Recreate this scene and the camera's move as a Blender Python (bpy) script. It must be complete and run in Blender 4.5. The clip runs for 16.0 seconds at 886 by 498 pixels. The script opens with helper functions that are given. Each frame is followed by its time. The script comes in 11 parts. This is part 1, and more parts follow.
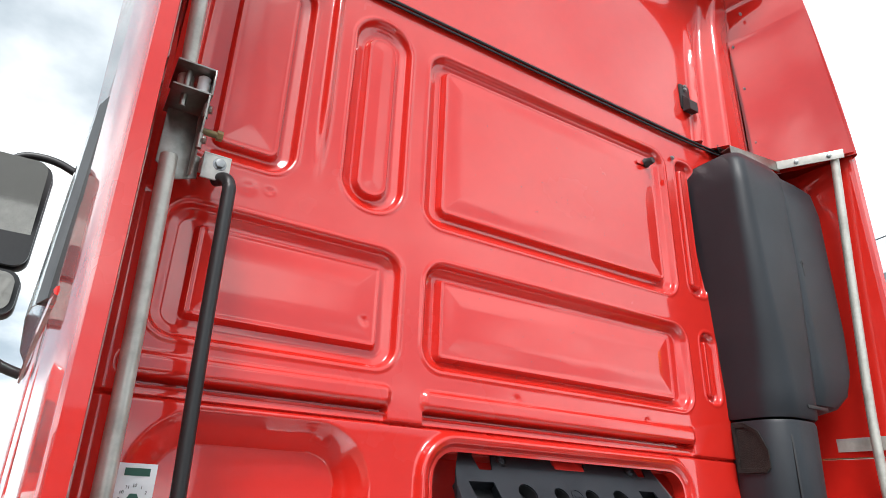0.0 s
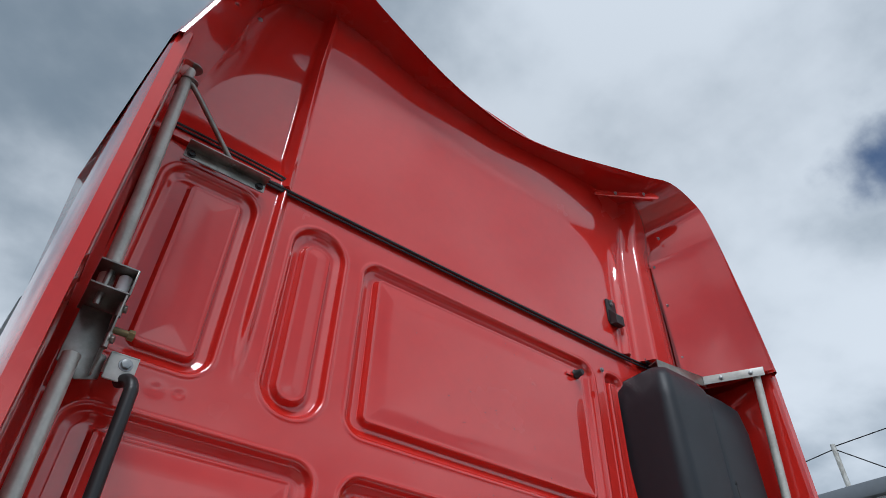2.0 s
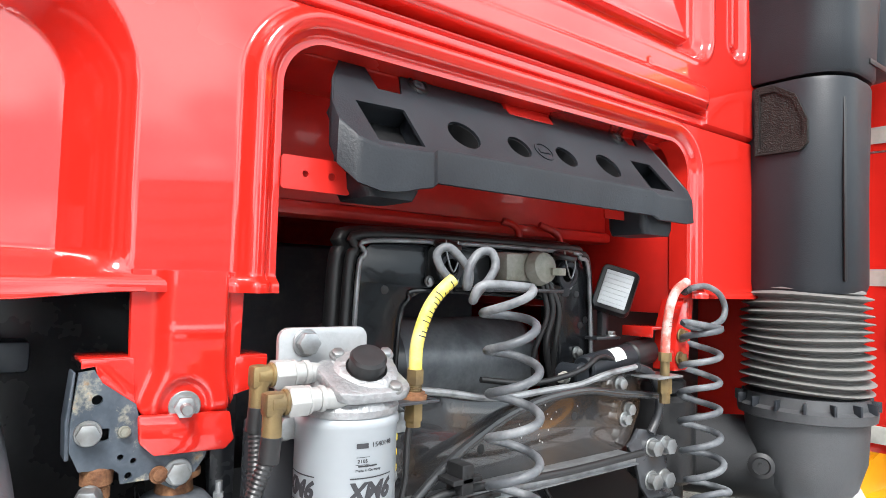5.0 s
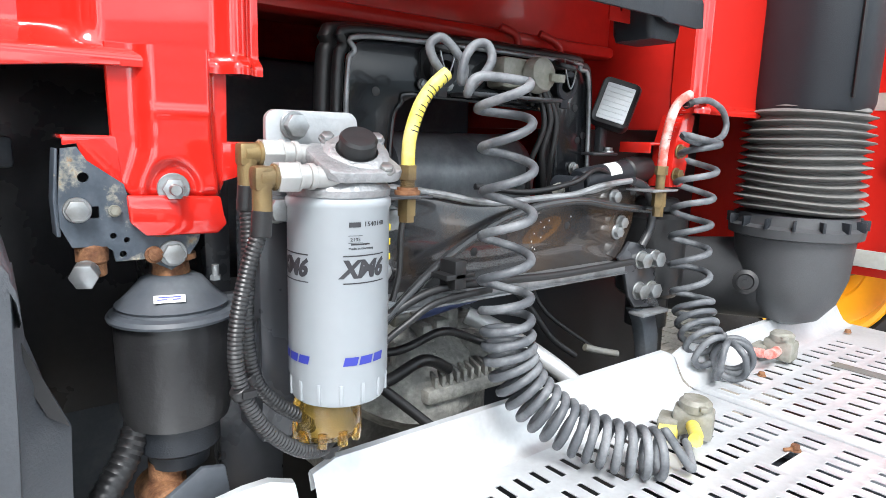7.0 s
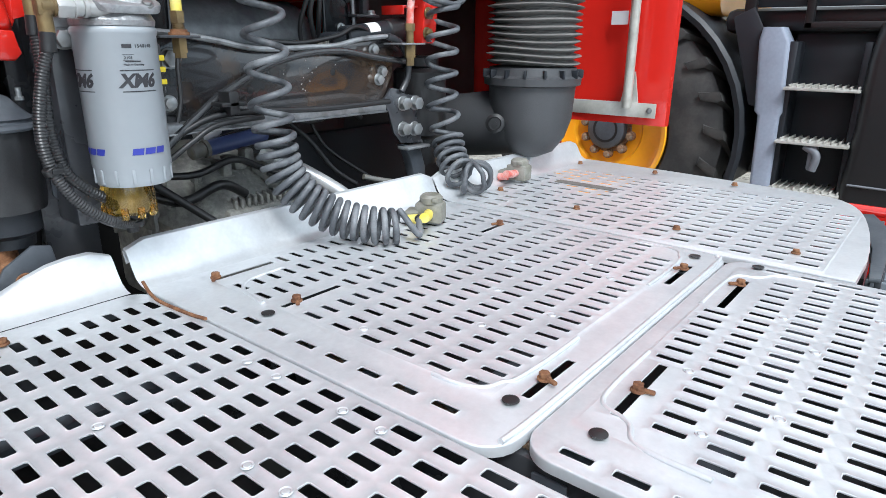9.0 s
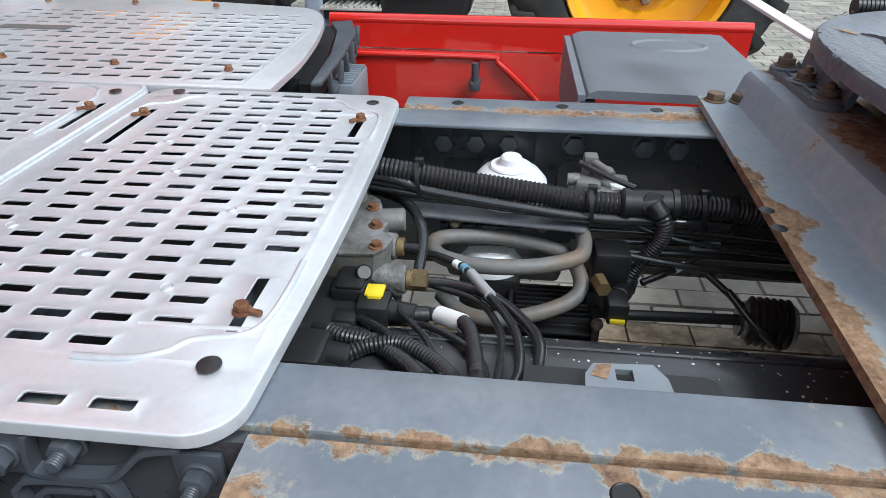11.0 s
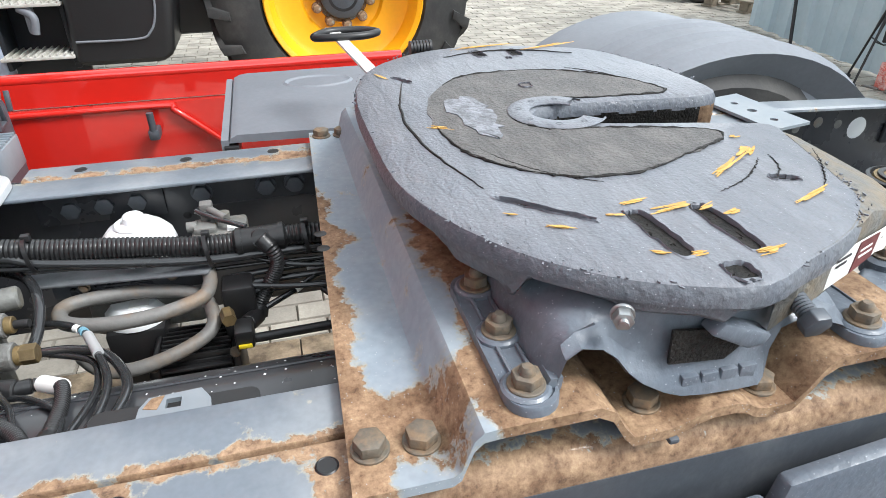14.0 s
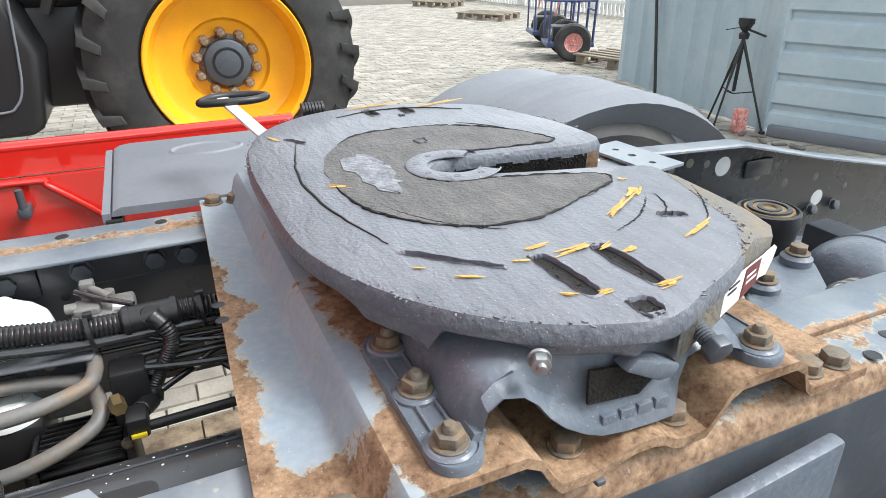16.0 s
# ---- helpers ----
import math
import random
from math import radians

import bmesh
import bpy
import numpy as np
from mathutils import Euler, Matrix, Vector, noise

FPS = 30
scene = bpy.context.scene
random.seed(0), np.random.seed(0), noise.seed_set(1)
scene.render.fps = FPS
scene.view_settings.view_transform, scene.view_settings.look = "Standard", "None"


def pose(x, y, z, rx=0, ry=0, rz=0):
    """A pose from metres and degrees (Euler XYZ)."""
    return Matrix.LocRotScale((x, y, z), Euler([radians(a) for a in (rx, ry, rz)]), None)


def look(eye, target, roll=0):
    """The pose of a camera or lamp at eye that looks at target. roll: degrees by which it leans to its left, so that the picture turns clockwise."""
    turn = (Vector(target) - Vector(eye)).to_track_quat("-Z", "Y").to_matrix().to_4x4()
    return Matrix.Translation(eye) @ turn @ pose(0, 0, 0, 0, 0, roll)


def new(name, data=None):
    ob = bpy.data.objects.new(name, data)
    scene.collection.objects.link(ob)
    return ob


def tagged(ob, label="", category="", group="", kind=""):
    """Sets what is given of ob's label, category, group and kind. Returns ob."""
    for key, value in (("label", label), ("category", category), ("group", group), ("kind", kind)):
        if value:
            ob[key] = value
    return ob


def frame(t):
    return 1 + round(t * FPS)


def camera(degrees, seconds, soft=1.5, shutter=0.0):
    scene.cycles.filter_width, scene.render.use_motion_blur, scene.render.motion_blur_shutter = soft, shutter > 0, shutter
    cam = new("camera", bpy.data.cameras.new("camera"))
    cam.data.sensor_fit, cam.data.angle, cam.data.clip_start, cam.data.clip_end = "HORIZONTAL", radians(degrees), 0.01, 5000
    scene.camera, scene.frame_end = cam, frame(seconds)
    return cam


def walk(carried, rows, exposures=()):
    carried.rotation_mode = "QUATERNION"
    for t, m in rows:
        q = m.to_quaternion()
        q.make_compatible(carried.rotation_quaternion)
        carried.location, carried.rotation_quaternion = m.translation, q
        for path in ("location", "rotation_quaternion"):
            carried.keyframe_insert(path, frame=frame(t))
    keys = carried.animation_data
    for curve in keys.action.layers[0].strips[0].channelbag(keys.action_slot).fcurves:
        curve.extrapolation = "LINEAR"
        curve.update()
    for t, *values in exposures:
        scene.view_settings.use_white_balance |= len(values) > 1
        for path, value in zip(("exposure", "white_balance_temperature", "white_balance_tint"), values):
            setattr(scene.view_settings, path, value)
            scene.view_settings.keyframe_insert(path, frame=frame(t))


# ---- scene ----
cam = camera(70.0, 16.0, 0.5)
PATH = [
    (0, (-1.198, -1.304, 1.675), (-0.249, 0.28, 2.444), 2.2),
    (0.5, (-1.245, -1.375, 1.715), (-0.355, 0.094, 2.739), 2.5),
    (1, (-1.256, -1.419, 1.726), (-0.435, -0.074, 2.958), 2.5),
    (1.5, (-1.217, -1.402, 1.723), (-0.434, -0.131, 3.054), 2.6),
    (2, (-1.148, -1.35, 1.695), (-0.272, -0.111, 2.999), 2.0),
    (2.5, (-1.11, -1.308, 1.657), (-0.061, 0.024, 2.718), 0.9),
    (3, (-1.07, -1.286, 1.607), (0.091, 0.171, 2.335), 1.1),
    (3.5, (-1.044, -1.239, 1.584), (0.168, 0.295, 2.003), 1.6),
    (4, (-1.007, -1.097, 1.562), (0.217, 0.468, 1.789), 1.7),
    (4.5, (-0.867, -0.852, 1.559), (0.36, 0.72, 1.713), 1.6),
    (5, (-0.714, -0.695, 1.52), (0.505, 0.887, 1.627), 1.6),
    (5.2, (-0.699, -0.684, 1.512), (0.522, 0.899, 1.565), 1.6),
    (7.3, (-0.701, -0.69, 1.435), (0.522, 0.845, 1.051), 1.6),
    (7.5, (-0.703, -0.695, 1.428), (0.523, 0.833, 1.027), 1.5),
    (8, (-0.729, -0.759, 1.406), (0.508, 0.744, 0.948), 1.3),
    (8.5, (-0.783, -0.902, 1.385), (0.542, 0.496, 0.846), 0.8),
    (9, (-0.812, -1.034, 1.367), (0.672, 0.153, 0.742), 0.5),
    (9.5, (-0.793, -1.142, 1.353), (0.871, -0.271, 0.665), 0.3),
    (10, (-0.751, -1.249, 1.34), (1.028, -0.721, 0.593), 0.8),
    (10.2, (-0.732, -1.284, 1.327), (1.066, -0.876, 0.552), 0.9),
    (12.3, (-0.538, -1.395, 1.358), (0.949, -1.322, 0.023), -0.8),
    (12.5, (-0.563, -1.416, 1.373), (0.919, -1.341, 0.032), -0.8),
    (13, (-0.653, -1.514, 1.406), (0.861, -1.445, 0.1), -0.6),
    (13.5, (-0.721, -1.596, 1.411), (0.912, -1.73, 0.265), -0.2),
    (14, (-0.754, -1.61, 1.416), (0.911, -2.053, 0.399), -0.2),
    (14.5, (-0.745, -1.606, 1.411), (0.919, -2.256, 0.511), 0.4),
    (15, (-0.742, -1.611, 1.408), (0.921, -2.313, 0.546), 0.3),
    (15.5, (-0.741, -1.613, 1.406), (0.915, -2.341, 0.553), -0.0),
    (16, (-0.742, -1.61, 1.408), (0.899, -2.367, 0.551), -0.1),
]
walk(cam, [(t, look(eye, target, roll)) for t, eye, target, roll in PATH], [(0, 1.32, 6450, 10), (0.5, 0.78, 6200, 10), (1, 0.36, 5900, 10), (2, 0.26, 5900, 10), (2.5, 0.45, 6050, 10), (3, 1.03, 6400, 10), (3.5, 1.55, 6550, 10), (5, 2.05, 6500, 10), (7.5, 1.90, 6300, 10), (8.2, 1.70, 6200, 9), (9, 1.38, 6000, 8), (10, 1.14, 5950, 8), (12.5, 1.34, 6050, 7), (13, 1.42, 6150, 8), (13.5, 1.60, 6250, 9), (14.5, 1.90, 6400, 9), (16, 1.84, 6400, 9)])

# ---- light ----
world = bpy.data.worlds.new("world")
scene.world = world
world.use_nodes = True
wn, wl = world.node_tree.nodes, world.node_tree.links
wn.clear()
SUN_EL, SUN_ROT = 52.0, 215.0
sky = wn.new("ShaderNodeTexSky")
sky.sky_type, sky.sun_disc, sky.sun_elevation, sky.sun_rotation = "NISHITA", False, radians(SUN_EL), radians(SUN_ROT)
wtc = wn.new("ShaderNodeTexCoord")
# the cloud layer lies flat overhead: the direction over its height
wsep = wn.new("ShaderNodeSeparateXYZ")
wl.new(wtc.outputs["Generated"], wsep.inputs[0])
wlift = wn.new("ShaderNodeMath")
wlift.operation, wlift.inputs[1].default_value = "ADD", 0.42
wl.new(wsep.outputs[2], wlift.inputs[0])
wtop = wn.new("ShaderNodeMath")
wtop.operation, wtop.inputs[1].default_value = "MAXIMUM", 0.25
wl.new(wlift.outputs[0], wtop.inputs[0])
wflat = wn.new("ShaderNodeVectorMath")
wflat.operation = "DIVIDE"
wl.new(wtc.outputs["Generated"], wflat.inputs[0])
wl.new(wtop.outputs[0], wflat.inputs[1])
cloud = wn.new("ShaderNodeTexNoise")
cloud.inputs["Scale"].default_value, cloud.inputs["Detail"].default_value, cloud.inputs["Roughness"].default_value = 2.1, 7.0, 0.50
cloud.inputs["Distortion"].default_value = 0.0
wofs = wn.new("ShaderNodeVectorMath")
wofs.inputs[1].default_value = (3.1, 4.4, 0.0)
wl.new(wflat.outputs[0], wofs.inputs[0])
wl.new(wofs.outputs[0], cloud.inputs["Vector"])
ramp = wn.new("ShaderNodeValToRGB")
ramp.color_ramp.interpolation = "EASE"
ramp.color_ramp.elements[0].position, ramp.color_ramp.elements[0].color = 0.36, (2.7, 3.3, 3.8, 1)
ramp.color_ramp.elements[1].position, ramp.color_ramp.elements[1].color = 0.64, (8.2, 8.6, 8.8, 1)
wl.new(cloud.outputs["Fac"], ramp.inputs["Fac"])
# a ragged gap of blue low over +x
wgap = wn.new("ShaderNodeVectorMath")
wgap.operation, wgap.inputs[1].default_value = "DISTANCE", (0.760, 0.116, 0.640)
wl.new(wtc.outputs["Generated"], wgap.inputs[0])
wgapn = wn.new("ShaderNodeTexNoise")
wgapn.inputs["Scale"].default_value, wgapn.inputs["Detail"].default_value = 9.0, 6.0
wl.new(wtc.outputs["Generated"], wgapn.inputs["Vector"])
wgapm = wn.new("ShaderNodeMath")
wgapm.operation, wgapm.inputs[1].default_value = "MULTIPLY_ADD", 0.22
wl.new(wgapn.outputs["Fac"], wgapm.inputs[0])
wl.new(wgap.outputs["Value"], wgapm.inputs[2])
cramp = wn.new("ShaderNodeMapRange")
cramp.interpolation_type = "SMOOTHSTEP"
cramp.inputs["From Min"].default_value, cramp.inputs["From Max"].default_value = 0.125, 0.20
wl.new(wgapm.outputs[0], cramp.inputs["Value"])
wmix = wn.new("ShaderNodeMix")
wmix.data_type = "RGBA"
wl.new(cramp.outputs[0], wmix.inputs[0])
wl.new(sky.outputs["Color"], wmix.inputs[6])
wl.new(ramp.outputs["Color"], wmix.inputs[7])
# the cloud is brighter on the sun's side
sd = Vector((math.sin(radians(SUN_ROT)) * math.cos(radians(SUN_EL)), math.cos(radians(SUN_ROT)) * math.cos(radians(SUN_EL)), math.sin(radians(SUN_EL))))
wdot = wn.new("ShaderNodeVectorMath")
wdot.operation, wdot.inputs[1].default_value = "DOT_PRODUCT", sd
wl.new(wtc.outputs["Generated"], wdot.inputs[0])
wgl = wn.new("ShaderNodeMapRange")
wgl.inputs["From Min"].default_value, wgl.inputs["From Max"].default_value, wgl.inputs["To Min"].default_value, wgl.inputs["To Max"].default_value = -0.1, 1.0, 0.8, 1.3
wl.new(wdot.outputs["Value"], wgl.inputs["Value"])
wmul = wn.new("ShaderNodeVectorMath")
wmul.operation = "SCALE"
wl.new(wmix.outputs[2], wmul.inputs[0])
wlow = wn.new("ShaderNodeMapRange")
wlow.inputs["From Min"].default_value, wlow.inputs["From Max"].default_value, wlow.inputs["To Min"].default_value, wlow.inputs["To Max"].default_value = 0.05, 0.75, 1.34, 0.78
wl.new(wsep.outputs[2], wlow.inputs["Value"])
wfac = wn.new("ShaderNodeMath")
wfac.operation = "MULTIPLY"
wl.new(wgl.outputs[0], wfac.inputs[0])
wl.new(wlow.outputs[0], wfac.inputs[1])
# thinner cloud towards +x
wside = wn.new("ShaderNodeMapRange")
wside.inputs["From Min"].default_value, wside.inputs["From Max"].default_value, wside.inputs["To Min"].default_value, wside.inputs["To Max"].default_value = -0.25, 0.75, 0.80, 0.88
wl.new(wsep.outputs[0], wside.inputs["Value"])
wtot = wn.new("ShaderNodeMath")
wtot.operation = "MULTIPLY"
wl.new(wfac.outputs[0], wtot.inputs[0])
wl.new(wside.outputs[0], wtot.inputs[1])
wl.new(wtot.outputs[0], wmul.inputs["Scale"])
wbg = wn.new("ShaderNodeBackground")
wbg.inputs["Strength"].default_value = 0.1
wl.new(wmul.outputs[0], wbg.inputs["Color"])
wout = wn.new("ShaderNodeOutputWorld")
wl.new(wbg.outputs["Background"], wout.inputs["Surface"])

sun = new("sun", bpy.data.lights.new("sun", "SUN"))
sun.data.energy, sun.data.angle, sun.data.color = 1.5, radians(20), (1.0, 0.985, 0.965)
sun.matrix_world = look(sd * 20, (0, 0, 0))


# ---- materials ----
def mat(name, rgb, rough=0.5, metal=0.0, coat=0.0, var=0.12, vscale=3.0, gscale=60.0, bump=0.0, bscale=80.0, rgb2=None, patch=0.5, spec=0.5, trans=0.0, rvar=0.1, piece=0.0):
    """Two scales of variation: large patches towards rgb2, fine grain in value, roughness wear and bump."""
    m = bpy.data.materials.new(name)
    m.use_nodes = True
    n, l = m.node_tree.nodes, m.node_tree.links
    b = n["Principled BSDF"]
    tc = n.new("ShaderNodeTexCoord")
    oi = n.new("ShaderNodeObjectInfo")
    add = n.new("ShaderNodeVectorMath")
    add.operation = "MULTIPLY_ADD"
    add.inputs[1].default_value = (1, 1, 1)
    sc = n.new("ShaderNodeMath")
    sc.operation = "MULTIPLY"
    sc.inputs[1].default_value = 17.0
    l.new(oi.outputs["Random"], sc.inputs[0])
    l.new(tc.outputs["Object"], add.inputs[0])
    l.new(sc.outputs[0], add.inputs[2])
    big = n.new("ShaderNodeTexNoise")
    big.inputs["Scale"].default_value, big.inputs["Detail"].default_value, big.inputs["Roughness"].default_value = vscale, 5.0, 0.62
    l.new(add.outputs[0], big.inputs["Vector"])
    fine = n.new("ShaderNodeTexNoise")
    fine.inputs["Scale"].default_value, fine.inputs["Detail"].default_value = gscale, 4.0
    l.new(add.outputs[0], fine.inputs["Vector"])
    cr = n.new("ShaderNodeValToRGB")
    c2 = rgb2 or tuple(c * (1 - var) for c in rgb)
    cr.color_ramp.elements[0].position, cr.color_ramp.elements[0].color = patch - 0.1, (*rgb, 1)
    cr.color_ramp.elements[1].position, cr.color_ramp.elements[1].color = patch + 0.12, (*c2, 1)
    l.new(big.outputs["Fac"], cr.inputs["Fac"])
    hsv = n.new("ShaderNodeHueSaturation")
    mr = n.new("ShaderNodeMapRange")
    mr.inputs["To Min"].default_value, mr.inputs["To Max"].default_value = 1 - var, 1 + var
    l.new(fine.outputs["Fac"], mr.inputs["Value"])
    value = mr.outputs[0]
    if piece:
        gi = n.new("ShaderNodeNewGeometry")
        sm = n.new("ShaderNodeMath")
        l.new(gi.outputs["Random Per Island"], sm.inputs[0])
        l.new(oi.outputs["Random"], sm.inputs[1])
        fr = n.new("ShaderNodeMath")
        fr.operation = "FRACT"
        l.new(sm.outputs[0], fr.inputs[0])
        pr = n.new("ShaderNodeMapRange")
        pr.inputs["To Min"].default_value, pr.inputs["To Max"].default_value = 1 - piece, 1 + piece
        l.new(fr.outputs[0], pr.inputs["Value"])
        ml = n.new("ShaderNodeMath")
        ml.operation = "MULTIPLY"
        l.new(value, ml.inputs[0])
        l.new(pr.outputs[0], ml.inputs[1])
        value = ml.outputs[0]
    l.new(value, hsv.inputs["Value"])
    l.new(cr.outputs["Color"], hsv.inputs["Color"])
    l.new(hsv.outputs["Color"], b.inputs["Base Color"])
    rr_ = n.new("ShaderNodeMapRange")
    rr_.inputs["To Min"].default_value, rr_.inputs["To Max"].default_value = max(0.02, rough - rvar), min(1.0, rough + rvar)
    l.new(big.outputs["Fac"], rr_.inputs["Value"])
    l.new(rr_.outputs[0], b.inputs["Roughness"])
    b.inputs["Metallic"].default_value = metal
    b.inputs["Coat Weight"].default_value = coat
    b.inputs["Coat Roughness"].default_value = 0.04
    b.inputs["Specular IOR Level"].default_value = spec
    b.inputs["Transmission Weight"].default_value = trans
    if bump:
        bp = n.new("ShaderNodeBump")
        bp.inputs["Strength"].default_value, bp.inputs["Distance"].default_value = bump, 0.003
        bn = n.new("ShaderNodeTexNoise")
        bn.inputs["Scale"].default_value, bn.inputs["Detail"].default_value = bscale, 5.0
        l.new(add.outputs[0], bn.inputs["Vector"])
        l.new(bn.outputs["Fac"], bp.inputs["Height"])
        l.new(bp.outputs["Normal"], b.inputs["Normal"])
    return m


def smeared(m, turn=20.0, amount=0.22, relief=0.8):
    """Draws long brush or grease strokes over a material: streaked value and relief."""
    n, l = m.node_tree.nodes, m.node_tree.links
    b = n["Principled BSDF"]
    tc = n.new("ShaderNodeTexCoord")
    mp = n.new("ShaderNodeMapping")
    mp.inputs["Rotation"].default_value, mp.inputs["Scale"].default_value = (0, 0, radians(turn)), (16, 60, 40)
    l.new(tc.outputs["Object"], mp.inputs["Vector"])
    z = n.new("ShaderNodeTexNoise")
    z.inputs["Scale"].default_value, z.inputs["Detail"].default_value, z.inputs["Distortion"].default_value = 1.0, 8.0, 0.6
    l.new(mp.outputs[0], z.inputs["Vector"])
    mr = n.new("ShaderNodeMapRange")
    mr.inputs["From Min"].default_value, mr.inputs["From Max"].default_value = 0.3, 0.7
    mr.inputs["To Min"].default_value, mr.inputs["To Max"].default_value = 1 - amount, 1 + amount
    l.new(z.outputs["Fac"], mr.inputs["Value"])
    sc = n.new("ShaderNodeVectorMath")
    sc.operation = "SCALE"
    l.new(b.inputs["Base Color"].links[0].from_socket, sc.inputs[0])
    l.new(mr.outputs[0], sc.inputs["Scale"])
    l.new(sc.outputs[0], b.inputs["Base Color"])
    bp = n.new("ShaderNodeBump")
    bp.inputs["Strength"].default_value, bp.inputs["Distance"].default_value = relief, 0.003
    l.new(z.outputs["Fac"], bp.inputs["Height"])
    if b.inputs["Normal"].links:
        l.new(b.inputs["Normal"].links[0].from_socket, bp.inputs["Normal"])
    l.new(bp.outputs["Normal"], b.inputs["Normal"])
    return m


def spattered(m, scale=330.0, share=0.13, size=0.20, rgb=(0.42, 0.44, 0.47)):
    """Scatters tiny pale specks of dried rain over a material."""
    n, l = m.node_tree.nodes, m.node_tree.links
    b = n["Principled BSDF"]
    tc = n.new("ShaderNodeTexCoord")
    v = n.new("ShaderNodeTexVoronoi")
    v.inputs["Scale"].default_value = scale
    l.new(tc.outputs["Object"], v.inputs["Vector"])
    sep = n.new("ShaderNodeSeparateXYZ")
    l.new(v.outputs["Color"], sep.inputs[0])
    pick = n.new("ShaderNodeMath")
    pick.operation, pick.inputs[1].default_value = "LESS_THAN", share
    l.new(sep.outputs[0], pick.inputs[0])
    near_ = n.new("ShaderNodeMapRange")
    near_.inputs["From Min"].default_value, near_.inputs["From Max"].default_value = size, size * 0.6
    l.new(v.outputs["Distance"], near_.inputs["Value"])
    f = n.new("ShaderNodeMath")
    f.operation = "MULTIPLY"
    l.new(pick.outputs[0], f.inputs[0])
    l.new(near_.outputs[0], f.inputs[1])
    mx = n.new("ShaderNodeMix")
    mx.data_type = "RGBA"
    l.new(f.outputs[0], mx.inputs[0])
    l.new(b.inputs["Base Color"].links[0].from_socket, mx.inputs[6])
    mx.inputs[7].default_value = (*rgb, 1)
    l.new(mx.outputs[2], b.inputs["Base Color"])
    return m


def rust_over(m, rust=(0.262, 0.170, 0.102), scale=5.0, at=0.56, soft=0.03, rough=0.85, bias=(), spots=()):
    """Lays ragged rust with a pale flaking border over a paint material; bias and spots say where it gathers."""
    n, l = m.node_tree.nodes, m.node_tree.links
    b = n["Principled BSDF"]
    old = b.inputs["Base Color"].links[0].from_socket
    oldr = b.inputs["Roughness"].links[0].from_socket
    tc = n.new("ShaderNodeTexCoord")

    def noise(sc, detail, rgh):
        z = n.new("ShaderNodeTexNoise")
        z.inputs["Scale"].default_value, z.inputs["Detail"].default_value, z.inputs["Roughness"].default_value = sc, detail, rgh
        l.new(tc.outputs["Object"], z.inputs["Vector"])
        return z.outputs["Fac"]

    def plus(a, c):
        s = n.new("ShaderNodeMath")
        l.new(a, s.inputs[0])
        l.new(c, s.inputs[1])
        return s.outputs[0]

    def ramp_of(src, *stops):
        r = n.new("ShaderNodeValToRGB")
        for k, (p, c) in enumerate(stops):
            e = r.color_ramp.elements[k] if k < 2 else r.color_ramp.elements.new(p)
            e.position, e.color = p, (*c, 1)
        l.new(src, r.inputs["Fac"])
        return r.outputs["Color"]

    def mapped(src, lo, hi, gain):
        mp = n.new("ShaderNodeMapRange")
        mp.inputs["From Min"].default_value, mp.inputs["From Max"].default_value, mp.inputs["To Min"].default_value, mp.inputs["To Max"].default_value = lo, hi, 0.0, gain
        l.new(src, mp.inputs["Value"])
        return mp.outputs[0]

    def mix(f, a, c):
        x = n.new("ShaderNodeMix")
        x.data_type = "RGBA"
        l.new(f, x.inputs[0])
        l.new(a, x.inputs[6])
        l.new(c, x.inputs[7])
        return x.outputs[2]
    total = noise(scale, 11.0, 0.70)
    if bias or spots:
        sep = n.new("ShaderNodeSeparateXYZ")
        l.new(tc.outputs["Object"], sep.inputs[0])
    for axis, lo, hi, gain, mirrored in bias:
        src = sep.outputs[axis]
        if mirrored:
            ab = n.new("ShaderNodeMath")
            ab.operation = "ABSOLUTE"
            l.new(src, ab.inputs[0])
            src = ab.outputs[0]
        total = plus(total, mapped(src, lo, hi, gain))
    for p, r0, r1, gain in spots:
        ds = n.new("ShaderNodeVectorMath")
        ds.operation, ds.inputs[1].default_value = "DISTANCE", p
        l.new(tc.outputs["Object"], ds.inputs[0])
        total = plus(total, mapped(ds.outputs["Value"], r1, r0, gain))
    mask = ramp_of(total, (at, (0, 0, 0)), (at + soft, (1, 1, 1)))
    pale = ramp_of(total, (at - 0.055, (0, 0, 0)), (at + 0.01, (0.75, 0.75, 0.75)))
    nf = noise(120.0, 9.0, 0.72)
    rc = ramp_of(nf, (0.33, (rust[0] * 0.42, rust[1] * 0.38, rust[2] * 0.38)), (0.66, (rust[0] * 1.3, rust[1] * 1.4, rust[2] * 1.4)), (0.43, (rust[0] * 0.80, rust[1] * 0.78, rust[2] * 0.78)), (0.55, (rust[0] * 1.08, rust[1] * 1.10, rust[2] * 1.12)))
    tone = ramp_of(noise(scale * 1.7, 5.0, 0.6), (0.35, (0.62, 0.56, 0.52)), (0.62, (1.2, 1.2, 1.2)))
    ml = n.new("ShaderNodeMix")
    ml.data_type, ml.blend_type = "RGBA", "MULTIPLY"
    ml.inputs[0].default_value = 1.0
    l.new(rc, ml.inputs[6])
    l.new(tone, ml.inputs[7])
    pc = ramp_of(nf, (0.35, (0.20, 0.19, 0.15)), (0.65, (0.44, 0.41, 0.32)))
    l.new(mix(mask, mix(pale, old, pc), ml.outputs[2]), b.inputs["Base Color"])
    mq = n.new("ShaderNodeMix")
    l.new(mask, mq.inputs[0])
    l.new(oldr, mq.inputs[2])
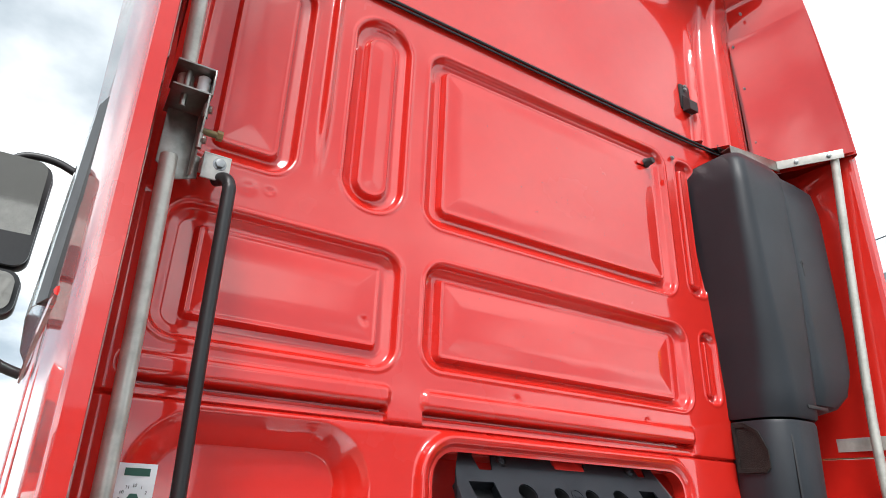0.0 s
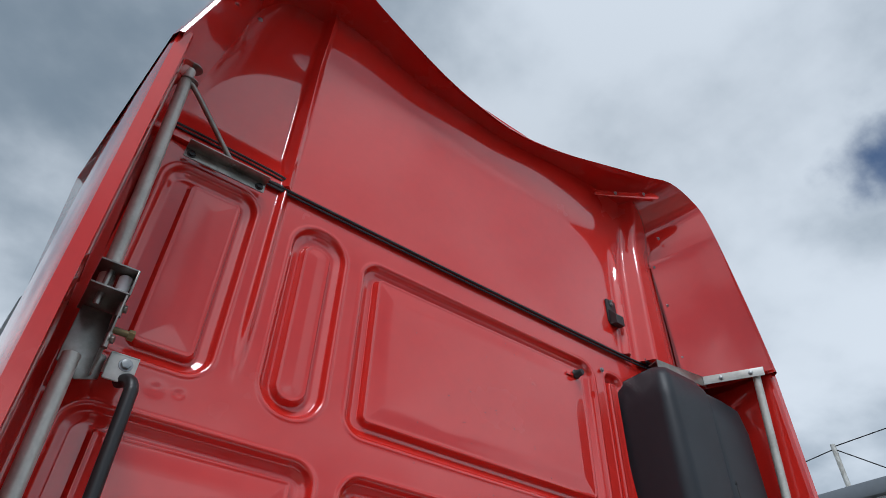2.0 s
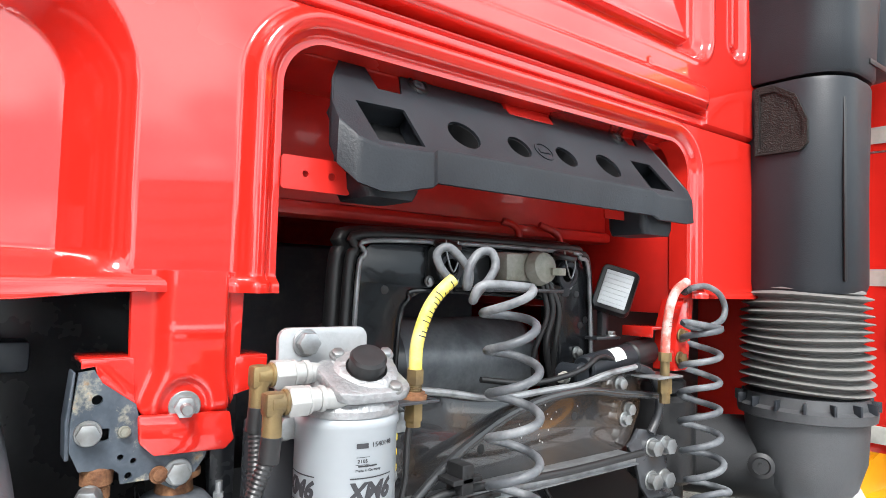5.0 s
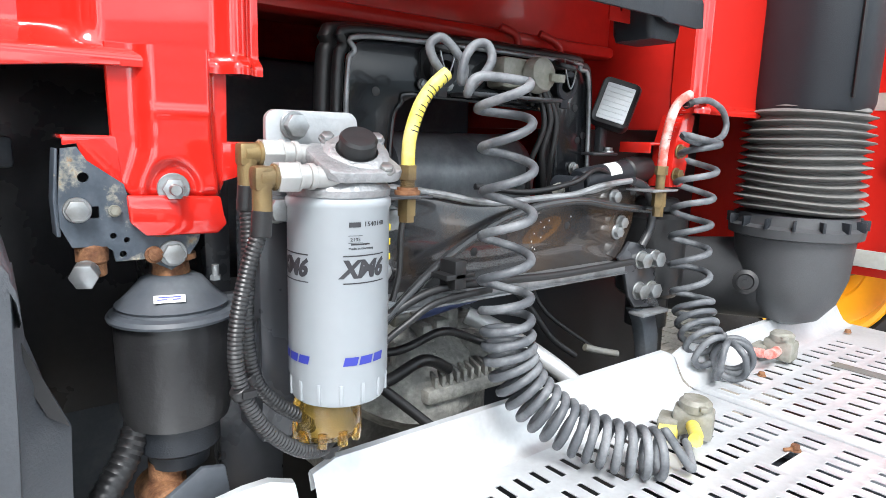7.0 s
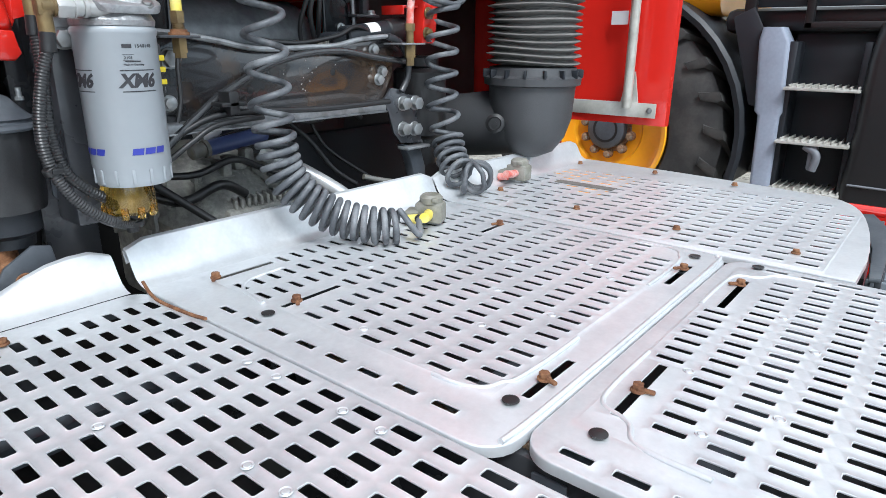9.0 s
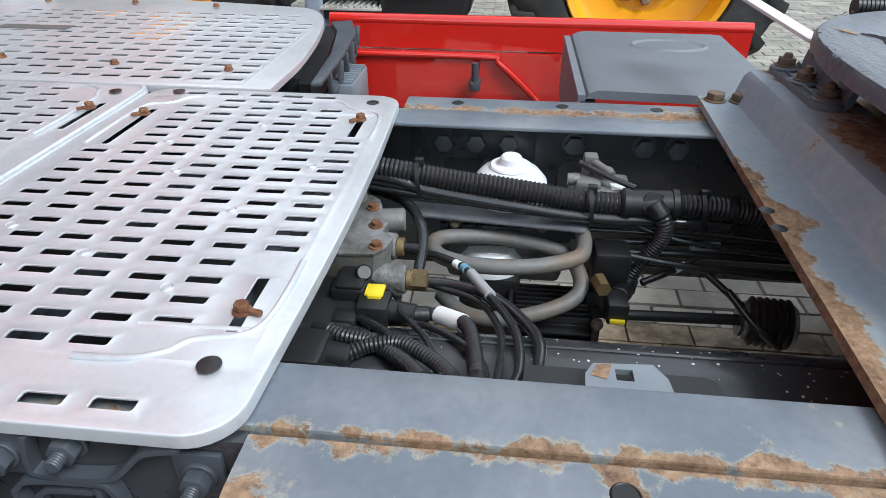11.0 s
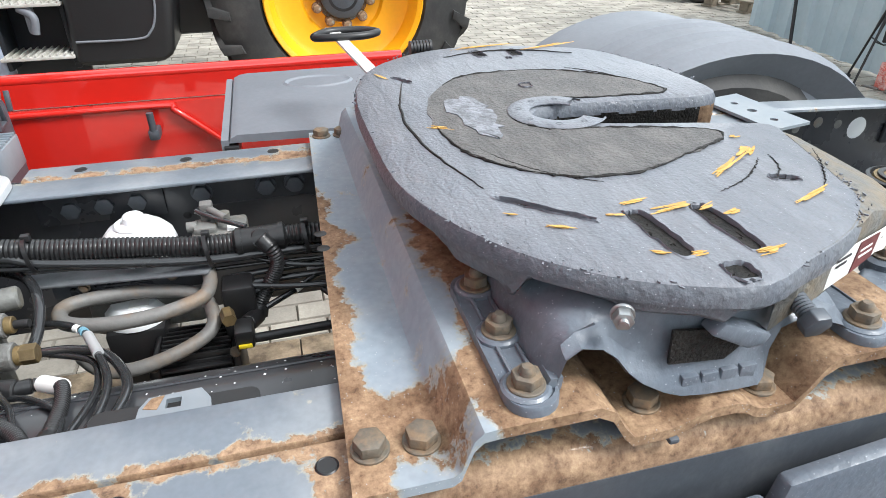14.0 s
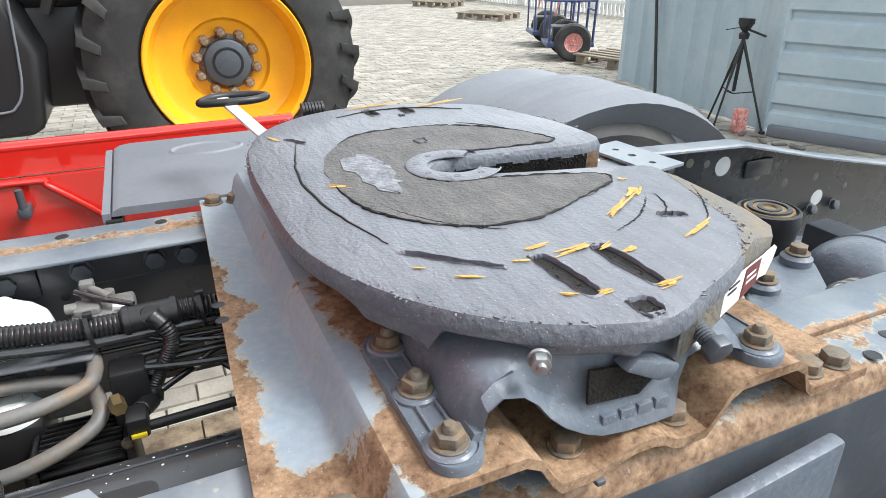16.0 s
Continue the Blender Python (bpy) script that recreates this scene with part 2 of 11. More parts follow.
    mq.inputs[3].default_value = rough
    l.new(mq.outputs[0], b.inputs["Roughness"])
    bp = n.new("ShaderNodeBump")
    bp.inputs["Strength"].default_value, bp.inputs["Distance"].default_value = 0.5, 0.002
    hm = n.new("ShaderNodeMath")
    hm.operation = "MULTIPLY"
    l.new(nf, hm.inputs[0])
    l.new(mask, hm.inputs[1])
    l.new(hm.outputs[0], bp.inputs["Height"])
    l.new(bp.outputs["Normal"], b.inputs["Normal"])
    return m


RED = mat("red_paint", (0.595, 0.019, 0.012), 0.26, 0, 1.0, 0.05, 2.0, 30, 0.02, 6, rvar=0.06, spec=0.15)
RED.node_tree.nodes["Principled BSDF"].inputs["Coat IOR"].default_value = 1.68
RED_IN = mat("red_primer_paint", (0.60, 0.016, 0.010), 0.45, 0, 0.25, 0.1, 4.0, 50, 0.05, 30)
PLASTIC = mat("dark_grey_plastic", (0.018, 0.021, 0.026), 0.45, 0, 0, 0.12, 5, 300, 0.15, 500, spec=0.36)
BLACK = mat("black_plastic", (0.014, 0.014, 0.015), 0.42, 0, 0, 0.15, 6, 120, 0.05, 200)
BELLOWS = mat("grey_weathered_rubber", (0.15, 0.146, 0.14), 0.5, 0, 0, 0.2, 8, 90, 0.2, 120, rgb2=(0.20, 0.197, 0.19), patch=0.55)
RUBBER = mat("black_rubber", (0.015, 0.015, 0.016), 0.36, 0, 0, 0.2, 6, 90, 0.2, 120, rgb2=(0.028, 0.028, 0.029), patch=0.56, spec=0.5)
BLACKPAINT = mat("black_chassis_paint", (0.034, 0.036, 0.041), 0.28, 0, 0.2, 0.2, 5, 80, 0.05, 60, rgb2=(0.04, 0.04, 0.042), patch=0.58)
GREYPAINT = mat("grey_chassis_paint", (0.155, 0.185, 0.215), 0.45, 0, 0.1, 0.12, 4, 60, 0.08, 60, rgb2=(0.20, 0.225, 0.245), patch=0.5)
DARKSTEEL = mat("dark_grey_steel", (0.075, 0.085, 0.10), 0.45, 0.1, 0, 0.2, 6, 80, 0.1, 90)
RUSTPAINT = rust_over(mat("rusting_grey_paint", (0.040, 0.052, 0.068), 0.45, 0, 0.1, 0.3, 24, 160, 0.2, 120, rgb2=(0.075, 0.09, 0.11)), scale=16.0, at=0.585)
RUSTSTEEL = rust_over(mat("heavily_rusted_steel", (0.16, 0.17, 0.18), 0.55, 0, 0, 0.2, 4, 60), scale=12.0, at=0.42)
ALU = mat("brushed_aluminium_plate", (0.66, 0.68, 0.695), 0.36, 0.45, 0, 0.09, 7, 130, 0.10, 55, rgb2=(0.54, 0.555, 0.575), patch=0.55, rvar=0.14)
GALV = mat("galvanised_steel", (0.54, 0.535, 0.50), 0.42, 0.1, 0, 0.15, 8, 60, 0.1, 60, rgb2=(0.38, 0.37, 0.33))
CAST = mat("cast_aluminium", (0.40, 0.41, 0.42), 0.42, 0.6, 0, 0.16, 22, 160, 0.6, 190, rgb2=(0.27, 0.275, 0.28))
ZINC = mat("zinc_bolt", (0.36, 0.375, 0.385), 0.38, 0.8, 0, 0.2, 20, 100, 0.1, 100, rgb2=(0.25, 0.25, 0.24))
ZINCPALE = mat("pale_zinc_nut", (0.40, 0.40, 0.39), 0.42, 0.35, 0, 0.12, 30, 120, 0.1, 120, rgb2=(0.40, 0.40, 0.39))
RUSTBOLT = mat("rusty_bolt", (0.12, 0.048, 0.022), 0.8, 0.1, 0, 0.4, 60, 300, 0.5, 300, rgb2=(0.25, 0.12, 0.055))
BRASS = mat("brass", (0.28, 0.20, 0.09), 0.45, 0.6, 0, 0.25, 30, 120, 0.3, 150, rgb2=(0.16, 0.115, 0.06))
TYRE = mat("tyre_rubber", (0.022, 0.022, 0.022), 0.7, 0, 0, 0.2, 5, 60, 0.3, 80, rgb2=(0.05, 0.048, 0.045), patch=0.55)
YELLOW = mat("yellow_wheel_paint", (0.90, 0.40, 0.006), 0.4, 0, 0.2, 0.06, 4, 50, 0.05, 40)
WHITE = mat("white_plastic", (0.75, 0.77, 0.78), 0.4, 0, 0, 0.05, 6, 60)
FILTER = mat("light_grey_enamel", (0.305, 0.33, 0.35), 0.35, 0, 0.2, 0.04, 6, 60)
CONTAINER = mat("pale_blue_grey_sheet", (0.36, 0.45, 0.50), 0.5, 0, 0, 0.08, 1.5, 20, 0.08, 20, rgb2=(0.43, 0.51, 0.55))
GREASE = smeared(mat("old_grease_on_grey_steel", (0.072, 0.070, 0.068), 0.6, 0, 0, 0.35, 22, 260, 1.0, 220, rgb2=(0.105, 0.10, 0.096)), -30.0, 0.18, 0.6)
PLATE5 = spattered(smeared(mat("worn_grey_fifth_wheel_paint", (0.126, 0.136, 0.156), 0.44, 0, 0.12, 0.26, 10, 420, 0.55, 190, rgb2=(0.142, 0.150, 0.168), patch=0.52), 35.0, 0.13, 0.9))
PAVER = mat("concrete_paver", (0.33, 0.305, 0.26), 0.85, 0, 0, 0.2, 5, 110, 0.5, 140, rgb2=(0.24, 0.22, 0.19), piece=0.16)
HOLES = ((-.369, -1.441), (-.372, -1.609), (.372, -1.27), (.372, -1.44), (.372, -1.59))
RAILGREY = ((0.122, 0.144, 0.170), 0.42, 0, 0.2, 0.16, 7, 140, 0.15, 60)
FLANGERUST = rust_over(mat("grey_rail_rusting_at_the_edges", *RAILGREY, rgb2=(0.19, 0.21, 0.23)), scale=26.0, at=0.665, bias=((0, 0.366, 0.343, 0.24, True), (0, -0.393, -0.42, 0.27, False), (2, 0.272, 0.245, -0.5, False), (1, -1.56, -1.62, 0.12, False), (1, -1.19, -1.10, -0.5, False), (1, -2.3, -2.6, -0.3, False)), spots=[((x, y, .305), .006, .030, 0.22) for x, y in HOLES if x < 0] + [((-.41, -1.19, .305), .01, .06, .3)])
LINERRUST = rust_over(mat("grey_liner_with_a_rusty_edge", *RAILGREY, rgb2=(0.19, 0.21, 0.23)), scale=24.0, at=0.66, bias=((0, 0.318, 0.336, 0.26, True), (1, -1.50, -1.25, -0.08, False)))
RUSTPLATE = spattered(rust_over(mat("grey_plate_rusting_at_the_edges", (0.23, 0.275, 0.315), 0.58, 0, 0, 0.18, 6, 90, 0.12, 30, rgb2=(0.29, 0.325, 0.35), rvar=0.12, spec=0.35), scale=13.0, at=0.63, bias=((1, -1.672, -1.640, 0.24, False), (1, -1.738, -1.765, 0.22, False), (0, 0.25, 0.40, 0.10, True), (1, -2.1, -2.3, 0.1, False), (0, 0.10, 0.25, -0.10, False)), spots=[((0, -1.655, 1.0), .01, .05, .16), ((-.36, -1.66, 1.0), .02, .06, .14), ((-.36, -1.72, 1.02), .02, .07, .14)]))
RUSTDULL = mat("dull_rusty_bolt", (0.14, 0.12, 0.095), 0.7, 0.25, 0, 0.35, 40, 160, 0.4, 200, rgb2=(0.20, 0.135, 0.08), patch=0.54)
GREASERIM = mat("smeared_grey_paint", (0.15, 0.16, 0.185), 0.5, 0, 0, 0.3, 20, 200, 0.6, 200)
# packed grease; also the shade painted into the grip recess and bearing window
GREASESHADE = mat("black_grease_and_recess_shade", (0.006, 0.0055, 0.005), 0.55, 0, 0, 0.5, 60, 260, 1.0, 300, rgb2=(0.016, 0.014, 0.012), spec=0.3)
SKIRT5 = spattered(mat("dark_grey_casting", (0.092, 0.102, 0.122), 0.42, 0, 0.1, 0.35, 18, 200, 0.9, 110, rgb2=(0.115, 0.125, 0.142), patch=0.54))
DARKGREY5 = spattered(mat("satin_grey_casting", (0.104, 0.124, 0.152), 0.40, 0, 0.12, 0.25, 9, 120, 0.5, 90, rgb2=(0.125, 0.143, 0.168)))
PAVERBROWN = mat("brown_patched_concrete_paver", (0.29, 0.225, 0.15), 0.7, 0, 0, 0.25, 11, 110, 0.5, 140, rgb2=(0.10, 0.072, 0.045), patch=0.47, piece=0.12)
JOINT = mat("sandy_joint", (0.10, 0.088, 0.07), 0.9, 0, 0, 0.2, 8, 120, 0.3, 150)
MIRROR = mat("mirror_glass", (0.6, 0.63, 0.66), 0.04, 1.0, 0, 0.02, rvar=0.02)
PANELBLACK = mat("glossy_black_panel_paint", (0.010, 0.011, 0.013), 0.22, 0, 0.25, 0.15, 6, 90, 0.02, 40, rvar=0.05, spec=0.35)
COUPLING = mat("weathered_cast_coupling", (0.25, 0.245, 0.215), 0.6, 0.1, 0, 0.25, 25, 120, 0.4, 120, rgb2=(0.17, 0.165, 0.13))
SCRAPE = mat("scraped_pale_paint", (0.20, 0.21, 0.235), 0.5, 0, 0, 0.4, 60, 200, 1.0, 150, rgb2=(0.10, 0.105, 0.115), patch=0.5)
SLATE = mat("dusty_slate_rubber", (0.060, 0.068, 0.080), 0.5, 0, 0, 0.2, 14, 120, 0.1, 120, rgb2=(0.10, 0.11, 0.12), patch=0.6)
TANK = mat("dusty_grey_tank_paint", (0.16, 0.17, 0.18), 0.4, 0.1, 0.2, 0.2, 14, 120, 0.1, 90, rgb2=(0.09, 0.095, 0.105), patch=0.52)
CHIP = mat("chipped_grey_primer", (0.42, 0.43, 0.42), 0.7)
REDDARK = mat("dark_red_slit", (0.18, 0.03, 0.025), 0.7)
GLOSSHOSE = mat("shiny_black_nylon_pipe", (0.024, 0.025, 0.027), 0.24, 0, 0.4, 0.15, 12, 80)
PALEBLUE = mat("pale_blue_band", (0.16, 0.34, 0.44), 0.5)
STRUT = mat("bright_galvanised_tube", (0.50, 0.49, 0.44), 0.34, 0.3, 0.15, 0.14, 14, 90, 0.08, 60, rgb2=(0.36, 0.35, 0.31), patch=0.56)
SHELFBLACK = mat("black_moulded_plastic", (0.011, 0.013, 0.017), 0.48, 0, 0, 0.2, 8, 200, 0.15, 300, rgb2=(0.018, 0.021, 0.026), spec=0.36)
STAINLESS = mat("dull_stainless_sheet", (0.30, 0.285, 0.26), 0.32, 0.85, 0, 0.2, 14, 90, 0.08, 60, rgb2=(0.20, 0.19, 0.17), patch=0.55)
# worn steel, and the highlight on black edges put into the colour
EDGELIGHT = mat("worn_edge_and_highlight", (0.26, 0.27, 0.28), 0.35, 0.4, 0.3, 0.25, 18, 120, 0.1, 100, rgb2=(0.12, 0.12, 0.125), patch=0.54)
BEAMPAINT = mat("worn_black_beam_paint", (0.024, 0.024, 0.026), 0.25, 0, 0.9, 0.25, 4.5, 80, 0.12, 25, rgb2=(0.085, 0.046, 0.020), patch=0.575)
GREENMARK = mat("dark_green_print", (0.02, 0.10, 0.07), 0.6)
INK = mat("dark_print", (0.03, 0.03, 0.035), 0.6)
BLUEINK = mat("blue_print", (0.03, 0.04, 0.30), 0.5)
YELLOWHOSE = mat("yellow_sleeve", (0.74, 0.60, 0.08), 0.55, 0, 0, 0.14, 30, 80, 0.1, 80, rgb2=(0.70, 0.62, 0.22))
REDHOSE = mat("faded_red_sleeve", (0.60, 0.12, 0.09), 0.6, 0, 0, 0.15, 45, 80, 0.1, 80, rgb2=(0.66, 0.42, 0.39), patch=0.48)
COIL = mat("weathered_black_hose", (0.075, 0.081, 0.090), 0.5, 0, 0.0, 0.22, 14, 260, 0.2, 160, rgb2=(0.21, 0.22, 0.23), patch=0.56)
AMBER = mat("amber_polycarbonate", (0.95, 0.62, 0.12), 0.08, 0, 0.3, 0.05, 20, 60, trans=0.95)
PLATEZINC = mat("satin_zinc_plate", (0.44, 0.45, 0.46), 0.38, 0.55, 0, 0.12, 9, 140, 0.12, 220, rgb2=(0.38, 0.39, 0.40))
GRIMYALU = mat("grimy_bare_casting", (0.23, 0.23, 0.225), 0.55, 0.3, 0, 0.35, 24, 120, 0.7, 120, rgb2=(0.10, 0.095, 0.085), patch=0.5)
GEARBOX = mat("grimy_cast_gearbox", (0.24, 0.24, 0.225), 0.65, 0.1, 0, 0.4, 22, 110, 0.9, 80, rgb2=(0.44, 0.43, 0.39), patch=0.52)
PALEGLOSS = mat("pale_lens_and_hole_light", (0.66, 0.68, 0.69), 0.15, 0, 0.5, 0.05)
GREYPIPE = mat("dusty_grey_pipe", (0.155, 0.152, 0.145), 0.6, 0.2, 0, 0.2, 14, 110, 0.3, 110, rgb2=(0.20, 0.135, 0.08), patch=0.6)
DIRTYALU = mat("dirty_cast_valve", (0.17, 0.17, 0.16), 0.6, 0.3, 0, 0.3, 20, 100, 0.5, 100, rgb2=(0.22, 0.195, 0.14), patch=0.58)
YPLASTIC = mat("yellow_plastic", (0.80, 0.62, 0.02), 0.45)
SILVER = mat("silver_sleeve", (0.55, 0.56, 0.57), 0.35, 0.4, 0, 0.1, 30, 60)
LABEL = mat("white_label", (0.72, 0.72, 0.70), 0.6, 0, 0, 0.06)
YMARK = mat("yellow_chalk_mark", (0.58, 0.34, 0.09), 0.7, 0, 0, 0.25, 60, 150)
COVERGREY = mat("slate_grey_plastic", (0.070, 0.076, 0.086), 0.5, 0, 0, 0.15, 5, 260, 0.2, 400, rgb2=(0.055, 0.060, 0.068), patch=0.55)
DUCTGREY = mat("dull_black_moulding", (0.060, 0.062, 0.066), 0.5, 0, 0, 0.15, 5, 260, 0.2, 400)
DARKRED = mat("dull_dark_red_print", (0.14, 0.03, 0.03), 0.6, 0, 0, 0.3, 60, 200)
RAMP = mat("scuffed_ramp_with_brown_grime", (0.13, 0.128, 0.12), 0.6, 0.1, 0, 0.35, 25, 160, 0.9, 140, rgb2=(0.17, 0.14, 0.10), patch=0.5)
PLASTICGREY = mat("grey_fender_plastic", (0.165, 0.178, 0.20), 0.55, 0, 0, 0.12, 3, 80, 0.1, 200)
BLUEGREY = mat("pale_grey_plastic", (0.30, 0.34, 0.42), 0.5)
WALLGREY = mat("pale_grey_cladding", (0.42, 0.43, 0.43), 0.6, 0, 0, 0.06, 0.3, 8)
ROOFGREY = mat("dark_roof_sheet", (0.16, 0.18, 0.20), 0.5, 0, 0, 0.1, 0.5, 10)
WOOD = mat("weathered_pallet_wood", (0.24, 0.20, 0.15), 0.8, 0, 0, 0.2, 6, 60, 0.3, 60)
NAVY = mat("navy_cart_paint", (0.04, 0.06, 0.16), 0.4, 0, 0.1, 0.1)
FENCE = mat("white_fence_paint", (0.75, 0.75, 0.73), 0.5, 0, 0, 0.06)
VISOR = mat("pale_clear_acrylic", (0.72, 0.80, 0.82), 0.06, 0, 0.4, 0.05, 10, 60, trans=0.85)
GLASSY = mat("tinted_acrylic", (0.03, 0.035, 0.04), 0.05, 0, 0.5, 0.05)


# ---- mesh helpers ----
def merge(*bms):
    out = bmesh.new()
    for b in bms:
        me = bpy.data.meshes.new("tmp")
        b.to_mesh(me)
        out.from_mesh(me)
        bpy.data.meshes.remove(me)
        b.free()
    return out


def moved(bm, m):
    bmesh.ops.transform(bm, matrix=m, verts=bm.verts)
    return bm


def box(x0, x1, y0, y1, z0, z1, bev=0.004, seg=2):
    bm = bmesh.new()
    bmesh.ops.create_cube(bm, size=1.0)
    sx, sy, sz = abs(x1 - x0), abs(y1 - y0), abs(z1 - z0)
    moved(bm, Matrix.Translation(((x0 + x1) / 2, (y0 + y1) / 2, (z0 + z1) / 2)) @ Matrix.Diagonal((sx, sy, sz, 1)))
    if bev:
        bmesh.ops.bevel(bm, geom=bm.edges[:], offset=min(bev, 0.45 * min(sx, sy, sz)), segments=seg, affect="EDGES", profile=0.5)
    return bm


def aim(p, d, up=(0, 0, 1)):
    """A pose at p whose z axis runs along d."""
    return Matrix.Translation(p) @ Vector(d).to_track_quat("Z", "Y").to_matrix().to_4x4()


def cyl(p0, p1, r, seg=24, r2=None, bev=0.0):
    p0, p1 = Vector(p0), Vector(p1)
    h = (p1 - p0).length
    prof = [(0, 0), (r, 0), (r if r2 is None else r2, h), (0, h)]
    if bev:
        ra = r if r2 is None else r2
        prof = [(0, 0), (r - bev, 0), (r, bev), (ra, h - bev), (ra - bev, h), (0, h)]
    return moved(revolve(prof, seg), aim(p0, p1 - p0))


def revolve(prof, seg=32, closed=False):
    """Turns a profile of (radius, height) about z."""
    bm = bmesh.new()
    rings = []
    for r, z in prof:
        if r < 1e-6:
            rings.append([bm.verts.new((0, 0, z))])
        else:
            rings.append([bm.verts.new((r * math.cos(2 * math.pi * i / seg), r * math.sin(2 * math.pi * i / seg), z)) for i in range(seg)])
    pairs = list(zip(rings, rings[1:])) + ([(rings[-1], rings[0])] if closed else [])
    for a, b in pairs:
        for i in range(seg):
            j = (i + 1) % seg
            if len(a) == 1 and len(b) == 1:
                continue
            if len(a) == 1:
                bm.faces.new((a[0], b[j], b[i]))
            elif len(b) == 1:
                bm.faces.new((a[i], a[j], b[0]))
            else:
                bm.faces.new((a[i], a[j], b[j], b[i]))
    bmesh.ops.recalc_face_normals(bm, faces=bm.faces)
    return bm


def spline(pts, n=8, closed=False):
    """Catmull-Rom through the points."""
    P = [Vector(p) for p in pts]
    out = []
    m = len(P)
    for i in range(m if closed else m - 1):
        a, b, c, d = (P[(i - 1) % m], P[i], P[(i + 1) % m], P[(i + 2) % m]) if closed else (P[max(i - 1, 0)], P[i], P[i + 1], P[min(i + 2, m - 1)])
        for k in range(n):
            t = k / n
            out.append(0.5 * ((2 * b) + (c - a) * t + (2 * a - 5 * b + 4 * c - d) * t * t + (3 * b - a - 3 * c + d) * t ** 3))
    if not closed:
        out.append(P[-1])
    return out


def sweep(path, r, seg=10, caps=True):
    """A round tube along a dense path; r is a number or a function of the place 0..1 along it and of its length."""
    path = [Vector(p) for p in path]
    bm = bmesh.new()
    rings = []
    t0 = (path[1] - path[0]).normalized()
    nrm = t0.orthogonal().normalized()
    total = sum((b - a).length for a, b in zip(path, path[1:]))
    run = 0.0
    for i, p in enumerate(path):
        t = (path[min(i + 1, len(path) - 1)] - path[max(i - 1, 0)]).normalized()
        if i:
            run += (p - path[i - 1]).length
        nrm = (nrm - t * nrm.dot(t)).normalized()
        bi = t.cross(nrm)
        rad = r(run / total, run) if callable(r) else r
        rings.append([bm.verts.new(p + (nrm * math.cos(2 * math.pi * k / seg) + bi * math.sin(2 * math.pi * k / seg)) * rad) for k in range(seg)])
    for a, b in zip(rings, rings[1:]):
        for k in range(seg):
            bm.faces.new((a[k], a[(k + 1) % seg], b[(k + 1) % seg], b[k]))
    if caps:
        bm.faces.new(rings[0][::-1])
        bm.faces.new(rings[-1])
    return bm


def tube(pts, r, n=8, seg=10):
    return sweep(spline(pts, n), r, seg)


def corrugated(pts, r, pitch=0.008, depth=0.12, seg=12):
    """A ribbed conduit."""
    path = spline(pts, 10)
    total = sum((b - a).length for a, b in zip(path, path[1:]))
    steps = int(total / pitch * 4)
    dense, acc, i = [], 0.0, 0
    for k in range(steps + 1):
        want = total * k / steps
        while i < len(path) - 2 and acc + (path[i + 1] - path[i]).length < want:
            acc += (path[i + 1] - path[i]).length
            i += 1
        d = (path[i + 1] - path[i]).length
        dense.append(path[i].lerp(path[i + 1], min(1, (want - acc) / max(d, 1e-9))))
    return sweep(dense, lambda f, s: r * (1 - depth * (0.5 + 0.5 * math.cos(2 * math.pi * s / pitch))), seg)


def prism(poly, h, m=None, bev=0.0, seg=2):
    """A flat outline of (x, y) points given height h along z."""
    bm = bmesh.new()
    vs = [bm.verts.new((x, y, 0)) for x, y in poly]
    f = bm.faces.new(vs)
    ex = bmesh.ops.extrude_face_region(bm, geom=[f])
    bmesh.ops.translate(bm, vec=(0, 0, h), verts=[v for v in ex["geom"] if isinstance(v, bmesh.types.BMVert)])
    bmesh.ops.recalc_face_normals(bm, faces=bm.faces)
    if bev:
        bmesh.ops.bevel(bm, geom=[e for e in bm.edges if e.calc_face_angle(0) > 0.5], offset=bev, segments=seg, affect="EDGES", profile=0.5, clamp_overlap=True)
    return moved(bm, m) if m else bm


def rounded(x0, x1, y0, y1, r, n=6):
    """A rounded rectangle as an outline."""
    out = []
    for cx, cy, a in ((x1 - r, y0 + r, -90), (x1 - r, y1 - r, 0), (x0 + r, y1 - r, 90), (x0 + r, y0 + r, 180)):
        for k in range(n + 1):
            t = radians(a + 90 * k / n)
            out.append((cx + r * math.cos(t), cy + r * math.sin(t)))
    return out


def with_holes(outer, holes, h, m=None):
    """A sheet of thickness h with openings through it."""
    bm = bmesh.new()
    edges = []
    for loop in (outer, *holes):
        vs = [bm.verts.new((x, y, 0)) for x, y in loop]
        edges += [bm.edges.new((a, b)) for a, b in zip(vs, vs[1:] + vs[:1])]
    bmesh.ops.triangle_fill(bm, use_beauty=True, use_dissolve=False, edges=edges)
    ex = bmesh.ops.extrude_face_region(bm, geom=bm.faces[:])
    bmesh.ops.translate(bm, vec=(0, 0, h), verts=[v for v in ex["geom"] if isinstance(v, bmesh.types.BMVert)])
    bmesh.ops.recalc_face_normals(bm, faces=bm.faces)
    return moved(bm, m) if m else bm


def circle(cx, cy, r, n=20):
    return [(cx + r * math.cos(2 * math.pi * k / n), cy + r * math.sin(2 * math.pi * k / n)) for k in range(n)]


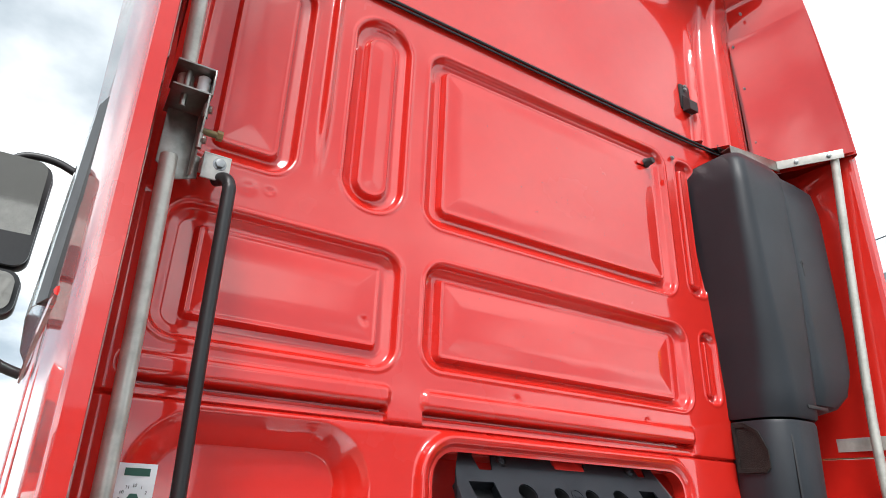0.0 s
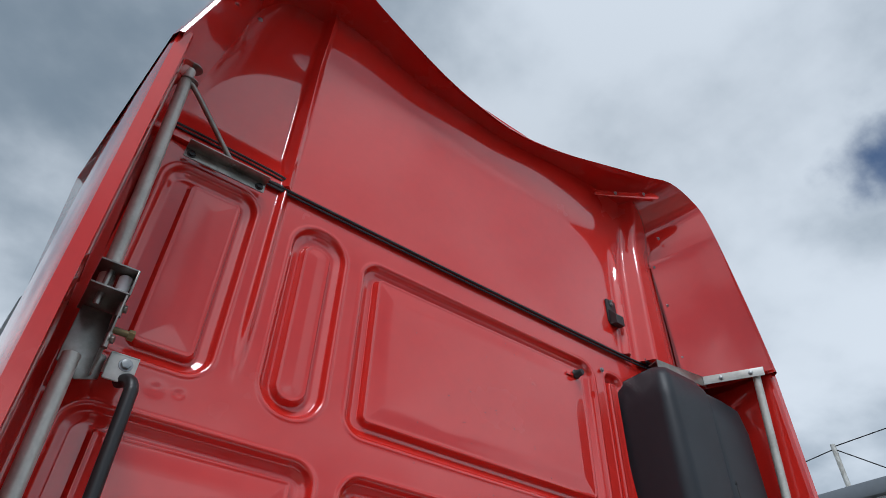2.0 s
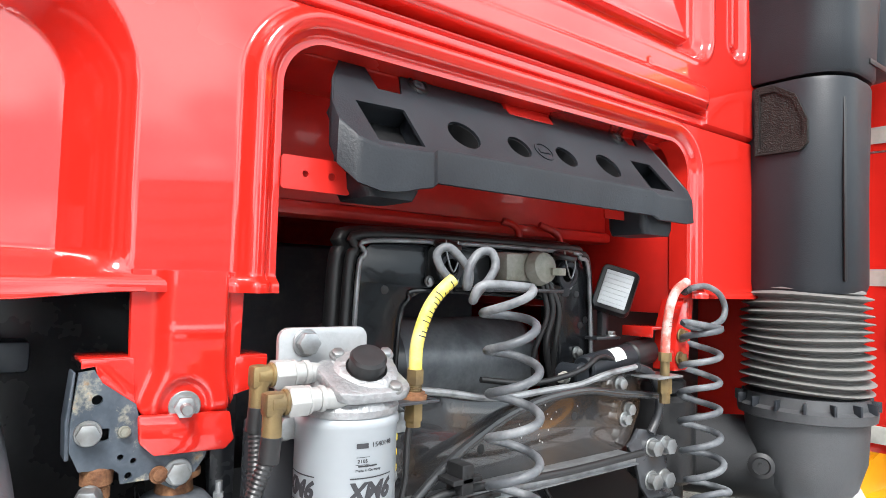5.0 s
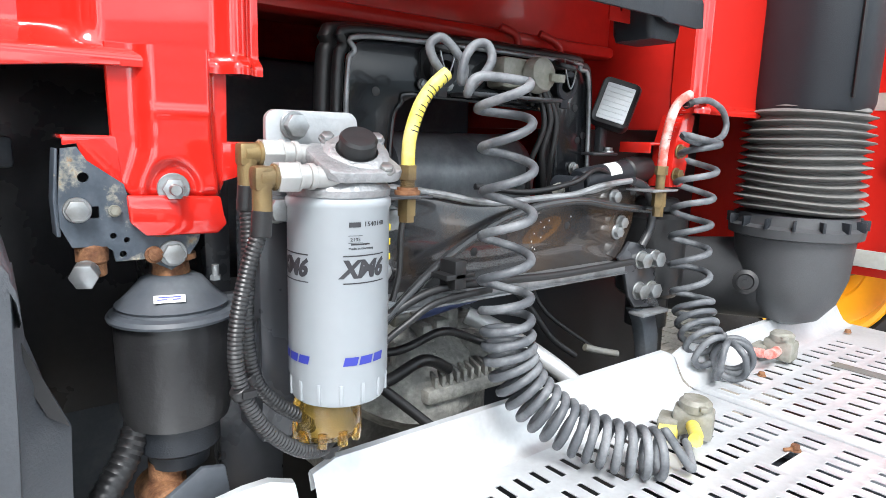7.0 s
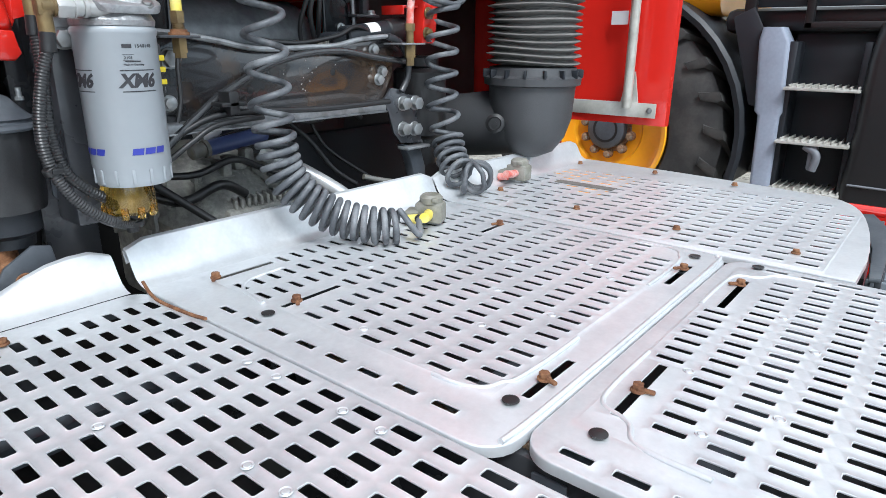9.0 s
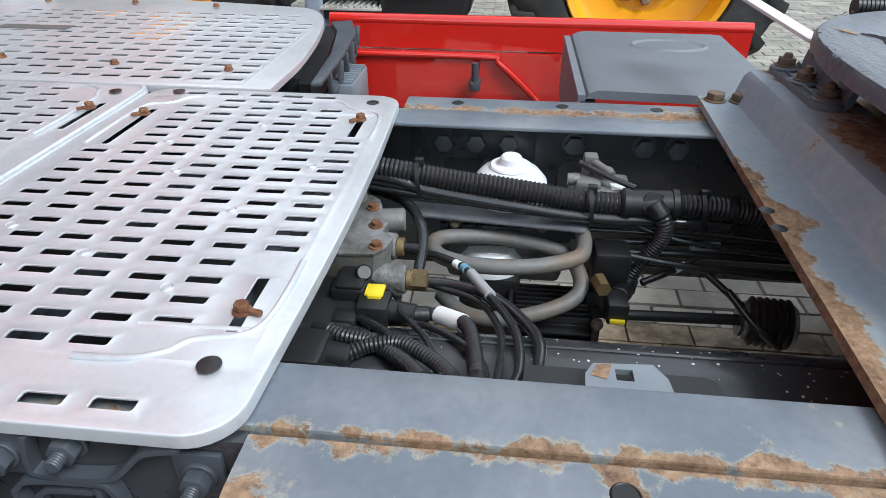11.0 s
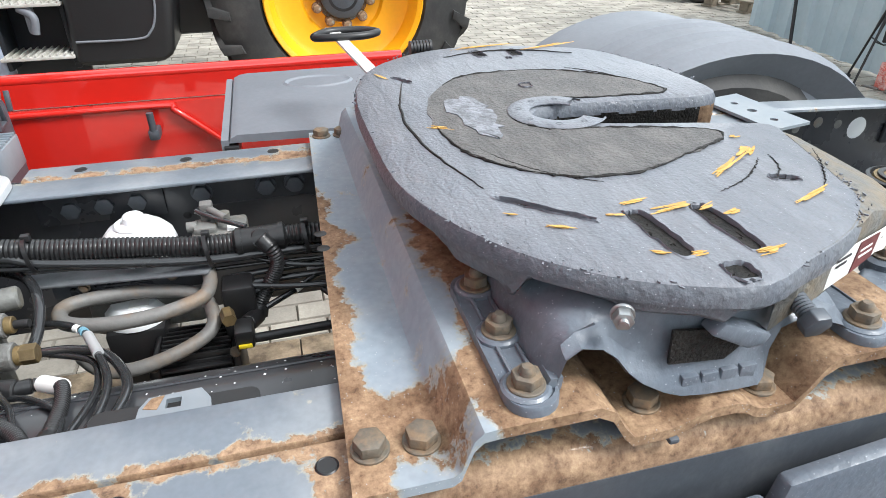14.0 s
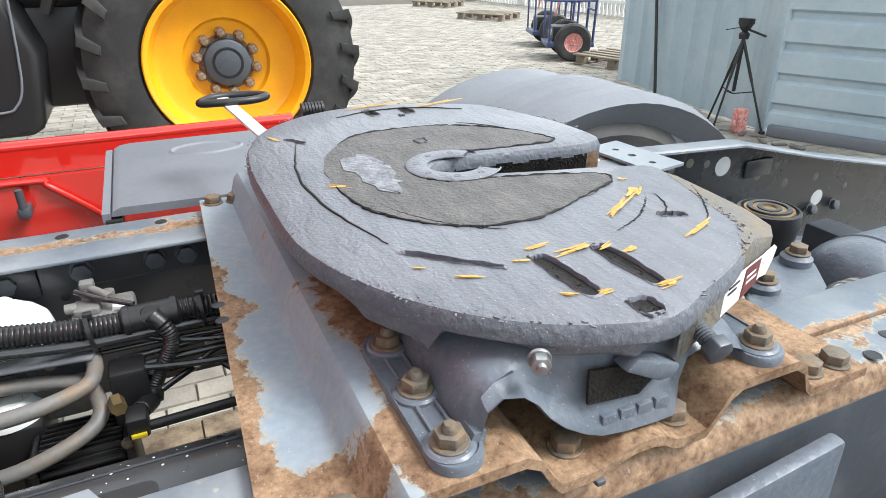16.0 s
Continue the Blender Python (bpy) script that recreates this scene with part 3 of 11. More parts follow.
def hexhead(s=0.012, h=0.008, washer=0.012, stud=0.0):
    """A bolt head of half-width s on a washer, standing on z = 0, with an optional threaded stud."""
    bms = [revolve([(0, 0), (washer, 0), (washer, 0.002), (washer * 0.95, 0.0028), (0, 0.0028)], 20)]
    bms.append(moved(prism([(s * 1.15 * math.cos(radians(60 * k)), s * 1.15 * math.sin(radians(60 * k))) for k in range(6)], h, bev=s * 0.08), Matrix.Translation((0, 0, 0.0028))))
    if stud:
        prof = [(0, 0)]
        z = h
        while z < stud:
            prof += [(s * 0.58, z), (s * 0.52, z + 0.001)]
            z += 0.002
        prof.append((0, stud))
        bms.append(revolve(prof, 14))
    return merge(*bms)


def finish(bm, name, material, smooth=38):
    me = bpy.data.meshes.new(name)
    bm.to_mesh(me)
    bm.free()
    me.materials.append(material)
    if smooth:
        me.shade_smooth()
        me.set_sharp_from_angle(angle=radians(smooth))
    return me


def origin_of(ob):
    p = Vector((0, 0, 0))
    while ob:
        p, ob = p + ob.location, ob.parent
    return p


def part(name, bm, material, parent=None, label="", smooth=38):
    """One mesh object, built in world places, under a thing or a part."""
    if parent:
        moved(bm, Matrix.Translation(-origin_of(parent)))
    ob = new(name, finish(bm, name, material, smooth))
    ob.parent = parent
    return tagged(ob, label)


def thing(name, label, category, at=(0, 0, 0), group="", kind=""):
    """An empty at the thing's base that carries its parts."""
    ob = new(name)
    ob.empty_display_size, ob.location = 0.05, at
    return tagged(ob, label, category, group, kind)


def solo(name, bm, material, label, category, group="", kind="", smooth=38):
    """A thing of one mesh."""
    return tagged(part(name, bm, material, None, "", smooth), label, category, group, kind)


def put(name, mesh, m, parent, label=""):
    """One more object on a shared mesh, at the world pose m."""
    ob = new(name, mesh)
    ob.parent, ob.matrix_basis = parent, Matrix.Translation(-origin_of(parent)) @ m
    return tagged(ob, label)


def lettering(text, size, m, depth=0.0006, bold=0.0):
    """Raised letters, centred, in the xy plane of m."""
    cu = bpy.data.curves.new("letters", "FONT")
    cu.body, cu.size, cu.extrude, cu.align_x, cu.align_y, cu.resolution_u, cu.offset = text, size, depth, "CENTER", "CENTER", 3, bold
    ob = bpy.data.objects.new("letters", cu)
    scene.collection.objects.link(ob)
    bpy.context.view_layer.update()
    me = ob.evaluated_get(bpy.context.evaluated_depsgraph_get()).to_mesh()
    bm = bmesh.new()
    bm.from_mesh(me)
    bpy.data.objects.remove(ob)
    return moved(bm, m)


def sstep(a, b, x):
    t = np.clip((x - a) / (b - a), 0, 1)
    return t * t * (3 - 2 * t)


def sdf_rr(x, z, x0, x1, z0, z1, r):
    qx = np.abs(x - (x0 + x1) / 2) - (x1 - x0) / 2 + r
    qz = np.abs(z - (z0 + z1) / 2) - (z1 - z0) / 2 + r
    return np.hypot(np.maximum(qx, 0), np.maximum(qz, 0)) + np.minimum(np.maximum(qx, qz), 0) - r


def relief(x0, x1, z0, z1, step, fn, hole=None, rim=0.04):
    """A pressed sheet in the xz plane: fn(x, z) gives y. hole(x, z) below 0 is cut away, with a flange of depth rim."""
    nx, nz = int((x1 - x0) / step) + 1, int((z1 - z0) / step) + 1
    X, Z = np.meshgrid(np.linspace(x0, x1, nx), np.linspace(z0, z1, nz))
    keep = np.ones((nz - 1, nx - 1), bool)
    if hole:
        s = hole(X, Z)
        inside = s < 0
        keep = ~(inside[:-1, :-1] & inside[1:, :-1] & inside[:-1, 1:] & inside[1:, 1:])
        e = 1e-4
        gx, gz = (hole(X + e, Z) - hole(X - e, Z)) / (2 * e), (hole(X, Z + e) - hole(X, Z - e)) / (2 * e)
        near = inside & (s > -2.2 * step)
        X, Z = np.where(near, X - s * gx, X), np.where(near, Z - s * gz, Z)
    Y = fn(X, Z)
    bm = bmesh.new()
    vs = {}

    def vert(i, j):
        if (i, j) not in vs:
            vs[(i, j)] = bm.verts.new((X[i, j], Y[i, j], Z[i, j]))
        return vs[(i, j)]
    for i in range(nz - 1):
        for j in range(nx - 1):
            if keep[i, j]:
                bm.faces.new((vert(i, j), vert(i, j + 1), vert(i + 1, j + 1), vert(i + 1, j)))
    edge = [e for e in bm.edges if e.is_boundary]
    ex = bmesh.ops.extrude_edge_only(bm, edges=edge)
    bmesh.ops.translate(bm, vec=(0, rim, 0), verts=[v for v in ex["geom"] if isinstance(v, bmesh.types.BMVert)])
    return bm


def loft(rings, cap=True):
    """A skin over rings of equal count."""
    bm = bmesh.new()
    V = [[bm.verts.new(p) for p in r] for r in rings]
    for a, b in zip(V, V[1:]):
        for i in range(len(a)):
            j = (i + 1) % len(a)
            bm.faces.new((a[i], a[j], b[j], b[i]))
    if cap:
        bm.faces.new(V[0][::-1])
        bm.faces.new(V[-1])
    bmesh.ops.recalc_face_normals(bm, faces=bm.faces)
    return bm


def ring(cx, cy, hx, hy, z, r, n=6):
    return [Vector((x, y, z)) for x, y in rounded(cx - hx, cx + hx, cy - hy, cy + hy, min(r, hx * 0.99, hy * 0.99), n)]


def helix(path, R, turns, n=18, phase=0.0, wound=None):
    """Points of a coil of radius R wound round a path; wound gives (part of the turns, part of the path) where the pitch is uneven."""
    path = [Vector(p) for p in path]
    cum = [0.0]
    for a, b in zip(path, path[1:]):
        cum.append(cum[-1] + (b - a).length)
    out = []
    steps = int(turns * n)
    i = 0
    t0 = (path[1] - path[0]).normalized()
    nrm = Vector((1, 0, 0)) - t0 * t0.x
    nrm.normalize()
    for k in range(steps + 1):
        s = cum[-1] * (float(np.interp(k / steps, *zip(*wound))) if wound else k / steps)
        while i < len(path) - 2 and cum[i + 1] < s:
            i += 1
        f = (s - cum[i]) / max(cum[i + 1] - cum[i], 1e-9)
        p = path[i].lerp(path[i + 1], f)
        t = (path[min(i + 2, len(path) - 1)] - path[max(i - 1, 0)]).normalized()
        nrm = (nrm - t * nrm.dot(t)).normalized()
        a = phase + 2 * math.pi * k / n
        r = R(k / steps) if callable(R) else R
        out.append(p + (nrm * math.cos(a) + t.cross(nrm) * math.sin(a)) * r)
    return out

# ---- ground ----
def build_ground():
    bm = bmesh.new()
    bm.faces.new([bm.verts.new(p) for p in ((-120, -120, -0.012), (120, -120, -0.012), (120, 120, -0.012), (-120, 120, -0.012))])
    return solo("ground", bm, JOINT, "sandy joints of the worn concrete yard paving", "ground", kind="structure", smooth=0)


ground = build_ground()

# ---- truck cab ----
cab = thing("truck_cab", "glossy red truck cab seen from behind, with pressed panels", "truck cab", (0, 0, 1.5))
PANELS = (  # outer outline, inner outline, corner radii
    (-1.085, -0.835, 2.385, 2.957, -1.018, -0.872, 2.422, 2.915, 0.060, 0.022),
    (-0.712, -0.546, 2.362, 2.945, -0.676, -0.586, 2.400, 2.895, 0.080, 0.042),
    (-0.477, 0.500, 2.368, 2.915, -0.430, 0.455, 2.410, 2.880, 0.055, 0.025),
    (-1.078, -0.536, 1.975, 2.262, -1.015, -0.582, 2.020, 2.222, 0.055, 0.012),
    (-0.461, 0.515, 1.993, 2.264, -0.420, 0.445, 2.020, 2.228, 0.055, 0.012),
    (0.570, 0.660, 2.392, 2.912, 0.592, 0.640, 2.42, 2.885, 0.035, 0.015),
    (0.590, 0.660, 2.030, 2.258, 0.606, 0.640, 2.05, 2.235, 0.03, 0.012),
)


def wall_relief(x, z):
    y = np.zeros_like(x)
    for ox0, ox1, oz0, oz1, ix0, ix1, iz0, iz1, ro, ri in PANELS:
        do = sdf_rr(x, z, ox0, ox1, oz0, oz1, ro)
        d = sdf_rr(x, z, ix0, ix1, iz0, iz1, ri)
        # pressed rim, steep drop, rounded channel, steep rise to a crisp inner edge
        y = y - 0.0022 * np.exp(-((do - 0.009) / 0.0042) ** 2)
        y = y + 0.018 * sstep(0.003, -0.008, do) + 0.008 * sstep(-0.004, -0.03, do)
        y = y - 0.019 * sstep(0.004, -0.005, d) - 0.0018 * np.exp(-((d + 0.007) / 0.004) ** 2) - 0.004 * sstep(-0.004, -0.07, d)
    # tapering flute
    y = y - 0.016 * np.exp(-((x + 0.775) / 0.011) ** 2) * sstep(2.38, 2.62, z)
    # the lap joint: a rolled bead, a black gap and the flange below it, with a bridge in the middle
    for x0, x1 in ((-1.10, -0.548), (-0.453, 0.495)):
        y = y - 0.010 * sstep(0.012, -0.006, sdf_rr(x, z, x0, x1, 1.899, 1.932, 0.012))
        y = y + 0.034 * sstep(0.002, -0.004, sdf_rr(x, z, x0, x1, 1.878, 1.891, 0.005))
        y = y + 0.010 * sstep(0.002, -0.003, sdf_rr(x, z, x0, x1, 1.861, 1.875, 0.005))
    y = y + 0.010 * np.exp(-((z - 1.857) / 0.0035) ** 2)
    y = y + 0.006 * sstep(1.863, 1.853, z)
    # deep recess over the air spring with flat sloping sides and cut-off corners
    rec = sdf_rr(x, z, -1.06, -0.575, 1.28, 1.842, 0.13)
    y = y + 0.058 * np.clip(-rec / 0.058, 0, 1) ** 1.15 * sstep(1.515, 1.545, z) + 0.003 * sstep(0.004, -0.004, rec) * sstep(1.515, 1.545, z)
    # raised lip round the engine opening, and the rolled lower edge
    d = sdf_rr(x, z, -0.420, 0.432, 1.30, 1.808, 0.060)
    y = y - 0.016 * sstep(0.050, 0.034, d) - 0.004 * np.exp(-((d - 0.030) / 0.006) ** 2) + 0.012 * sstep(0.020, 0.008, d)
    y = y - 0.012 * sstep(1.523, 1.512, z)
    # faint dents and waves of the thin sheet
    for dx, dz, w in ((-0.93, 2.33, 0.018), (-0.88, 2.335, 0.010), (-0.62, 2.08, 0.012), (-0.18, 1.95, 0.010), (0.30, 1.945, 0.008), (-0.15, 2.52, 0.06), (0.05, 2.10, 0.07)):
        y = y + (0.0024 if w < 0.03 else 0.0016) * np.exp(-(((x - dx) / w) ** 2 + ((z - dz) / (w * 0.8)) ** 2))
    y = y + 0.0016 * np.sin(2.1 * x + 0.7) * np.sin(2.7 * z) + 0.0005 * np.sin(9.0 * x + 5.0 * z) * np.sin(7.0 * z - 3.0 * x)
    return y


def opening(x, z):
    return sdf_rr(x, z, -0.420, 0.432, 1.20, 1.808, 0.060)


rear_wall = part("rear_wall", relief(-1.135, 1.19, 1.503, 3.02, 0.0029, wall_relief, opening), RED, cab)


def wall_hem():
    """The wall's lower hem left of the mount, drooping in a shallow curve, with a rolled edge."""
    xs = np.linspace(-1.132, -.560, 60)
    low = np.interp(xs, (-1.132, -1.03, -.934, -.83, -.737, -.668, -.624, -.600, -.560), (1.476, 1.480, 1.484, 1.488, 1.491, 1.494, 1.4985, 1.501, 1.503))
    ys = wall_relief(xs, np.full_like(xs, 1.506))
    bm = bmesh.new()
    rows = [[bm.verts.new((x, y + d, zl + (1.507 - zl) * f)) for f, d in ((1, 0), (.55, -.0006), (.25, -.0012), (.08, -.0004), (0, .002), (.04, .006))] for x, y, zl in zip(xs, ys, low)]
    for a, b in zip(rows, rows[1:]):
        for k in range(5):
            bm.faces.new((a[k], a[k + 1], b[k + 1], b[k]))
    bmesh.ops.recalc_face_normals(bm, faces=bm.faces)
    bmesh.ops.solidify(bm, geom=bm.faces[:], thickness=.002)
    return bm


part("wall_hem", wall_hem(), RED, cab)


def upper_relief(x, z):
    y = -0.015 + 0.05 * sstep(-0.765, -0.80, x) * sstep(3.02, 3.2, z)
    # a narrow tapering ridge, a broad flute, then a swell that falls away to the wing
    y = y - 0.022 * np.exp(-((x - 0.70 - 0.06 * (z - 3.0)) / 0.015) ** 2) * sstep(3.66, 3.40, z)
    y = y + 0.012 * np.exp(-((x - 0.745 - 0.06 * (z - 3.0)) / 0.020) ** 2) * sstep(3.70, 3.50, z)
    y = y - 0.060 * sstep(0.765, 0.815, x - 0.06 * (z - 3.0)) + 0.10 * np.clip((x - 0.80) / 0.30, 0, 1.3) ** 2
    y = y - 0.018 * np.exp(-((x + 0.775) / 0.010) ** 2)
    y = y - 0.03 * sstep(3.62, 3.9, z) + 0.004 * np.sin(3 * x) * sstep(3.02, 3.3, z)
    return y


part("upper_rear_panel", relief(-1.18, 1.16, 3.026, 3.99, 0.007, upper_relief), RED, cab)
part("joint_seal", merge(*(tube([(-1.13, y, 3.07 + dz), (-0.80, y, 3.062 + dz), (-0.765, y, 3.03 + dz), (-0.72, y, 3.021 + dz), (0.72, y, 3.017 + dz), (0.80, -0.04, 3.03 + dz), (1.12, -0.04, 3.03 + dz)], r, 8, 8) for y, dz, r in ((-0.016, 0.003, 0.0038), (-0.012, -0.007, 0.0034)))), RUBBER, cab, "black rubber joint seal")


def deflector():
    """Roof deflector: from the wall round the trailing edge to the outside of the roof."""
    edge = [(-1.19, -0.34, 3.02), (-1.15, -0.35, 3.21), (-1.085, -0.35, 3.58), (-1.04, -0.33, 3.80), (-0.90, -0.28, 3.93), (-0.65, -0.205, 3.925), (-0.35, -0.16, 3.853), (-0.12, -0.13, 3.838), (0.11, -0.12, 3.842), (0.36, -0.135, 3.888), (0.60, -0.19, 3.918), (0.80, -0.245, 3.932), (0.93, -0.285, 3.935), (1.044, -0.31, 3.845), (1.076, -0.33, 3.69), (1.135, -0.345, 3.28), (1.195, -0.34, 2.99)]
    wall = [(-1.16, 0.05, 3.02), (-1.12, 0.05, 3.21), (-1.06, 0.05, 3.60), (-1.01, 0.04, 3.84), (-0.90, 0.03, 3.96), (-0.65, 0.0, 3.97), (-0.35, 0.0, 3.95), (-0.12, 0.0, 3.94), (0.11, 0.0, 3.93), (0.36, 0.0, 3.93), (0.60, 0.0, 3.93), (0.78, 0.0, 3.92), (0.87, -0.01, 3.90), (0.95, -0.02, 3.80), (0.980, -0.03, 3.67), (1.03, -0.02, 3.28), (1.065, 0.0, 2.99)]
    E, W = spline(edge, 6), spline(wall, 6)
    bm = bmesh.new()
    rows = []
    c = Vector((0.0, 0, 3.2))
    for e, w in zip(E, W):
        out = e - c
        out.y = 0
        out.normalize()
        mid = e.lerp(w, 0.5) + out * 0.012
        rows.append([w, mid, e, e + out * 0.010 + Vector((0, 0.003, 0)), e + out * 0.020 + Vector((0, 0.02, 0)), Vector((e.x, 0.3, e.z)) + out * (0.05 + 0.04 * float(sstep(3.7, 3.1, e.z))), Vector((e.x, 1.6, e.z)) + out * (0.04 + 0.08 * float(sstep(3.7, 3.1, e.z)))])
    V = [[bm.verts.new(p) for p in r] for r in rows]
    for a, b in zip(V, V[1:]):
        for k in range(len(a) - 1):
            bm.faces.new((a[k], a[k + 1], b[k + 1], b[k]))
    bmesh.ops.recalc_face_normals(bm, faces=bm.faces)
    return bm


roof = part("roof_deflector", deflector(), RED, cab)


def wing_panel():
    """The separate inner sheet of the deflector's wing, lapped over it with a turned-in upper edge."""
    E = spline([(1.070, -0.335, 3.64), (1.086, -0.338, 3.55), (1.128, -0.34, 3.28), (1.188, -0.335, 2.995)], 8)
    W = spline([(0.972, -0.045, 3.615), (0.986, -0.045, 3.55), (1.022, -0.04, 3.28), (1.055, -0.03, 2.995)], 8)
    bm = bmesh.new()
    rows = [[bm.verts.new(w.lerp(e, f) + Vector((-0.006 + 0.010 * math.sin(math.pi * f), 0, 0))) for f in (0, 0.04, 0.25, 0.5, 0.75, 0.96, 1.0)] for e, w in zip(E, W)]
    for a, b in zip(rows, rows[1:]):
        for k in range(len(a) - 1):
            bm.faces.new((a[k], a[k + 1], b[k + 1], b[k]))
    bmesh.ops.recalc_face_normals(bm, faces=bm.faces)
    bmesh.ops.solidify(bm, geom=bm.faces[:], thickness=0.006)
    return bm


part("wing_panel", wing_panel(), RED, cab)
part("wing_seam", tube([(0.972, -0.048, 3.615), (0.986, -0.048, 3.55), (1.022, -0.043, 3.28), (1.055, -0.034, 2.995)], 0.004, 8, 6), RUBBER, cab, "dark seam of the wing panel")
screw = finish(hexhead(0.006, 0.004, 0.009), "screw", ZINC)
for x, z, y in ((0.978, 3.585, -0.06), (1.010, 3.38, -0.06), (1.042, 3.13, -0.05), (0.97, 3.72, -0.12), (-1.02, 3.68, -0.04), (0.55, 2.912, -0.004), (0.70, 3.856, -0.122), (0.82, 3.868, -0.192)):
    put("screw", screw, aim((x, y, z), (0, -1, 0.1)), cab)
part("gusset", merge(prism([(0, 0), (0.30, 0.01), (0.315, 0.03), (0.30, 0.055), (0.02, 0.03), (0, 0.02)], 0.005, Matrix.Translation((0.62, -0.07, 3.835)) @ Matrix.Rotation(radians(-30), 4, "Z") @ Matrix.Rotation(radians(82), 4, "X"), 0.0015), prism([(0, 0), (0.29, 0), (0.30, 0.035), (0, 0.02)], 0.004, Matrix.Translation((0.62, -0.065, 3.872)) @ Matrix.Rotation(radians(-30), 4, "Z"))), RED, cab)


def flank(pts, z0, z1, n=10, lean=0.0):
    """A curved upright sheet: outline in plan, from z0 to z1."""
    bm = bmesh.new()
    rows = []
    for k in range(n + 1):
        z = z0 + (z1 - z0) * k / n
        rows.append([bm.verts.new((x + lean * (z - z0), y, z)) for x, y in pts])
    for a, b in zip(rows, rows[1:]):
        for i in range(len(pts)):
            j = (i + 1) % len(pts)
            bm.faces.new((a[i], a[j], b[j], b[i]))
    bm.faces.new(rows[0][::-1])
    bm.faces.new(rows[-1])
    bmesh.ops.recalc_face_normals(bm, faces=bm.faces)
    return bm


RPLAN = [(1.175, 0.06), (1.195, -0.10), (1.197, -0.30), (1.203, -0.315), (1.226, -0.318), (1.232, -0.30), (1.245, -0.10), (1.25, 0.06)]
part("side_deflector", flank(RPLAN, 1.115, 1.893), RED, cab)
part("side_deflector", flank(RPLAN, 1.899, 2.995), RED, cab)
part("side_deflector", flank([(-1.10, 0.06), (-1.13, -0.10), (-1.138, -0.30), (-1.142, -0.318), (-1.170, -0.322), (-1.178, -0.30), (-1.20, -0.10), (-1.215, 0.06)], 1.115, 3.06, lean=-0.016), RED, cab)
# left flank with pressed character lines, quarter panel and door gap
for y0, y1 in ((0.066, 0.36), (0.366, 1.55)):
    part("flank", flank([(-1.12, y0), (-1.214 - 0.055 * y0, y0), (-1.218 - 0.055 * y0, y0 + 0.012), (-1.222 - 0.055 * (y0 + y1) / 2, (y0 + y1) / 2), (-1.220 - 0.055 * y1, y1 - 0.012), (-1.212 - 0.055 * y1, y1), (-1.12, y1)], 1.0, 2.28, lean=-0.004), RED, cab)
    part("flank", flank([(-1.12, y0), (-1.214 - 0.045 * y0, y0), (-1.221 - 0.045 * (y0 + y1) / 2, (y0 + y1) / 2), (-1.214 - 0.045 * y1, y1), (-1.12, y1)], 2.70, 3.05, lean=-0.012), RED, cab)
part("flank", flank([(-1.12, 0.066), (-1.221, 0.066), (-1.234, 0.3), (-1.238, 0.42), (-1.12, 0.42)], 2.28, 2.70, lean=-0.012), RED, cab)
part("side_window", flank([(-1.19, 0.43), (-1.228, 0.43), (-1.274, 1.54), (-1.19, 1.54)], 2.285, 2.695, lean=-0.012), GLASSY, cab)
part("window_visor", flank([(-1.236, 0.470), (-1.268, 0.50), (-1.290, 0.56), (-1.304, 0.70), (-1.318, 1.2), (-1.305, 1.45), (-1.302, 1.45), (-1.315, 1.2), (-1.301, 0.70), (-1.287, 0.563), (-1.266, 0.505), (-1.236, 0.475)], 2.12, 2.74, lean=0.03), VISOR, cab, "pale clear acrylic wind visor")
part("window_seal", flank([(-1.228, 0.440), (-1.258, 0.448), (-1.282, 0.53), (-1.24, 0.54)], 2.12, 2.72, lean=0.02), BLACK, cab)
for z in (2.05, 1.62):
    part("side_moulding", tube([(-1.229, 0.10, z), (-1.268, 0.8, z + 0.01), (-1.303, 1.5, z + 0.015)], 0.011, 6, 8), RED, cab)
part("flank", flank([(1.17, 0.07), (1.25, 0.07), (1.25, 2.0), (1.17, 2.0)], 1.0, 3.05), RED, cab)
part("front_body", box(-1.12, 1.17, 1.55, 1.62, 0.6, 3.05, 0.02), RED, cab)
part("roof_skin", loft([[Vector((x * s, y, z * f + 3.05 * (1 - f))) for x, z in [(-1.19, 3.05), (-1.15, 3.3), (-1.08, 3.62), (-.9, 3.84), (-.3, 3.88), (.3, 3.88), (.9, 3.84), (1.08, 3.62), (1.15, 3.3), (1.20, 3.05)]] for y, s, f in ((.05, .97, 1.0), (.6, .99, 1.0), (1.2, .98, .86), (1.62, .95, .35))], cap=True), RED, cab)
part("windscreen", box(-1.0, 1.05, 1.62, 1.635, 1.95, 2.85, 0.01), GLASSY, cab)
part("bumper", box(-1.20, 1.22, 1.45, 1.72, 0.35, 0.85, 0.06, 3), PLASTIC, cab)
for sx in (-1, 1):
    fw_m = Matrix.Translation((sx * 1.02, 0.95, 0.50)) @ Matrix.Rotation(radians(90), 4, "Y")
    front_wheel = part("front_wheel", moved(revolve([(.29, -.14), (.44, -.155), (.49, -.12), (.50, 0), (.49, .12), (.44, .155), (.29, .14)], 44, True), fw_m), TYRE, cab)
    part("rim", moved(revolve([(0, -.04), (.12, -.04), (.14, .0), (.28, .03), (.29, .12), (.29, -.12), (.2, -.06), (0, -.06)], 32), fw_m), GALV, front_wheel)
part("floor_pan", box(-1.13, 1.17, 0.09, 1.54, 1.83, 1.86, 0.004), RED_IN, cab)

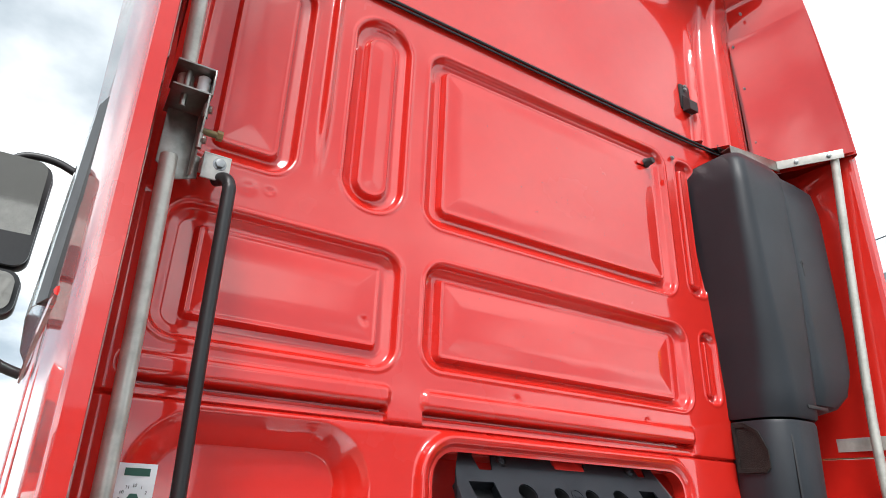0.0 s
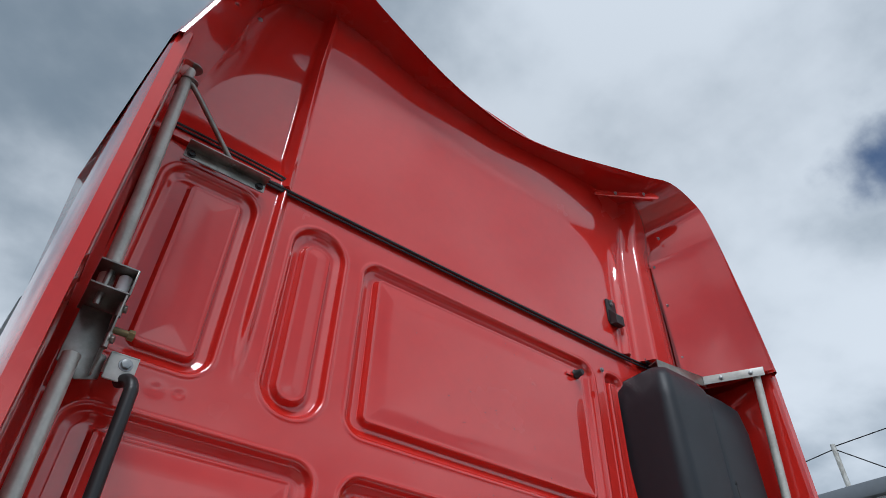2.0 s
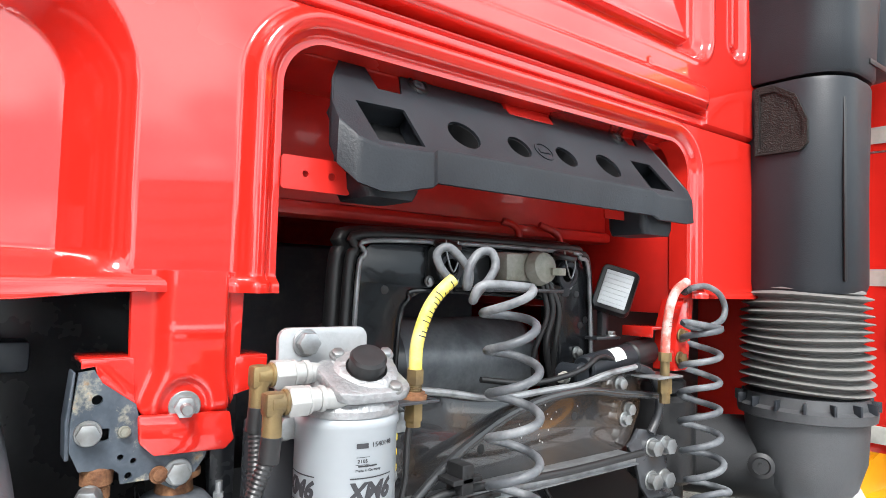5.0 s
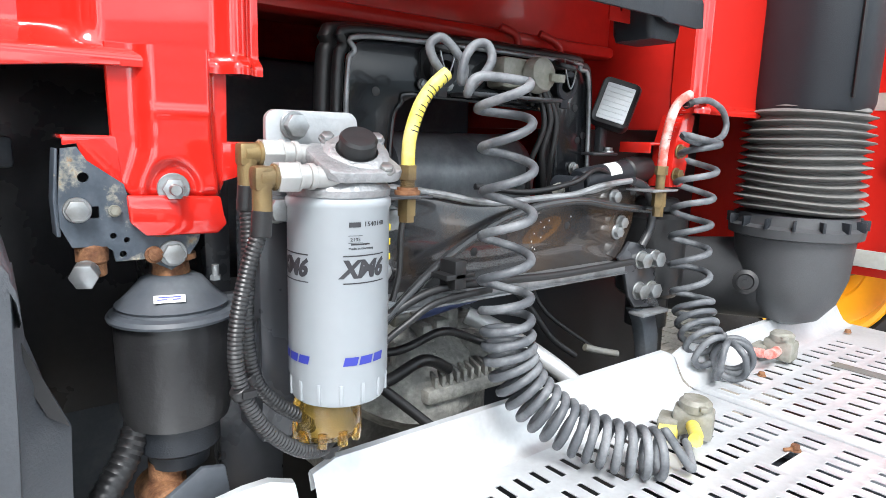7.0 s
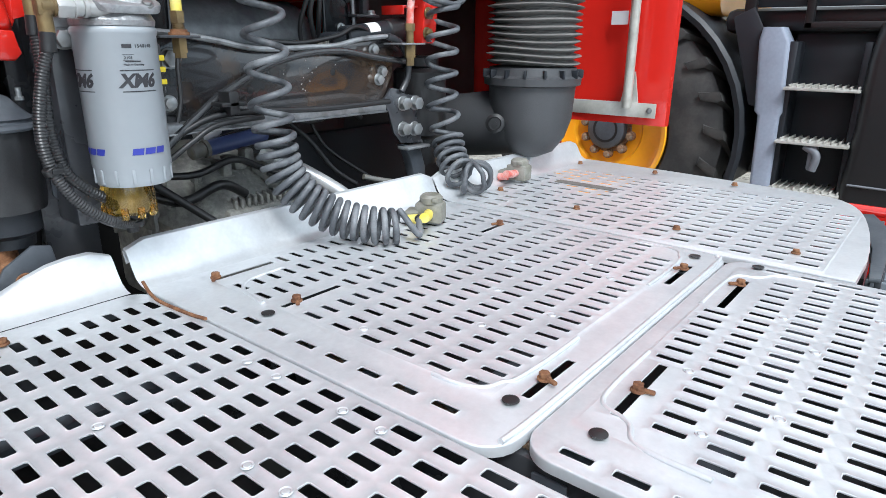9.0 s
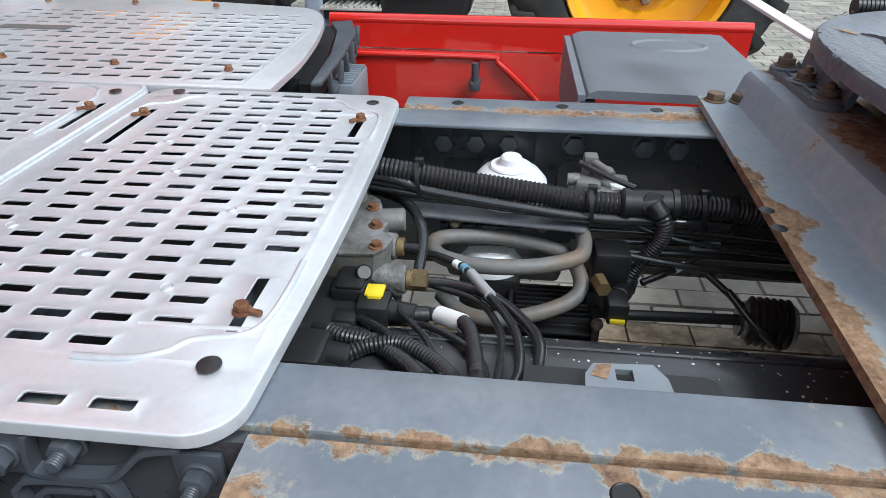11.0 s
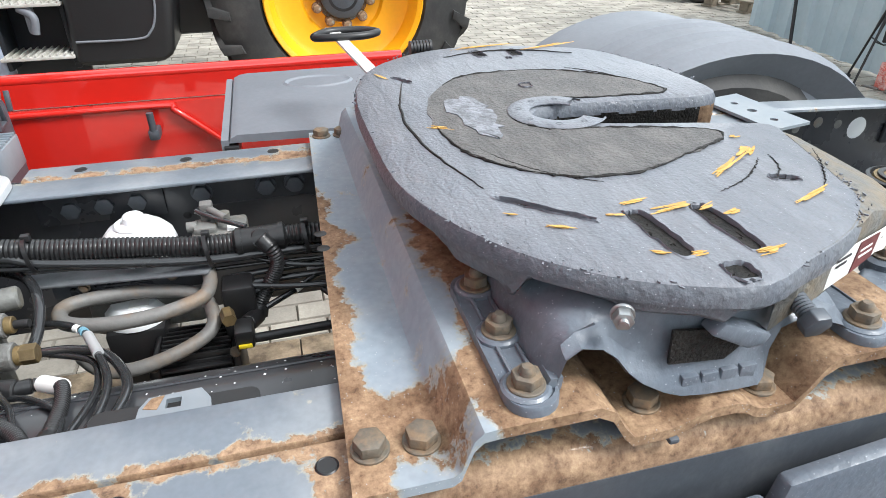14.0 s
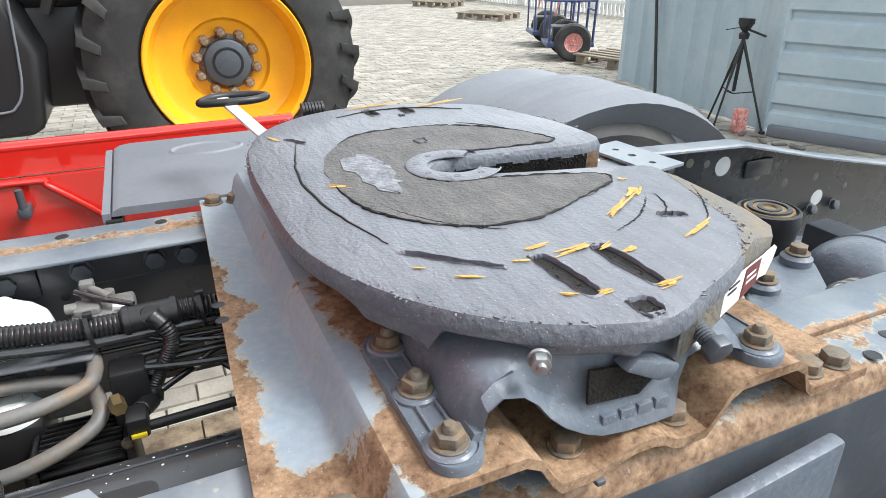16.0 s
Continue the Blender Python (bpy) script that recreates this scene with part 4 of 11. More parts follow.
# engine tunnel seen through the opening
part("tunnel_wall", box(0.436, 0.46, 0.045, 0.75, 1.47, 1.83, 0.004), RED_IN, cab)
part("tunnel_wall", box(-0.455, -0.425, 0.045, 0.75, 1.55, 1.83, 0.004), RED_IN, cab)
part("tunnel_front", merge(box(-0.42, 0.436, 0.20, 0.23, 1.62, 1.83, 0.01), box(-0.42, 0.436, 0.185, 0.24, 1.615, 1.64, 0.01)), RED_IN, cab)
part("side_liner", box(-1.08, -0.43, 0.40, 0.43, 1.0, 1.80, 0.004), BLACKPAINT, cab, "black inner panel beside the engine")
part("side_liner", box(-0.47, -0.44, 0.05, 0.60, 1.10, 1.56, 0.004), BLACKPAINT, cab, "black inner panel beside the engine")
for pts in ([(0.20, 0.18, 1.64), (0.235, 0.17, 1.625), (0.25, 0.17, 1.60), (0.25, 0.17, 1.50)], [(0.10, 0.18, 1.64), (0.125, 0.17, 1.63), (0.135, 0.17, 1.61), (0.135, 0.17, 1.55)]):
    part("drain_pipe", tube(pts, 0.007), RED_IN, cab)
for x, z in ((-0.375, 1.645), (0.215, 1.66)):
    part("bracket", with_holes(rounded(-0.045, 0.045, -0.02, 0.02, 0.004), [circle(0.02, 0, 0.005), circle(-0.015, 0, 0.004)], 0.003, Matrix.Translation((x, 0.0, z)) @ Matrix.Rotation(radians(90), 4, "X")), RED_IN, cab)
part("bolt", hexhead(0.006, 0.005, 0.009), ZINC, cab).matrix_basis = Matrix.Translation(-origin_of(cab)) @ aim((-0.435, 0.14, 1.46), (1, -0.6, 0))

# cab details on the wall
part("panel_knob", moved(revolve([(0, 0), (.016, 0), (.018, .006), (.014, .012), (.012, .03), (.010, .034), (0, .034)], 18), aim((0.410, 0.006, 2.846), (0.1, -1, 0))), BLACK, cab, "black knob with a red tag")
part("panel_tag", moved(box(-.018, .018, -.006, .006, 0, .004, .002), aim((0.378, 0.004, 2.838), (0, -1, 0))), RED, cab)
part("roof_vent", merge(prism(rounded(-0.028, 0.028, -0.058, 0.058, 0.008), 0.008, Matrix.Translation((0.655, -0.012, 3.215)) @ Matrix.Rotation(radians(90), 4, "X"), 0.002), loft([[Vector((0.657 + x * s, -0.018 - d, 3.20 + zz)) for x, zz in ((-0.024, -0.055 - d * 0.2), (0.026, -0.055 - d * 0.2), (0.026, 0.02 - d * 1.2), (-0.024, 0.02 - d * 1.2))] for s, d in ((1, 0.0), (1, 0.02), (0.92, 0.032))])), BLACK, cab, "black plastic vent cover")
for z in (3.250, 3.265):
    put("screw", screw, aim((0.655, -0.021, z), (0, -1, 0)), cab)
part("drain_hole", moved(revolve([(0, .0006), (.0065, .0006), (.008, .002), (.010, 0)], 18), aim((-0.775, 0.052, 1.553), (0, -1, 0))), BLACK, cab)
sticker = part("inspection_sticker", box(-1.066, -1.002, -0.0035, -0.0015, 1.632, 1.737, 0.0005), WHITE, cab, "white inspection sticker with a month dial")
part("band", box(-1.055, -1.013, -0.0045, -0.003, 1.716, 1.729, 0), GREENMARK, sticker)
part("hub_mark", moved(cyl((0, 0, 0), (0, 0, 0.001), 0.011, 6), aim((-1.034, -0.0035, 1.677), (0, -1, 0))), GREENMARK, sticker)
for k in range(12):
    a = radians(90 - 30 * k)
    part("numeral", lettering(str(k if k else 12), 0.008, Matrix.Translation((-1.034 + .023 * math.cos(a), -0.0042, 1.677 + .023 * math.sin(a))) @ Matrix.Rotation(radians(90), 4, "X"), 0.0003), BLACK, sticker)

# black grab rail and the left rod with its hinge
rail = part("grab_rail", merge(tube([(-1.012, -0.075, 2.287), (-0.998, -0.10, 2.283), (-0.990, -0.115, 2.262), (-0.989, -0.117, 2.22), (-0.985, -0.112, 1.95), (-0.975, -0.105, 1.60), (-0.972, -0.10, 1.50), (-0.972, -0.075, 1.475), (-0.972, -0.02, 1.47)], 0.0135, 8, 12)), BLACK, cab, "black coated steel grab rail")
put("bolt", finish(hexhead(0.009, 0.008, 0.014), "bolt", ZINC), aim((-1.012, -0.092, 2.315), (0, -1, 0)), cab)
part("rail_plate", merge(box(-1.045, -0.990, -0.094, -0.088, 2.278, 2.335, 0.002), box(-1.045, -0.990, -0.094, 0.0, 2.331, 2.336, 0.001)), GALV, cab)
part("strut_rod", merge(tube([(-1.088, -0.10, 1.20), (-1.092, -0.10, 1.70), (-1.108, -0.10, 2.30)], 0.0165, 6, 16), tube([(-1.108, -0.10, 2.44), (-1.121, -0.10, 2.75), (-1.143, -0.10, 3.19)], 0.0165, 6, 16)), STRUT, cab, "galvanised strut tube")
part("hinge_bracket", box(-1.135, -1.062, -0.155, -0.04, 2.486, 2.490, 0.001), STAINLESS, cab, "folded steel hinge bracket")
part("hinge_bracket", box(-1.135, -1.062, -0.155, -0.04, 2.428, 2.432, 0.001), STAINLESS, cab, "folded steel hinge bracket")
part("hinge_bracket", box(-1.0625, -1.0585, -0.155, -0.04, 2.428, 2.490, 0.0015), STAINLESS, cab, "folded steel hinge bracket")
part("hinge_plate", prism([(-1.128, 2.427), (-1.068, 2.427), (-1.063, 2.34), (-1.047, 2.335), (-1.047, 2.285), (-1.085, 2.272), (-1.128, 2.30)], 0.004, Matrix.Translation((0, -0.060, 0)) @ Matrix.Rotation(radians(90), 4, "X"), 0.001), STAINLESS, cab, "folded steel hinge plate")
part("hinge_cheek", prism([(-0.155, 2.427), (-0.05, 2.427), (-0.05, 2.29), (-0.10, 2.275), (-0.135, 2.33)], 0.004, Matrix.Translation((-1.066, 0, 0)) @ Matrix.Rotation(radians(90), 4, "Z") @ Matrix.Rotation(radians(90), 4, "X"), 0.001), STAINLESS, cab, "folded steel hinge plate")
part("hinge_roller", cyl((-1.076, -0.12, 2.434), (-1.076, -0.12, 2.484), 0.013, 18, bev=0.002), WHITE, cab)
part("hinge_pin", cyl((-1.108, -0.125, 2.40), (-1.108, -0.125, 2.484), 0.007, 14), STAINLESS, cab)
for y, z in ((-0.135, 2.405), (-0.135, 2.335)):
    part("hinge_stud", merge(moved(hexhead(0.007, 0.007, 0.010), aim((-1.062, y, z), (1, -0.3, 0))), cyl((-1.064, y, z - 0.02), (-1.064, y, z + 0.012), 0.006, 12)), STAINLESS, cab)
part("latch_bolt", merge(cyl((-1.06, -0.10, 2.375), (-1.02, -0.10, 2.375), 0.007, 12), cyl((-1.03, -0.10, 2.375), (-1.018, -0.10, 2.375), 0.011, 6)), BRASS, cab)
part("wall_strap", merge(prism(rounded(-1.068, -0.838, -0.017, 0.017, 0.004), 0.004, Matrix.Translation((0, -0.024, 2.978)) @ Matrix.Rotation(radians(90), 4, "X"), 0.001), box(-1.068, -0.838, -0.062, -0.024, 2.992, 2.996, 0.001)), STAINLESS, cab, "folded stainless wall strap")
for x in (-1.050, -0.855):
    part("strap_screw", moved(hexhead(0.008, 0.005, 0.012), aim((x, -0.028, 2.975), (0, -1, 0))), BLACK, cab, "black strap screw")
part("stay", tube([(-1.128, -0.105, 3.135), (-1.105, -0.10, 3.125), (-0.955, -0.045, 3.005), (-0.945, -0.045, 2.998)], 0.0075, 6, 10), STAINLESS, cab)
for z, dx in ((3.145, 0.0), (3.205, -0.004)):
    part("rod_clip", prism([(0.014 * math.cos(a) * 2.0, 0.014 * math.sin(a) * 1.6) for a in [2 * math.pi * k / 18 for k in range(18)]], 0.004, Matrix.Translation((-1.135 + dx, -0.10, z)) @ Matrix.Rotation(radians(-8), 4, "Y"), 0.001), STAINLESS, cab, "rounded steel clip on the strut")
part("clip_web", box(-1.166, -1.160, -0.122, -0.078, 3.145, 3.209, 0.001), STAINLESS, cab)

# right rod, brackets and top arm
part("strut_rod", tube([(1.150, -0.205, 1.17), (1.150, -0.205, 1.50), (1.135, -0.215, 1.56), (1.135, -0.215, 1.95), (1.142, -0.24, 2.4), (1.140, -0.285, 2.99)], 0.015, 8, 14), STRUT, cab, "galvanised strut tube")
for z in (1.565, 1.94):
    part("deflector_bracket", with_holes(rounded(-0.29, 0.03, -0.022, 0.022, 0.004), [rounded(-0.275, -0.255, -.006, .006, .005)], 0.006, Matrix.Translation((1.19, 0.0, z)) @ Matrix.Rotation(radians(90), 4, "Z") @ Matrix.Rotation(radians(90), 4, "X")), GALV, cab, "flat galvanised bracket")
    put("screw", screw, aim((1.183, -0.265, z), (-1, 0, 0)), cab)
part("foot_bracket", merge(box(1.176, 1.182, -0.29, 0.045, 1.14, 1.185, 0.002), prism([(-0.23, 0), (-0.17, 0), (-0.188, 0.10), (-0.212, 0.10)], 0.005, Matrix.Translation((1.178, 0, 1.18)) @ Matrix.Rotation(radians(90), 4, "Z") @ Matrix.Rotation(radians(90), 4, "X"))), GALV, cab, "welded galvanised foot bracket")
for y in (-0.27, 0.02):
    put("screw", screw, aim((1.175, y, 1.163), (-1, 0, 0)), cab)
part("top_arm", merge(prism([(0, 0), (0.225, 0), (0.225, 0.036), (0, 0.036)], 0.004, Matrix.Translation((1.025, -0.125, 2.962)) @ Matrix.Rotation(radians(-60), 4, "Z") @ Matrix.Rotation(radians(90), 4, "X"), 0.001), prism([(1.025, -0.125), (1.055, -0.108), (1.17, -0.305), (1.138, -0.322)], 0.004, Matrix.Translation((0, 0, 2.995)))), GALV, cab, "folded galvanised arm")
part("top_arm", merge(prism([(0.775, -0.095), (1.03, -0.125), (1.04, -0.085), (0.785, -0.05)], 0.004, Matrix.Translation((0, 0, 2.992))), prism([(0, 0), (0.26, 0), (0.26, 0.045), (0, 0.045)], 0.004, Matrix.Translation((0.775, -0.094, 2.955)) @ Matrix.Rotation(radians(-6.5), 4, "Z") @ Matrix.Rotation(radians(90), 4, "X"), 0.001)), STAINLESS, cab, "folded steel arm")
for x, y in ((1.055, -0.185), (1.11, -0.28)):
    put("screw", screw, aim((x, y, 2.980), (-0.87, -0.5, 0)), cab)
for y0, z0, tilt in ((-0.215, 1.845, 25), (-0.15, 1.44, 0)):
    part("rod_label", moved(box(-.03, .03, -.001, .001, -.02, .02, 0), Matrix.Translation((1.165, y0, z0)) @ Matrix.Rotation(radians(80), 4, "Z") @ Matrix.Rotation(radians(tilt), 4, "Y")), WHITE, cab, "creased paper label")

# specks of road dirt on the wall
random.seed(83)
specks = []
for k in range(70):
    x, z = random.gauss(-.05, .28), random.gauss(2.40, .22)
    if -.5 < x < .5 and 1.99 < z < 2.9:
        specks.append(moved(prism([(math.cos(a) * random.uniform(.5, 1), math.sin(a) * random.uniform(.5, 1)) for a in (0, 1, 2, 3, 4, 5)], 1), aim((x, float(wall_relief(np.array([x]), np.array([z]))[0]) - .0002, z), (0, -1, 0)) @ Matrix.Diagonal((random.uniform(.0012, .0026), random.uniform(.0012, .0026), .0006, 1))))
tagged(part("dirt_specks", merge(*specks), INK, cab, "small black specks of dirt"), kind="stuff")

# left door mirror
mirror = thing("door_mirror", "black door mirror housings on a curved arm", "mirror", (-1.42, 1.45, 2.1))
for z0, z1, x0, x1 in ((2.46, 2.89, -1.68, -1.385), (2.27, 2.445, -1.66, -1.385)):
    part("housing", box(x0, x1, 1.42, 1.53, z0, z1, .045, 4), BLACK, mirror)
    part("rim", moved(merge(prism(rounded(x0 + .002, x1 - .002, z0 + .002, z1 - .002, .05), .02, Matrix.Rotation(radians(90), 4, "X"))), Matrix.Translation((0, 1.425, 0))), BLACK, mirror)
    part("mirror_glass", moved(prism(rounded(-(x1 - x0) / 2 + .016, (x1 - x0) / 2 - .016, -(z1 - z0) / 2 + .018, (z1 - z0) / 2 - .018, .04), .004), Matrix.Translation(((x0 + x1) / 2, 1.385, (z0 + z1) / 2)) @ Matrix.Rotation(radians(106), 4, "X")), MIRROR, mirror)
for arm, r in (([(-1.56, 1.47, 2.87), (-1.52, 1.47, 2.925), (-1.46, 1.46, 2.94), (-1.38, 1.45, 2.93), (-1.29, 1.44, 2.89)], 0.016), ([(-1.45, 1.47, 2.28), (-1.44, 1.47, 2.20), (-1.40, 1.47, 2.12), (-1.29, 1.48, 2.08)], 0.02)):
    part("mirror_arm", tube(arm, r), BLACK, mirror)

# ---- air intake behind the cab ----
snorkel = thing("air_intake", "tall dark grey plastic engine air intake behind the cab", "air intake", (0.80, -0.065, 1.05))
T = Matrix.Translation((0.80, -0.065, 1.05))


def lower_duct():
    bm = loft([ring(0, 0, .112, .112, .47, .10, 8), ring(0, 0, .117, .117, .49, .10, 8), ring(0, 0, .117, .118, .70, .10, 8), ring(0, 0, .119, .121, .915, .09, 8), ring(0, 0, .116, .118, .925, .09, 8)])
    return moved(bm, T)


duct = part("lower_duct", lower_duct(), PLASTIC, snorkel)
# the recess is coloured black for the shade inside it
part("grip_recess", moved(loft([[Vector((x * s, -d, y * s)) for x, y in [(-.05, -.075), (.045, -.075), (.06, -.06), (.06, -.01), (.035, .05), (-.01, .078), (-.05, .078)]] for s, d in ((1.0, .0), (.98, .004), (.80, .003), (.74, -.02))]), Matrix.Translation((0.6795, -0.063, 1.893)) @ Matrix.Rotation(radians(-88), 4, "Z")), GREASESHADE, duct)
part("screw", hexhead(0.006, 0.005, 0.009), ZINC, duct).matrix_basis = T.inverted() @ aim((0.681, -0.012, 1.864), (-1, -0.1, 0))
part("slit", moved(box(-.0035, .0035, -.003, .003, -.19, .195, .002), Matrix.Translation((0.7305, -0.1725, 1.735)) @ Matrix.Rotation(radians(-30), 4, "Z")), BLACK, duct)
upper = part("upper_duct", moved(loft([ring(0, 0, .119, .121, .932, .09, 8), ring(.002, 0, .124, .126, .94, .09, 8), ring(0.004, 0, .124, .128, 1.02, .085, 8), ring(0.0, 0, .128, .133, 1.16, .07, 8), ring(-.006, 0, .135, .136, 1.35, .055, 8), ring(-.012, 0, .142, .137, 1.72, .045, 8), ring(-.010, 0, .138, .130, 1.81, .045, 8), ring(-.006, 0.005, .122, .110, 1.858, .05, 8), ring(0, 0.01, .090, .078, 1.878, .05, 8), ring(0, 0.02, .05, .04, 1.882, .03, 8)]), T), PLASTIC, snorkel)
part("slit", moved(box(-.055, .055, -.003, .003, -.006, .006, .002), Matrix.Translation((0.865, -0.1925, 2.02))), BLACK, upper)
for x in (-.03, .045):
    part("lifting_lug", moved(revolve([(0, 0), (.02, 0), (.022, .01), (.014, .022), (.008, .018), (0, .012)], 16), Matrix.Translation((0.80 + x, -0.11, 2.918))), PLASTIC, upper)
part("intake_lobe", moved(loft([ring(.135, -.02, .06, .06, .965, .05, 8), ring(.155, -.03, .095, .09, .985, .07, 8), ring(.18, -.034, .125, .10, 1.03, .075, 8), ring(.195, -.036, .14, .104, 1.11, .07, 8), ring(.197, -.036, .142, .106, 1.25, .06, 8), ring(.195, -.034, .14, .106, 1.70, .05, 8), ring(.190, -.03, .135, .10, 1.79, .05, 8), ring(.175, -.02, .115, .08, 1.832, .05, 8), ring(.16, -.01, .08, .05, 1.846, .04, 8)]), T), PLASTIC, snorkel)
part("lobe_mark", moved(merge(box(-.004, .004, -.0015, .001, -.03, .03, .0007), box(-.010, .004, -.0015, .001, .012, .022, .0007)), Matrix.Translation((0.915, -0.2055, 2.50))), BLACK, upper)
part("edge_seal", moved(merge(tube([(.322, -.03, 1.08), (.339, -.04, 1.2), (.339, -.04, 1.65), (.328, -.04, 1.78)], 0.006, 6, 8)), T), RUBBER, snorkel)
prof = [(0.08, .252)]
for k in range(12):
    z = .256 + k * .0182
    f = 1.0 + 0.02 * math.sin(k * 1.7)
    prof += [(.110, z), (.120 * f, z + .0045), (.1285 * f, z + .0065), (.1315 * f, z + .0085), (.1285 * f, z + .0105), (.120, z + .0125), (.110, z + .0168)]
bell = revolve([*prof, (.116, .476), (.113, .488), (0.05, .488)], 48)
for v in bell.verts:
    a = math.atan2(v.co.y, v.co.x)
    v.co.z += 0.003 * math.sin(a * 2 + v.co.z * 30) + 0.003 * math.sin(a)
part("bellows", moved(bell, T), BELLOWS, snorkel, "grey ribbed rubber bellows")
part("elbow", moved(merge(revolve([(.0, -.005), (.03, -.002), (.07, .015), (.10, .055), (.117, .11), (.122, .185), (.123, .198), (.136, .203), (.138, .222), (.126, .228), (.122, .25), (0.05, .256)], 40), cyl((-.01, 0.0, .10), (-.03, .30, .06), .095, 28)), T), DUCTGREY, snorkel)
for k in range(16):
    a = 2 * math.pi * k / 16
    part("rib", moved(box(-.003, .003, -.010, .010, -.004, .018, .001), T @ Matrix.Rotation(a, 4, "Z") @ Matrix.Translation((0, -.132, .226))), PLASTIC, snorkel)
part("drain_boss", moved(merge(revolve([(0, 0), (.038, 0), (.038, .012), (.026, .016), (.022, .012), (0, .012)], 24), revolve([(0, .01), (.009, .01), (.009, .02), (0, .02)], 6)), aim((0.672, -0.03, 1.15), (-1, -0.5, 0.1)) @ Matrix.Diagonal((.7, .7, .8, 1))), BLACK, snorkel)

# ---- connector shelf in the opening ----
shelf = thing("connector_shelf", "black moulded plastic shelf with round plug holders", "plug holder", (0.02, 0.03, 1.62))
SL = Matrix.Translation((0.022, 0.035, 1.795)) @ Matrix.Rotation(radians(52), 4, "X") @ Matrix.Diagonal((1, 1, 1, 1))
# outline in the sloping face: x across, y up the slope
face = [(-.338, .031), (-.314, .033), (-.306, -.030), (-.268, -.030), (-.250, .030), (-.060, .036), (-.062, .0), (.050, .0), (.060, .036), (.245, .030), (.250, -.012), (.278, -.012), (.290, .030), (.312, .030)]
RIM = [(.312, .030), (.328, -.050), (.336, -.120), (.326, -.142), (.300, -.147), (.218, -.146), (.208, -.137), (-.252, -.137), (-.264, -.146), (-.340, -.150), (-.368, -.140), (-.386, -.112), (-.386, -.080), (-.370, -.030), (-.338, .031)]
holes = [[(-.352, -.067), (-.278, -.065), (-.272, -.135), (-.342, -.138)], [(.212, -.062), (.272, -.062), (.288, -.128), (.214, -.130)]]
for hx, r in ((-.188, .027), (-.081, .022), (.023, .022), (.128, .027)):
    holes.append(circle(hx, -.092, r, 24))
part("face", with_holes(face + RIM[1:-1], holes, 0.004, SL), SHELFBLACK, shelf)


def shelf_lip():
    """The skirt that hangs round the front and the ends, with a rolled upper edge."""
    path = [SL @ Vector((x, y, 0.002)) for x, y in RIM]
    path = [a.lerp(b, k / 4) for a, b in zip(path, path[1:]) for k in range(4)] + [path[-1]]
    mid = Vector((-0.01, 0.06, 1.72))
    bm, rows = bmesh.new(), []
    for p in path:
        out = Vector((p.x - mid.x, p.y - mid.y, 0)) * Vector((0.25, 1, 0))
        out.normalize()
        deep = 0.042 + 0.010 * float(sstep(-0.24, -0.30, p.x))
        rows.append([bm.verts.new(p + out * o + Vector((0, 0, z))) for o, z in ((-.004, .004), (.001, .0045), (.004, .002), (.0055, -.003), (.008, -deep), (.0045, -deep - .001), (.001, -.004))])
    for a, b in zip(rows, rows[1:]):
        for k in range(len(a)):
            m = (k + 1) % len(a)
            bm.faces.new((a[k], a[m], b[m], b[k]))
    bm.faces.new(rows[0])
    bm.faces.new(rows[-1][::-1])
    bmesh.ops.recalc_face_normals(bm, faces=bm.faces)
    return bm


part("lip", shelf_lip(), SHELFBLACK, shelf)
low = SL @ Vector((0, -.135, 0))
for x0, x1, zb in ((-.338, -.246, -.055), (.222, .318, -.062)):
    part("end_pocket", loft([[Vector((x, y, z)) for x, y in rounded(x0 + dx, x1 - dx, low.y + .004, low.y + .085, .012, 3)] for z, dx in ((low.z + zb - .012, .012), (low.z + zb, .004), (low.z - .01, 0))]), SHELFBLACK, shelf)
    part("pocket_floor", moved(box(x0 - .030, x1 - .014, -.150, -.052, -.034, -.030, .001), SL), BLACK, shelf)
    part("pocket_wall", moved(merge(box(x0 - .030, x1 - .014, -.060, -.055, -.034, .0, .001), box(x0 - .034, x0 - .029, -.150, -.052, -.034, .0, .001), box(x1 - .020, x1 - .015, -.150, -.052, -.034, .0, .001)), SL), SHELFBLACK, shelf)
for hx, r in ((-.188, .027), (-.081, .022), (.023, .022), (.128, .027)):
    part("socket_cup", moved(revolve([(0, -.032), (r - .001, -.030), (r - .001, -.0005), (r + .002, -.0005), (r + .002, -.034), (0, -.036)], 24), SL @ Matrix.Translation((hx, -.092, 0))), BLACK, shelf)
part("badge", moved(merge(revolve([(.016, 0), (.019, 0), (.019, .0015), (.016, .0015)], 24, True), box(-.011, .011, -.004, .004, 0, .0015, 0)), SL @ Matrix.Translation((-.028, -.091, .004))), SHELFBLACK, shelf)
for x, y in ((-.228, .002), (.222, .0)):
    part("screw_cup", moved(revolve([(0, .004), (.012, .004), (.013, .008), (.017, .008), (.018, .004)], 20), SL @ Matrix.Translation((x, y, 0))), BLACK, shelf)
    part("screw", moved(revolve([(0, .0045), (.0035, .0045), (.0045, .0075), (.009, .007), (.010, .005)], 12), SL @ Matrix.Translation((x, y, 0))), DARKSTEEL, shelf)
part("red_tab", moved(box(-.058, .046, -.012, .042, -.006, .006, .004), SL), RED_IN, cab)
part("opening_ceiling", box(-0.40, 0.42, 0.045, 0.22, 1.806, 1.815, 0.002), RED_IN, cab)

